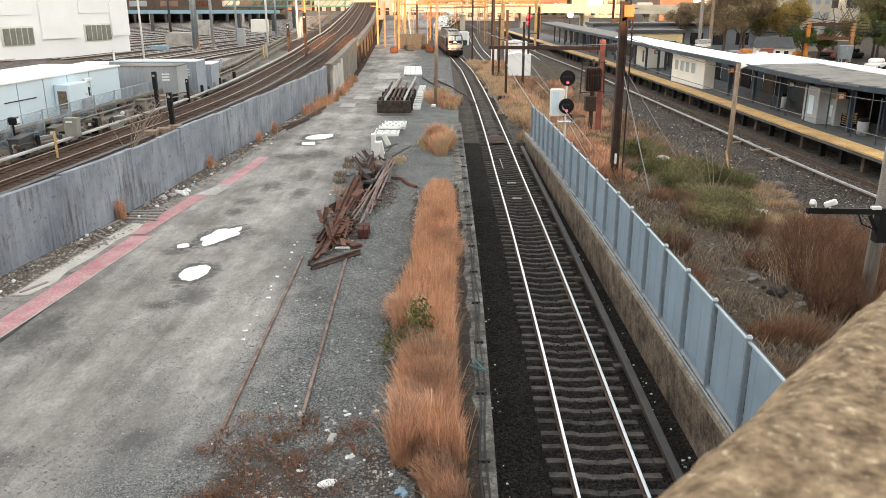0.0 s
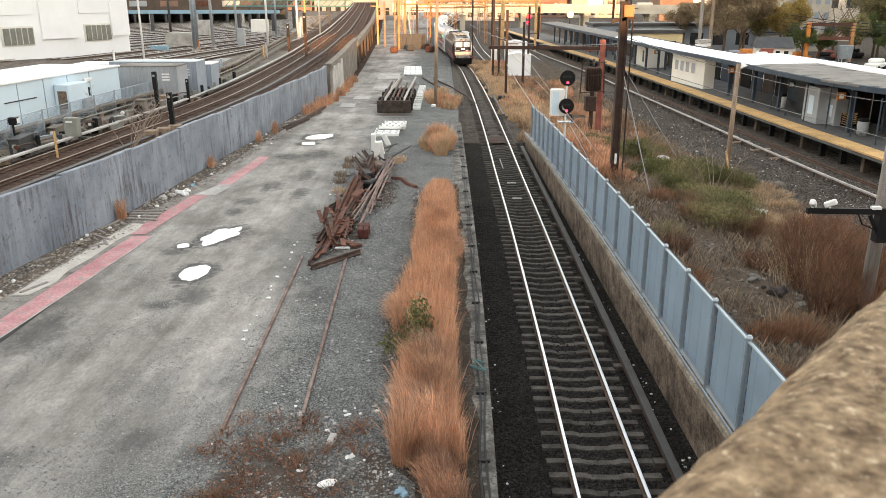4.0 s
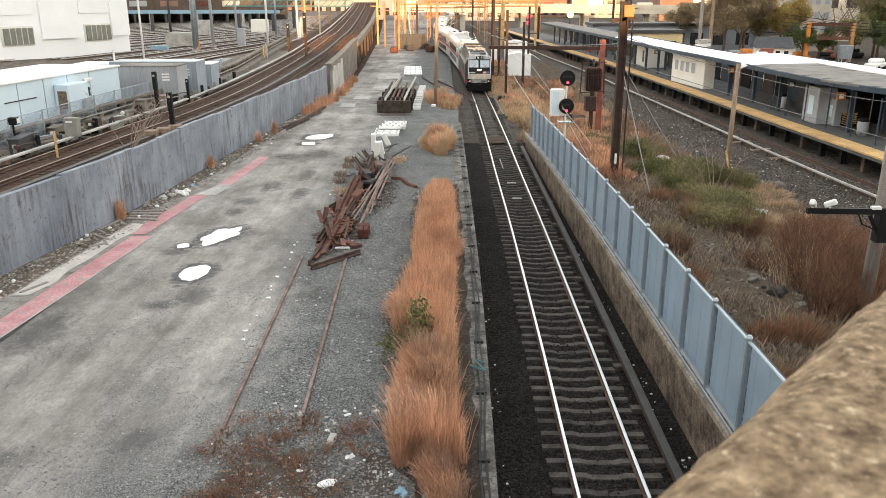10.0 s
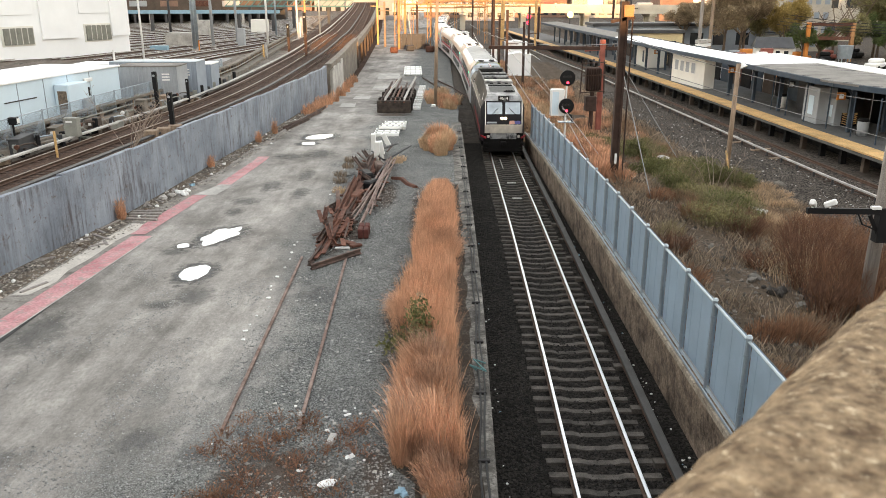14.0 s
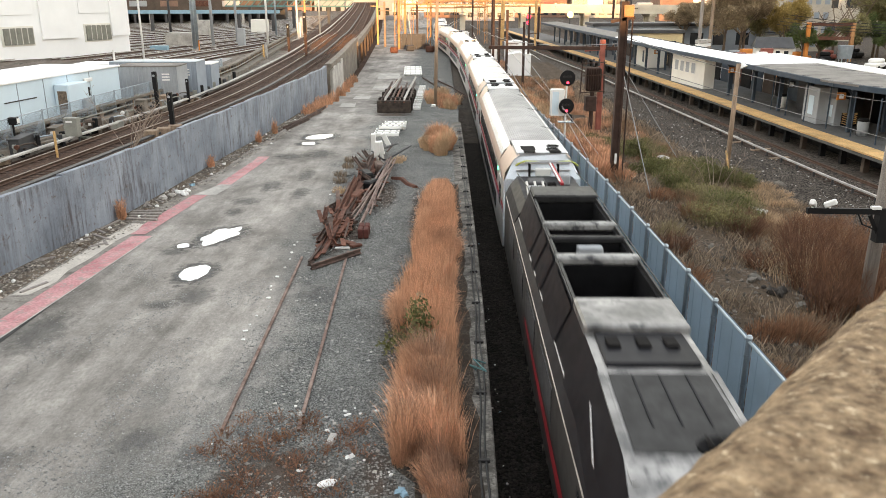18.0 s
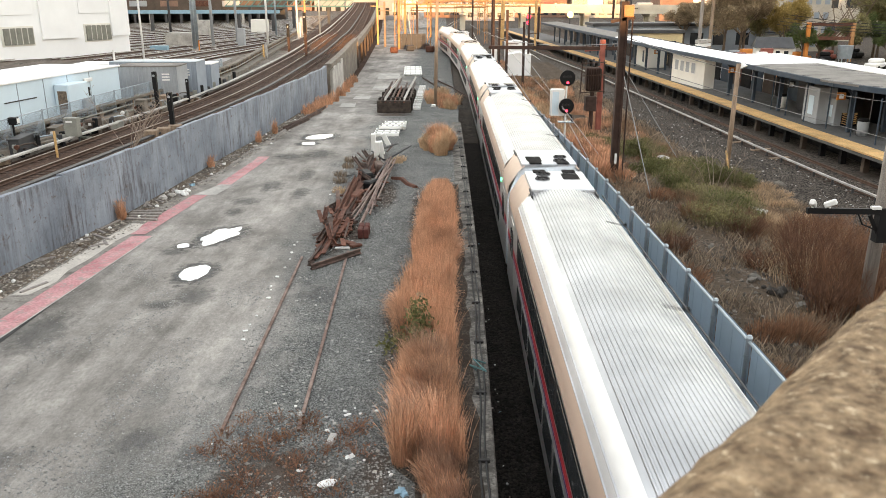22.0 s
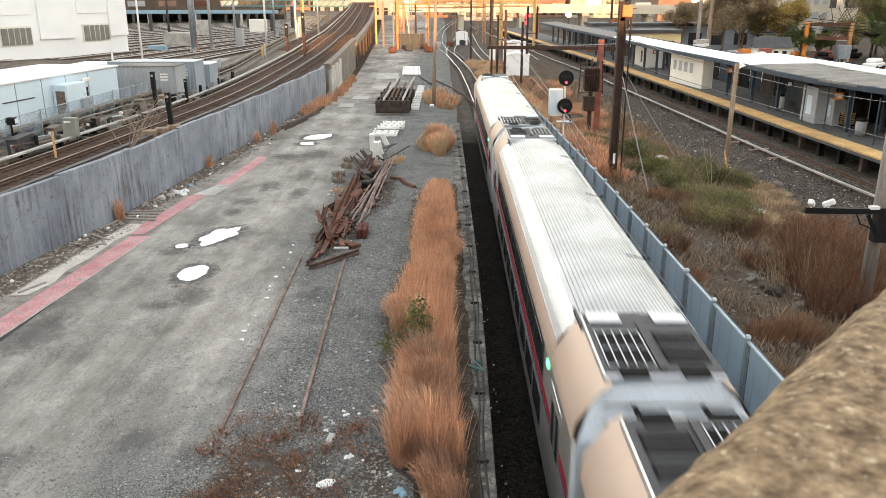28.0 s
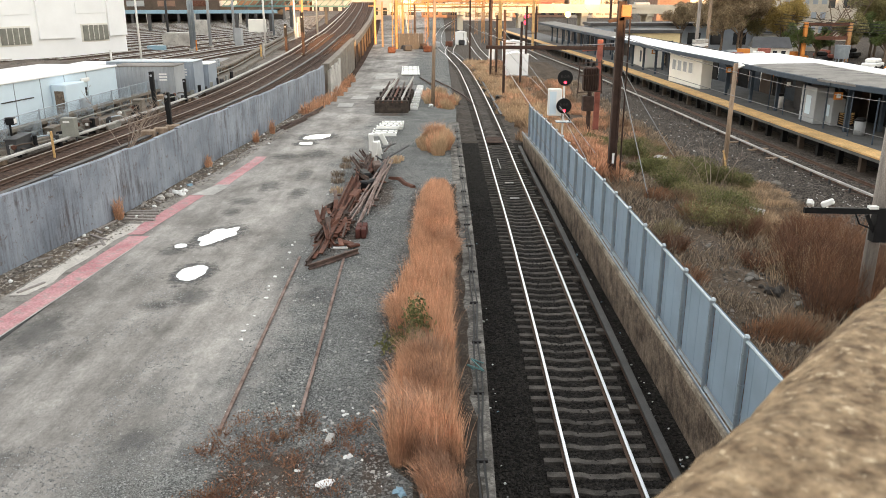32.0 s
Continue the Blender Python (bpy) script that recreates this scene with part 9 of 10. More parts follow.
# paved strip by the building and clutter
b = B()
v = [b.verts.new((*p, 0.83)) for p in ((-42, 84), (-24.5, 84), (-25.6, 99), (-37, 97))]
b.faces.new(v)
tagged(obj("pavement", b, pave_mat), "pale paved strip beside the white building", "pavement", kind="structure")
for i, (x, y, w_, d, h, m_) in enumerate(((-39.5, 122, 4, 2.5, 1.9, paleconc_mat), (-39.5, 113, 2.4, 1.0, 0.6, bluepipe_mat), (-30.2, 122, 1.0, 1.2, 2.6, grey_mat), (-45.5, 154, 3.2, 2, 2.8, paleconc_mat), (-37, 165, 3.2, 2, 2.6, cream_mat))):
    o = empty("yard_shed", pose(x, y, 0.8), "small pale shed or stack in the train yard", "shed", "yard sheds")
    b = B()
    bbox(b, -w_ / 2, w_ / 2, 0, d, 0, h, 0.05)
    part("wall", b, m_, o)
# near clutter beside the transit track: lamp on a post, trough walls, pipes, valves
o = empty("track_lamp", pose(-21.2, 39.0, 0.85), "black lamp head on a short post beside the track", "lamp")
b = B()
cyl(b, (0, 0, 0), (0, 0, 1.3), 0.06, 0.05, 8)
part("post", b, black_mat, o)
b = B()
bbox(b, -0.2, 0.28, -0.16, 0.16, 1.25, 1.6, 0.04)
part("lamp_head", b, black_mat, o)
b = B()
box(b, 0.24, 0.3, -0.12, 0.12, 1.32, 1.55)
part("lamp_glass", b, white_mat, o)
for i, (x, y, w_, d, h, m_, lb) in enumerate(((-20.7, 38.6, 0.5, 1.9, 0.75, dgrey_mat, "dark grey trackside box with a white label"), (-20.9, 42.6, 0.45, 1.2, 0.6, concrete_mat, "stained concrete cable pit beside the track"),
                                              (-20.3, 46.0, 0.5, 1.4, 0.5, darkbrown_mat, "dark timber cable box beside the track"), (-19.5, 51.6, 0.6, 0.8, 0.9, concrete_mat, "stained concrete block beside the track"), (-19.4, 55.6, 0.4, 0.9, 0.7, wood_mat, "tan cable box beside the track"))):
    o = empty("trackside_box", pose(x, y, 0.8, 0, 0, 6), lb, "box", "trackside boxes")
    b = B()
    bbox(b, -w_ / 2, w_ / 2, -d / 2, d / 2, 0, h, 0.03)
    part("case", b, m_, o)
    b = B()
    bbox(b, -w_ / 2 - 0.04, w_ / 2 + 0.04, -d / 2 - 0.04, d / 2 + 0.04, h, h + 0.06, 0.01)
    part("lid", b, m_, o)
    b = B()
    box(b, -0.08, 0.08, -d / 2 - 0.012, -d / 2, h * 0.5, h * 0.5 + 0.16)
    part("label_plate", b, white_mat, o)
lr = random.Random(52)
for i in range(14):
    y = 28 + i * 2.3
    x = float(np.interp(y, [24, 42, 60, 81], [-22.0, -20.2, -18.8, -19.4]))
    o = empty("pipe_stand", pose(x + lr.uniform(-0.3, 0.5), y, 0.8), "rusty pipe stand with valve beside the track", "pipe stand", "pipe stands")
    b = B()
    tube(b, [(0, 0, 0), (0, 0, 0.55), (0.25, 0.3, 0.6), (0.35, 0.9, 0.55), (0.4, 1.6, 0.1)], 0.04, 6)
    part("pipe", b, (greyolive_mat, darkbrown_mat, galv_mat)[i % 3], o)
    b = B()
    cyl(b, (0, -0.05, 0.5), (0, 0.08, 0.5), 0.11, 0.11, 10)
    part("valve", b, (white_mat, rust_mat, dgrey_mat)[i % 3], o)
# ---- distance: train yard sheds, footbridge, highway, overhead lines, town
def far_building(x, y, w_, d, h, mat, label, rows=2, cols=6, rot=0, win=None, z=-2.2, roof=True):
    o = empty("far_building", pose(x, y, z, 0, 0, rot), label, "building", "far buildings")
    b = B()
    box(b, -w_ / 2, w_ / 2, 0, d, 0, h)
    part("wall", b, mat, o)
    if roof:
        b = B()
        box(b, -w_ / 2 - 0.3, w_ / 2 + 0.3, -0.3, d + 0.3, h, h + 0.5)
        part("roof", b, dgrey_mat if mat is not roofwhite_mat else roofwhite_mat, o)
    for r in range(rows):
        for c in range(cols):
            b = B()
            cw, rh = w_ / cols, h / rows
            box(b, -w_ / 2 + cw * (c + 0.22), -w_ / 2 + cw * (c + 0.78), -0.08, 0.0, rh * (r + 0.3), rh * (r + 0.75))
            part("window", b, win or glass_mat, o)
    return o


# pale blue pipe gantry over the yard tracks
pb = empty("pipe_bridge", Matrix(), "pale blue steel pipe bridge over the yard tracks", "bridge")
b = B()
beam(b, (-82, 168, 4.75), (-34.0, 172, 4.75), 0.8, 0.7)
part("girder", b, bluepipe_mat, pb)
for x in (-80, -70, -60, -50, -42, -35):
    b = B()
    box(b, x - 0.3, x + 0.3, 169.5, 170.1, 0.8, 4.4)
    part("leg", b, dgrey_mat, pb)
# long dark train shed behind
sh = empty("train_shed", Matrix(), "long dark open train shed behind the yard", "shed")
b = B()
box(b, -150, -47, 214, 250, 4.2, 9.5)
part("roof", b, darkbrown_mat, sh)
b = B()
box(b, -150, -47, 246, 250, 0.8, 4.2)
part("back_wall", b, dgrey_mat, sh)
for i in range(26):
    b = B()
    x = -148 + i * 4
    box(b, x - 0.3, x + 0.3, 214, 214.6, 0.8, 4.3)
    part("column", b, dgrey_mat if i % 3 else paleconc_mat, sh)
for i in range(12):
    b = B()
    x = -145 + i * 8
    box(b, x, x + 4.5, 213.8, 214.0, 5.2, 6.6)
    part("bay_panel", b, (brick_mat, rust_mat, grey_mat)[i % 3], sh)
fb = empty("teal_footbridge", Matrix(), "teal steel truss footbridge over the tracks", "bridge")
for zz in (5.6, 7.0):
    b = B()
    beam(b, (-50, 190, zz), (-20.5, 186, zz), 0.35, 0.35)
    part("chord", b, teal_mat, fb)
for i in range(20):
    b = B()
    x = -50 + i * 1.5
    beam(b, (x, 190 - i * 0.2, 5.6), (x + 1.5, 189.8 - i * 0.2, 7.0), 0.16, 0.16)
    part("diagonal", b, teal_mat, fb)
for x in (-44, -34, -26):
    b = B()
    box(b, x - 0.3, x + 0.3, 187.5, 188.1, 0.8, 5.5)
    part("leg", b, dgrey_mat, fb)

# overhead line structures across the far main line, low sun's orange in their colour
for i, (x0, x1, y, h) in enumerate(((-9.3, -2.8, 163, 11), (-6.8, 9.5, 182, 10), (3.0, 22, 195, 10), (9.6, 26, 222, 10), (-12, 12, 235, 10))):
    o = empty("line_gantry", Matrix(), "brown lattice overhead line gantry with low sun in its colour", "gantry", "line gantries")
    for x in (x0, x1):
        b = B()
        for sx in (-0.3, 0.3):
            for sy in (-0.3, 0.3):
                beam(b, (x + sx, y + sy, -2.2), (x + sx * 0.7, y + sy * 0.7, -2.2 + h), 0.12, 0.12)
        for k in range(9):
            z = -2.0 + k * h / 9
            beam(b, (x - 0.3, y - 0.3, z), (x + 0.3, y - 0.3, z + h / 9), 0.07, 0.07)
        part("tower", b, sunlit_rust_mat, o)
    for zz in (h - 4.6, h - 3.4):
        b = B()
        beam(b, (x0, y, zz), (x1, y, zz), 0.18, 0.18)
        part("chord", b, sunlit_rust_mat, o)
    n = max(4, int((x1 - x0) / 1.3))
    for k in range(n):
        b = B()
        xa, xb = x0 + (x1 - x0) * k / n, x0 + (x1 - x0) * (k + 1) / n
        beam(b, (xa, y, h - 4.6 if k % 2 else h - 3.4), (xb, y, h - 3.4 if k % 2 else h - 4.6), 0.1, 0.1)
        part("lattice", b, sunlit_rust_mat, o)
# yellow and orange masts have the low sun's glow in their colour
for i, (x, y, h, m_) in enumerate(((-8.6, 160, 12, sunlit_rust_mat), (-7.4, 161, 12, sunlit_rust_mat), (-5.4, 172, 9, rustpole_mat), (-3.0, 205, 10, sunlit_rust_mat), (14, 190, 12, yellow_mat), (12.0, 168, 11, yellow_mat), (17.8, 158, 11, yellow_mat), (20.0, 172, 8, rustpole_mat), (9.0, 150, 12, rustpole_mat), (33, 160, 11, rustpole_mat), (37, 118, 13, greywood_mat), (39.2, 120, 13, wood_mat), (34.0, 150, 10, dgrey_mat), (-14.0, 176, 10, yellow_mat), (-11.9, 168, 9, wood_mat))):
    o = empty("line_pole", pose(x, y, -2.2), "tall overhead line pole catching low sun", "pole", "far line poles")
    b = B()
    bbox(b, -0.2, 0.2, -0.2, 0.2, 0, h, 0.03)
    part("mast", b, m_, o)
    b = B()
    beam(b, (-1.4, 0, h * 0.8), (1.4, 0, h * 0.8), 0.14, 0.14)
    part("arm", b, m_, o)
for i in range(14):
    b = B()
    x0, x1 = -8 + i * 3.2, -12 + i * 4.4
    tube(b, sag((x0 * 0.7 + 3, 120 + (i % 3) * 12, 4.2 + 0.3 * (i % 4)), (x1, 236, 5.0), 0.5, 6), 0.025, 4)
    tagged(obj("overhead_wire", b, black_cable_mat), "thin overhead line wire", "wire", "overhead wires")
# site fence and ladders at the yard's far end
o = empty("site_hoarding", Matrix(), "grey mesh site hoarding at the yard's far end", "fence")
for i in range(6):
    b = B()
    box(b, -9.0 + i * 0.95, -8.1 + i * 0.95, 160, 160.06, -2.1, 0.9)
    part("panel", b, dgrey_mat, o)
for x in (-7.1, -6.0):
    b = B()
    beam(b, (x, 161, -2.1), (x - 0.9, 163, 4.6), 0.16, 0.16)
    tagged(obj("leaning_beam", b, paleconc_mat), "pale beam leaning on the hoarding", "beam", "leaning beams")
for i in range(9):
    x, y = -9 + (i * 2.7) % 15, 150 + (i * 5.3) % 40
    slab("far_crate", x, y, 1.4, 1.4, 1.1, i * 20, (rust_mat, dgrey_mat, darkrust_mat, grey_mat)[i % 4], "jumbled crate at the yard's far end", "crate", "far crates")
# far main-line tracks right of the running track
for k in range(4):
    path = [Vector(p) for p in spline([(8 + 3.6 * k, 118 + 8 * k, -2.05), (7 + 4.2 * k, 165, -2.05), (8 + 4.6 * k, 250, -2.05)], 6)]
    track("far_track", path, "far main-line track", (0, 0), 0.62, None, k % 2 == 0, ties=False)
path = [Vector(p) for p in spline([(2.6, 128, -2.02), (1.6, 150, -2.02), (2.6, 175, -2.02), (6, 230, -2.02)], 6)]
track("far_track", path, "far main-line track", (0, 0), 0.62, None, True, ties=False)
# far signals
for x, y, z, m_, r_ in ((20.3, 195, 3.2, red_glow, 0.55), (20.2, 195, 1.8, red_glow, 0.45), (33.0, 214, 3.2, amber_glow, 0.8)):
    o = empty("far_signal", pose(x, y, -2.2), "distant line signal with a lit lamp", "signal", "far signals")
    b = B()
    cyl(b, (0, 0, 0), (0, 0, z + 2.6), 0.12, 0.12, 8)
    part("mast", b, dgrey_mat, o)
    b = B()
    cyl(b, (0, -0.25, z + 2.2), (0, -0.2, z + 2.2), r_, r_, 14)
    part("lens", b, m_, o)

# highway viaduct
hw_ = empty("highway_viaduct", Matrix(), "long concrete highway viaduct across the distance", "viaduct")
HP = [(-15, 257.5, 5.0), (0, 256, 5.0), (60, 240, 4.9), (130, 214, 4.6)]
b = B()
sweep(b, HP, [(-5, -2.0), (-5, 0), (-4.7, 0.0), (-4.7, -0.6), (5, -0.6), (5, -2.0)])
part("deck", b, paleconc2_mat, hw_)
flip_fix(hw_.children[-1])
b = B()
sweep(b, [(x, y - 5.2 if False else y, z) for x, y, z in HP], [(4.9, -0.6), (4.9, 0.5), (5.2, 0.5), (5.2, -0.6)])
part("parapet", b, paleconc2_mat, hw_)
flip_fix(hw_.children[-1])
for i in range(8):
    x = -12 + i * 18
    y = float(np.interp(x, [p[0] for p in HP], [p[1] for p in HP]))
    for dy in (-3, 3):
        b = B()
        bbox(b, x - 0.8, x + 0.8, y + dy - 0.8, y + dy + 0.8, -2.3, 2.2, 0.1)
        part("pier", b, paleconc2_mat, hw_)
    b = B()
    bbox(b, x - 1.0, x + 1.0, y - 5, y + 5, 2.1, 3.0, 0.1)
    part("crosshead", b, paleconc2_mat, hw_)
for i in range(10):
    x = -10 + i * 13.7
    y = float(np.interp(x, [p[0] for p in HP], [p[1] for p in HP]))
    o = empty("far_vehicle", pose(x, y, 4.42), "pale vehicle on the far highway", "vehicle", "far vehicles")
    b = B()
    bbox(b, -2.2, 2.2, -0.9, 0.9, 0.3, 1.5 + (1.2 if i % 4 == 0 else 0), 0.2)
    part("body", b, (white_mat, grey_mat, dgrey_mat, redpole_mat)[i % 4], o)
    for sx in (-1.4, 1.4):
        b = B()
        cyl(b, (sx, -0.95, 0.32), (sx, 0.95, 0.32), 0.32, 0.32, 10)
        part("wheel", b, black_mat, o)
# town along the skyline
fr = random.Random(9)
x = -230
while x < 240:
    w_ = fr.uniform(14, 34)
    mat = fr.choice((brick_mat, stonebld_mat, grey_mat, plaster_mat, cream_mat, darkbrown_mat))
    far_building(x + w_ / 2, 330 + fr.uniform(0, 60), w_ * 0.94, 16, fr.uniform(11, 22), mat, "far town building on the skyline", 3, max(3, int(w_ / 4)))
    x += w_
# long sheds between the platform and the highway
far_building(45, 152, 34, 8, 4.8, bluegrey2_mat, "long blue-grey warehouse behind the platform", 1, 8)
far_building(33, 128, 9, 5, 4.6, yellowbld_mat, "yellow flat-roofed block behind the platform", 1, 2)
far_building(62, 150, 6, 5, 3.4, white_mat, "white gabled cottage with dark roof", 1, 4)
o = empty("gable_roof", pose(62, 150, 1.3), "dark gabled roof of a white cottage", "roof")
b = B()
v = [b.verts.new(c) for c in ((-4, -0.6, 0), (4, -0.6, 0), (4, 5.6, 0), (-4, 5.6, 0), (-3.4, 2.5, 2.0), (3.4, 2.5, 2.0))]
for f in ((0, 1, 5, 4), (2, 3, 4, 5), (1, 2, 5), (3, 0, 4), (3, 2, 1, 0)):
    b.faces.new([v[i] for i in f])
part("slopes", b, dgrey_mat, o)
far_building(83, 190, 26, 14, 17, stonebld_mat, "pale stone apartment building among trees", 3, 6)
far_building(110, 150, 26, 14, 13, stonebld_mat, "pale stone building among trees", 3, 6)
# lifting frame, low sun put into its orange leg, and white tank
o = empty("lifting_frame", Matrix(), "rusty steel lifting frame behind the platform, one leg coloured as sunlit", "frame")
for x in (57.5, 64.5):
    b = B()
    bbox(b, x - 0.28, x + 0.28, 128.7, 129.3, -2.2, 4.0, 0.05)
    part("leg", b, orange_mat if x < 60 else sunlit_rust_mat, o)
for zz, m_ in ((3.7, rust_mat), (1.6, rust_mat)):
    b = B()
    beam(b, (57.5, 129, zz), (64.5, 129, zz), 0.4, 0.5)
    part("beam", b, m_, o)
for k in range(8):
    b = B()
    beam(b, (57.8 + k * 0.8, 129, 1.6), (58.6 + k * 0.8, 129, 2.4), 0.12, 0.12)
    part("bracing", b, rust_mat, o)
for x, y in ((62.3, 126), (68.8, 117)):
    o = empty("storage_tank", pose(x, y, -2.2), "white cylindrical storage hopper", "tank", "tanks")
    b = B()
    cyl(b, (0, 0, 0.9), (0, 0, 2.9), 1.0, 1.15, 18)
    part("shell", b, galv_mat, o, smooth=False)
    for k in range(4):
        b = B()
        a = k * 1.57 + 0.7
        cyl(b, (0.8 * math.cos(a), 0.8 * math.sin(a), 0), (0.8 * math.cos(a), 0.8 * math.sin(a), 1.0), 0.1, 0.1, 6)
        part("leg", b, galv_mat, o)
for i in range(26):
    x, y = fr.uniform(36, 72), fr.uniform(100, 140)
    m_ = (white_mat, redpole_mat, dgrey_mat, orange_mat, grey_mat, black_mat)[i % 6]
    o = empty("parked_vehicle", pose(x, y, -2.2, 0, 0, fr.uniform(0, 180)), "parked vehicle or machine behind the platform", "vehicle", "parked vehicles")
    b = B()
    bbox(b, -2.0, 2.0, -0.9, 0.9, 0.35, 1.0, 0.15)
    bbox(b, -1.1, 1.2, -0.8, 0.8, 0.95, 1.6, 0.2)
    part("body", b, m_, o)
    for sx in (-1.2, 1.2):
        b = B()
        cyl(b, (sx, -0.95, 0.33), (sx, 0.95, 0.33), 0.33, 0.33, 10)
        part("wheel", b, black_mat, o)


# trees behind the platform
def tree(x, y, h, seed, mat, label, dense=1.0):
    r2 = random.Random(seed)
    o = empty("tree", pose(x, y, -2.3), label, "tree", "trees")
    b = B()
    cyl(b, (0, 0, 0), (0.1, 0, h * 0.45), 0.26, 0.16, 8)
    tips = []
    for i in range(9):
        a = i * 2.4 + r2.random()
        p = Vector((0.1, 0, h * r2.uniform(0.25, 0.45)))
        q = p + Vector((math.cos(a) * h * 0.26, math.sin(a) * h * 0.26, h * r2.uniform(0.2, 0.5)))
        cyl(b, p, q, 0.12, 0.04, 6)
        tips.append(q)
        for k in range(4):
            s_q = p.lerp(q, r2.uniform(0.4, 1))
            e2 = s_q + Vector((r2.uniform(-1, 1), r2.uniform(-1, 1), r2.uniform(0.1, 1))) * h * 0.15
            cyl(b, s_q, e2, 0.05, 0.015, 4)
            tips.append(e2)
    part("trunk", b, bark_mat, o)
    if mat:
        leaf_cloud("crown", mat, o, [tuple(t) for t in tips], [h * r2.uniform(0.07, 0.14) for _ in tips], 420 * dense, 0.12, seed, 0.85)
    return o


TL_ = {"o": (treeolive_mat, "olive-green leafy tree behind the platform"), "g": (green_mat, "dark green leafy tree behind the platform"), "y": (yellowleaf_mat, "tree with yellowing autumn leaves"), "b": (brushleaf_mat, "brown half-bare autumn tree"), "n": (None, "bare grey leafless tree before a building")}
for i, (x, y, h, k) in enumerate(((47.5, 138, 13, "b"), (51, 140, 14, "b"), (53, 144, 12, "o"), (58.3, 140, 11, "y"), (57.4, 130, 6, "g"), (60.5, 131, 5.5, "g"), (66, 138, 12, "n"), (70, 139, 12, "n"), (74, 140, 13, "o"), (77, 139, 13, "y"), (78, 134, 9, "g"), (75.5, 132, 7, "y"), (80, 142, 14, "o"), (63, 150, 10, "n"), (44, 150, 9, "b"), (84, 140, 14, "g"), (82, 126, 9, "o"), (69.5, 127, 6.5, "g"), (73.5, 129, 7.5, "o"), (77.5, 125, 6, "g"), (71.5, 134, 8, "g"), (80.5, 131, 8, "b"), (66.5, 133, 7, "o"))):
    tree(x, y, h, 900 + i, *TL_[k])
b = B()
for i in range(4):
    tube(b, sag((50, 120 + i, 5.4 - i * 0.5), (80, 118, 3.6 - i * 0.3), 0.6, 10), 0.04, 4)
tagged(obj("overhead_wire", b, black_cable_mat), "overhead wires before the trees", "wire", "overhead wires", "stuff")
# building, hut, coal heaps and pallets behind the platform
far_building(69, 156, 8.5, 10, 13, stonebld_mat, "pale tan building behind the trees", 5, 5, 0, win=bluegrey2_mat)
o = empty("small_hut", pose(46.2, 120, -2.2, 0, 0, -14), "small white hut with a dark gabled roof", "hut")
b = B()
box(b, 0, 5.0, 0, 4, 0, 3.0)
part("wall", b, cream_mat, o)
b = B()
v = [b.verts.new(c) for c in ((-0.3, -0.4, 2.9), (5.3, -0.4, 2.9), (5.3, 4.4, 2.9), (-0.3, 4.4, 2.9), (0.0, 2, 4.4), (5.0, 2, 4.4))]
for f in ((0, 1, 5, 4), (2, 3, 4, 5), (1, 2, 5), (3, 0, 4)):
    b.faces.new([v[i] for i in f])
part("roof", b, dgrey_mat, o)
for k in range(4):
    b = B()
    box(b, 0.4 + k * 1.15, 1.0 + k * 1.15, -0.04, 0, 1.4, 2.5)
    part("window", b, glass_mat, o)
for i, (x, y, r) in enumerate(((45.5, 101, 2.0), (48.5, 104, 2.4), (51.5, 103, 1.8), (42.5, 108, 1.6))):
    b = B()
    blob(b, (0, 0, 0), r, i + 3, (1, 1, 0.85), 0.35, 2)
    o = obj("coal_heap", b, black_mat)
    o.matrix_world = pose(x, y, -1.7)
    tagged(o, "dark heap of loose material behind the platform", "heap", "heaps")
for i in range(3):
    o = empty("pallet_stack", pose(34.6 + i * 0.75, 110 + i, -2.2), "stack of pale pallets behind the platform", "pallets", "pallet stacks")
    for k in range(9):
        b = B()
        box(b, -0.5, 0.5, -0.5, 0.5, k * 0.52, k * 0.52 + 0.4)
        part("pallet", b, white_mat if k % 2 else paleconc_mat, o)
for i, (x, y, m_) in enumerate(((36.5, 100, redpole_mat), (38, 102, orange_mat), (39.5, 101, white_mat), (41, 103, redpole_mat))):
    b = B()
    bbox(b, -0.7, 0.7, -0.4, 0.4, 0, 3.6 + 0.3 * (i % 2), 0.05)
    o = tagged(obj("road_barrier", b, m_), "upright red or white road barrier behind the platform", "barrier", "road barriers")
    o.matrix_world = pose(x, y, -2.2)
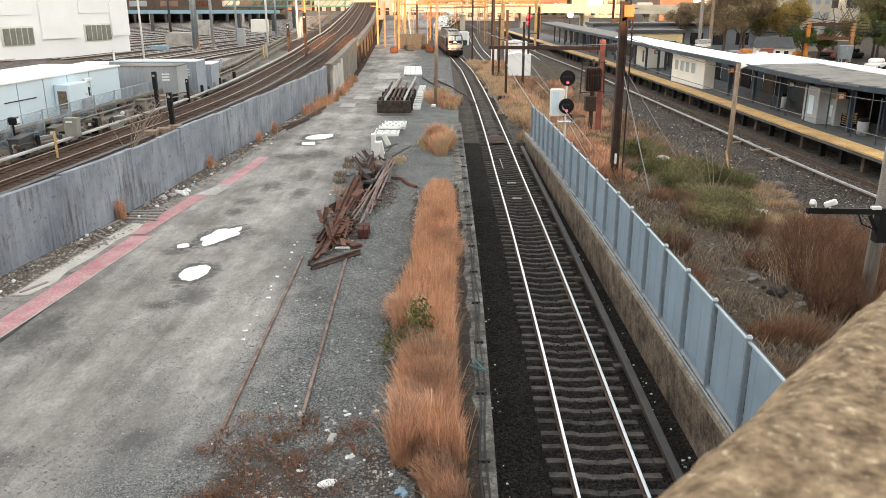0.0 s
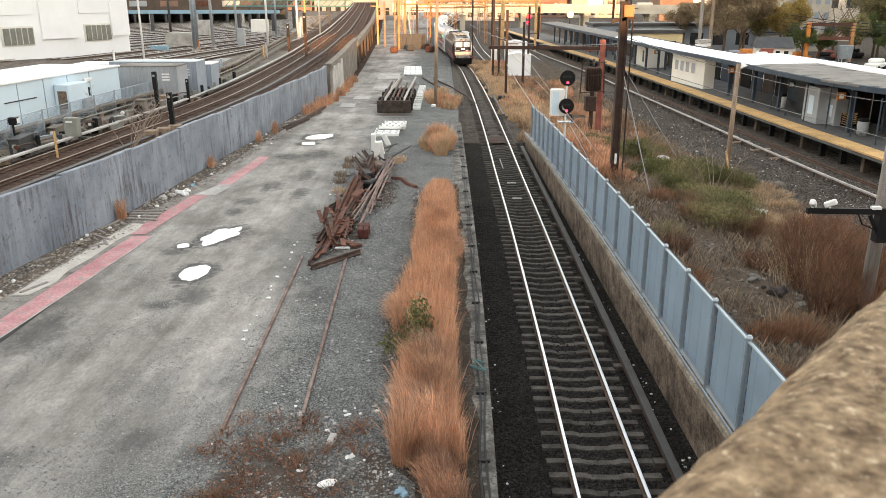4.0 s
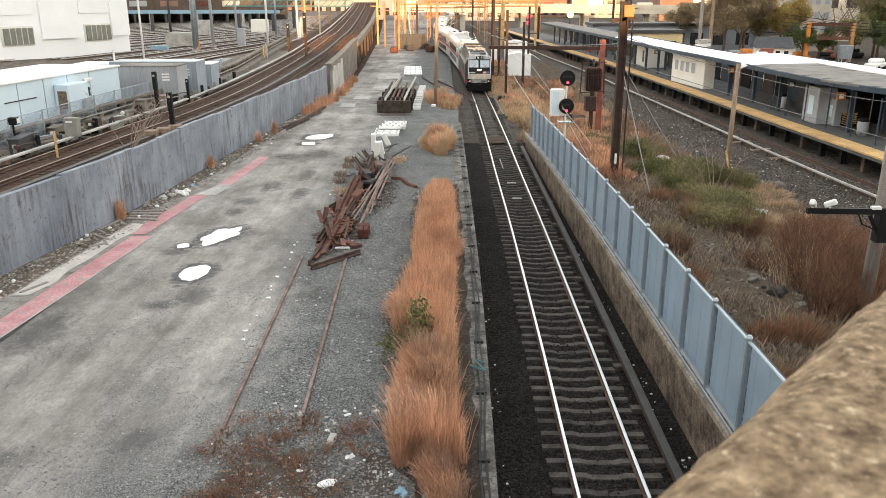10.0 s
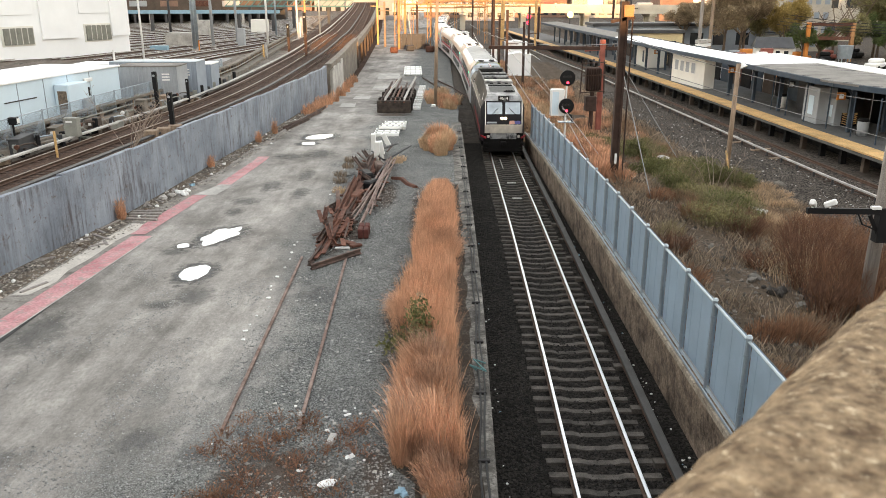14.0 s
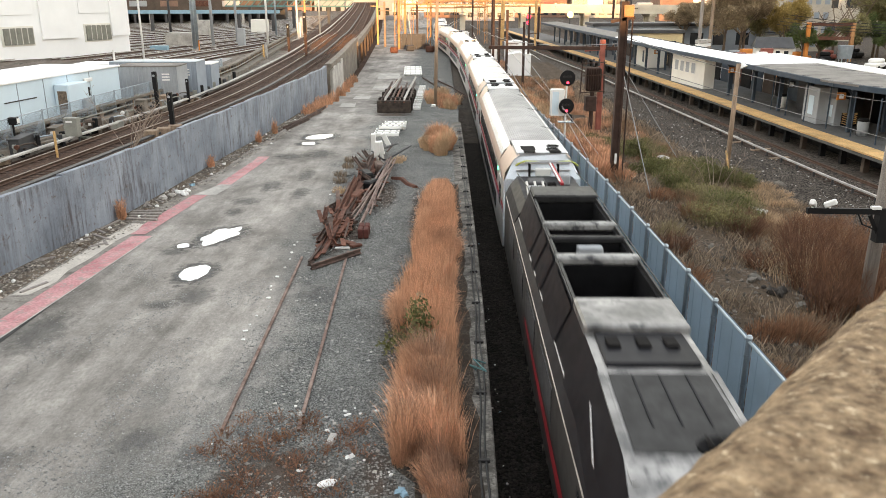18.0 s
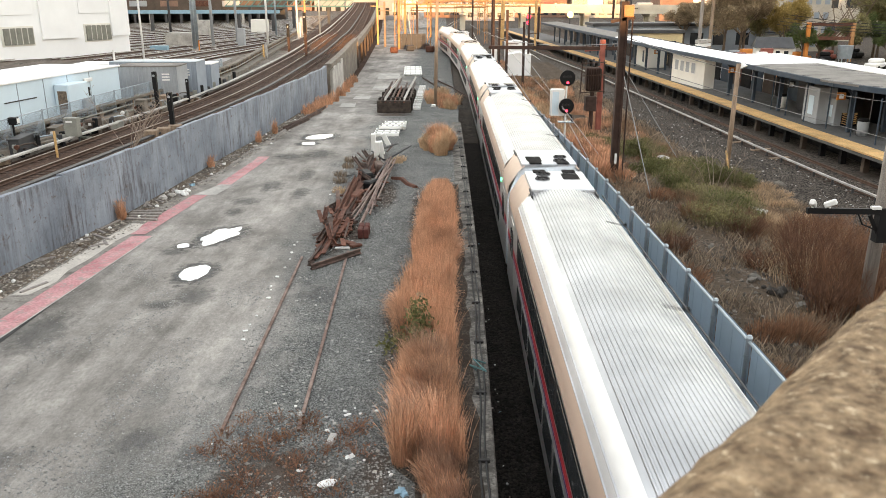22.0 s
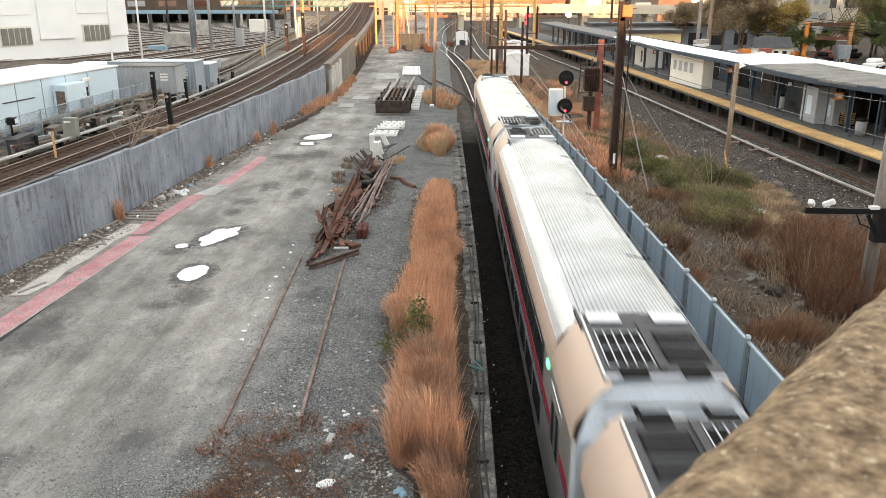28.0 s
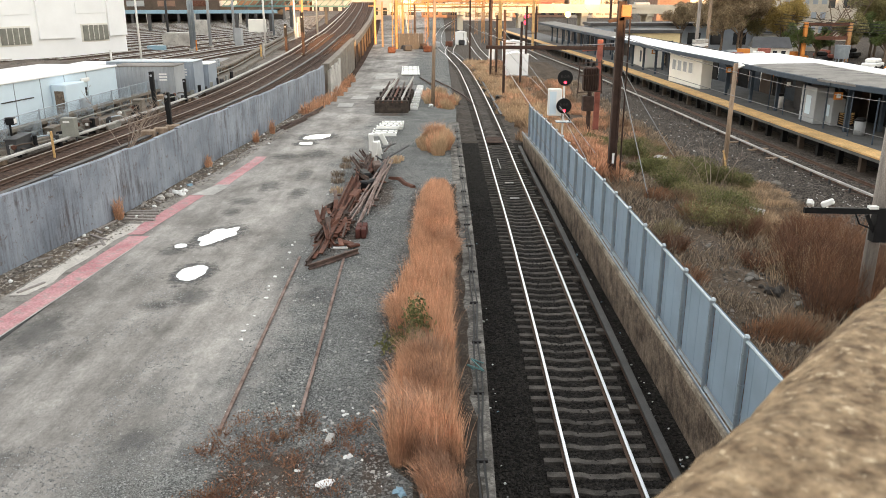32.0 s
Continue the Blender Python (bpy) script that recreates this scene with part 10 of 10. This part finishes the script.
# ---- loose gravel and ballast, real stones in one sheet each
def scatter(name, n, xr, yr, size, mat, label, seed, zf, clump=0.0):
    rng_ = np.random.RandomState(seed)
    base = np.array([(1, 0, 0), (-1, 0, 0), (0, 1, 0), (0, -1, 0), (0, 0, 1), (0, 0, -0.6)], float)
    F = np.array([(0, 2, 4), (2, 1, 4), (1, 3, 4), (3, 0, 4), (2, 0, 5), (1, 2, 5), (3, 1, 5), (0, 3, 5)])
    x = xr[0] + (xr[1] - xr[0]) * rng_.rand(n)
    y = yr[0] + (yr[1] - yr[0]) * rng_.rand(n) ** 1.5
    keep = np.array([noise.noise(Vector((a * 0.7, c * 0.35, seed))) > clump for a, c in zip(x, y)]) if clump else np.ones(n, bool)
    x, y = x[keep], y[keep]
    n = len(x)
    s = size * (0.45 + rng_.rand(n) ** 2 * 1.4)
    V = base[None] * (0.7 + 0.6 * rng_.rand(n, 6, 1)) * s[:, None, None] * np.array([1, 1, 0.7])
    a = rng_.rand(n) * 6.283
    ca, sa = np.cos(a)[:, None], np.sin(a)[:, None]
    X_, Y_ = V[..., 0] * ca - V[..., 1] * sa + x[:, None], V[..., 0] * sa + V[..., 1] * ca + y[:, None]
    z = np.array([zf(float(p), float(q)) for p, q in zip(x, y)])
    V = np.stack([X_, Y_, V[..., 2] + z[:, None] + s[:, None] * 0.15], -1).reshape(-1, 3)
    faces = (F[None] + 6 * np.arange(n)[:, None, None]).reshape(-1, 3)
    me = bpy.data.meshes.new(name)
    me.from_pydata(V.tolist(), [], faces.tolist())
    me.materials.append(mat)
    return tagged(new(name, me), label, "gravel", kind="stuff")


gravel_mat = M("loose_gravel", (0.215, 0.218, 0.212), 0.9, var=0.2, scale=2, grain=0.25, gscale=60, island=0.5)
palegravel_mat = M("pale_gravel", (0.34, 0.33, 0.31), 0.9, var=0.2, scale=2, island=0.35)
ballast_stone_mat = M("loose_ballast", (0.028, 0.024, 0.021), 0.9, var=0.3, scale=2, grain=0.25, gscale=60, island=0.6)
yardz = lambda x, y: 0.0
scatter("loose_gravel", 18000, (-4.9, -2.6), (10.2, 44), 0.016, gravel_mat, "thin grey crushed stone between the old rails", 3, yardz, -0.1)
scatter("loose_gravel", 27000, (-2.6, -0.6), (10.2, 44), 0.018, gravel_mat, "loose grey crushed stone on the yard", 13, yardz)
scatter("loose_gravel", 1400, (-4.9, -0.6), (10.2, 34), 0.03, palegravel_mat, "larger pale chips among the crushed stone", 15, yardz)
scatter("loose_gravel", 26000, (-11.3, -4.4), (9.8, 24), 0.016, M("patch_gravel", (0.29, 0.288, 0.28), 0.9, var=0.2, scale=2, island=0.35), "patches of grey gravel on the dusty yard", 4, yardz, 0.1)
scatter("loose_gravel", 5000, (-11.3, -4.4), (9.8, 40), 0.013, palegravel_mat, "scattered pale grit on the dusty yard", 14, yardz)
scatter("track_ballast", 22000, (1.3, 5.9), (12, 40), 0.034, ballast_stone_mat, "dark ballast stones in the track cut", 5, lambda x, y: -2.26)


def under_grass():
    """A continuous stand of finer stems between the clumps of the grass strip."""
    rng_ = np.random.RandomState(8)
    n = 40000
    y = 11.0 + 23.6 * rng_.rand(n)
    xl = np.array([strip_l(v) for v in y]) - 0.12
    xr_ = np.array([strip_r(v) for v in y]) + 0.12
    x = xl + (xr_ - xl) * rng_.rand(n)
    weed = ((x < -0.2) & (y > 15.3) & (y < 17.9)) | (y < 12.5) | ((y < 16) & (x < -0.85))
    x, y = x[~weed], y[~weed]
    n = len(x)
    h = (0.35 + 0.7 * rng_.rand(n)) * (1 - 0.5 * np.clip((y - 30) / 4.6, 0, 1))
    lx, ly = rng_.randn(n) * 0.16 * h, (rng_.randn(n) * 0.2 - 0.06) * h
    a = rng_.rand(n) * 3.14
    wx, wy = np.cos(a), np.sin(a)
    V = np.zeros((n, 5, 3))
    for k, (t, w_) in enumerate(((0.0, 0.005), (0.7, 0.009))):
        V[:, 2 * k] = np.stack([x + lx * t ** 1.6 - wx * w_ / 2, y + ly * t ** 1.6 - wy * w_ / 2, h * t - 0.02], 1)
        V[:, 2 * k + 1] = np.stack([x + lx * t ** 1.6 + wx * w_ / 2, y + ly * t ** 1.6 + wy * w_ / 2, h * t - 0.02], 1)
    V[:, 4] = np.stack([x + lx, y + ly, h], 1)
    faces = [tuple(5 * i + j for j in f) for i in range(n) for f in ((0, 1, 3, 2), (2, 3, 4))]
    o = mesh_obj("grass_stand", V.reshape(-1, 3), faces, grass_mat)
    return tagged(o, "dry rust-coloured grass stand along the curb", "grass", kind="stuff")


under_grass()
scatter("wall_debris", 5000, (0.0, 1.3), (16, 60), 0.035, M("debris_stone", (0.3, 0.27, 0.235), 0.9, var=0.3, scale=2, island=0.7), "broken stone and dirt along the grey wall", 6, yardz)
_me = bpy.data.objects["wall_debris"].data
for _v in _me.vertices:
    _v.co.x += wall_x(_v.co.y) + 0.05
scatter("bank_stones", 5000, (6.6, 17), (17, 58), 0.05, M("bank_stone", (0.17, 0.15, 0.13), 0.9, var=0.3, scale=2, island=0.7), "small stones and earth clods on the weedy bank", 7, ground_z)
scatter("station_ballast", 30000, (16.5, 24), (34, 90), 0.034, M("station_stone", (0.055, 0.047, 0.04), 0.9, var=0.3, scale=2, island=0.8), "dark oily ballast stones along the station track", 8, lambda x, y: ground_z(x, y))
scatter("station_litter", 500, (16.5, 23), (34, 90), 0.045, paleconc_mat, "pale litter and chips on the station ballast", 9, lambda x, y: ground_z(x, y))


def bank_stalks():
    """Low dead stalks and twigs that cover the bank."""
    rng_ = np.random.RandomState(21)
    n = 60000
    x, y = 6.5 + 10.5 * rng_.rand(n), 16.0 + 84 * rng_.rand(n) ** 1.8
    d = np.array([noise.noise(Vector((a * 0.45, c * 0.4, 1.7))) for a, c in zip(x, y)])
    keep = d > -0.22 + 0.25 * rng_.rand(n) - 0.12
    x, y, d = x[keep], y[keep], d[keep]
    n = len(x)
    z = np.array([ground_z(float(a), float(c)) for a, c in zip(x, y)])
    h = (0.12 + 0.3 * rng_.rand(n) ** 2) * (1 + 1.3 * np.clip(d, 0, 1))
    lx, ly = rng_.randn(n) * 0.45 * h, rng_.randn(n) * 0.45 * h
    a = rng_.rand(n) * 3.14
    ww = 0.008 + 0.0003 * (y - 16)
    wx, wy = np.cos(a) * ww, np.sin(a) * ww
    V = np.stack([np.stack([x - wx, y - wy, z - 0.03], 1), np.stack([x + wx, y + wy, z - 0.03], 1), np.stack([x + lx * 0.6 + wx, y + ly * 0.6 + wy, z + h * 0.7], 1), np.stack([x + lx, y + ly, z + h], 1)], 1)
    faces = [(4 * i, 4 * i + 1, 4 * i + 2, 4 * i + 3) for i in range(n)]
    return tagged(mesh_obj("bank_stalks", V.reshape(-1, 3), faces, litter_mat), "low dead stalks and twigs on the bank", "undergrowth", kind="stuff")


bank_stalks()


def sway_motion():
    """Grass clumps rock in the wind, each with its own beat."""
    for o, x, y, z, amp, seed in SWAY:
        r2 = random.Random(seed)
        f1, f2, p1, p2 = r2.uniform(0.16, 0.3), r2.uniform(0.35, 0.6), r2.uniform(0, 6.28), r2.uniform(0, 6.28)
        gust = lambda t: math.sin(6.28 * f1 * t + p1 + y * 0.15) + 0.5 * math.sin(6.28 * f2 * t + p2)
        walk(o, [(t * 0.8, pose(x, y, z, amp * gust(t * 0.8), amp * 0.7 * gust(t * 0.8 + 1.1), 0)) for t in range(41)])


def motions():
    train_motion()
    sway_motion()


motions()
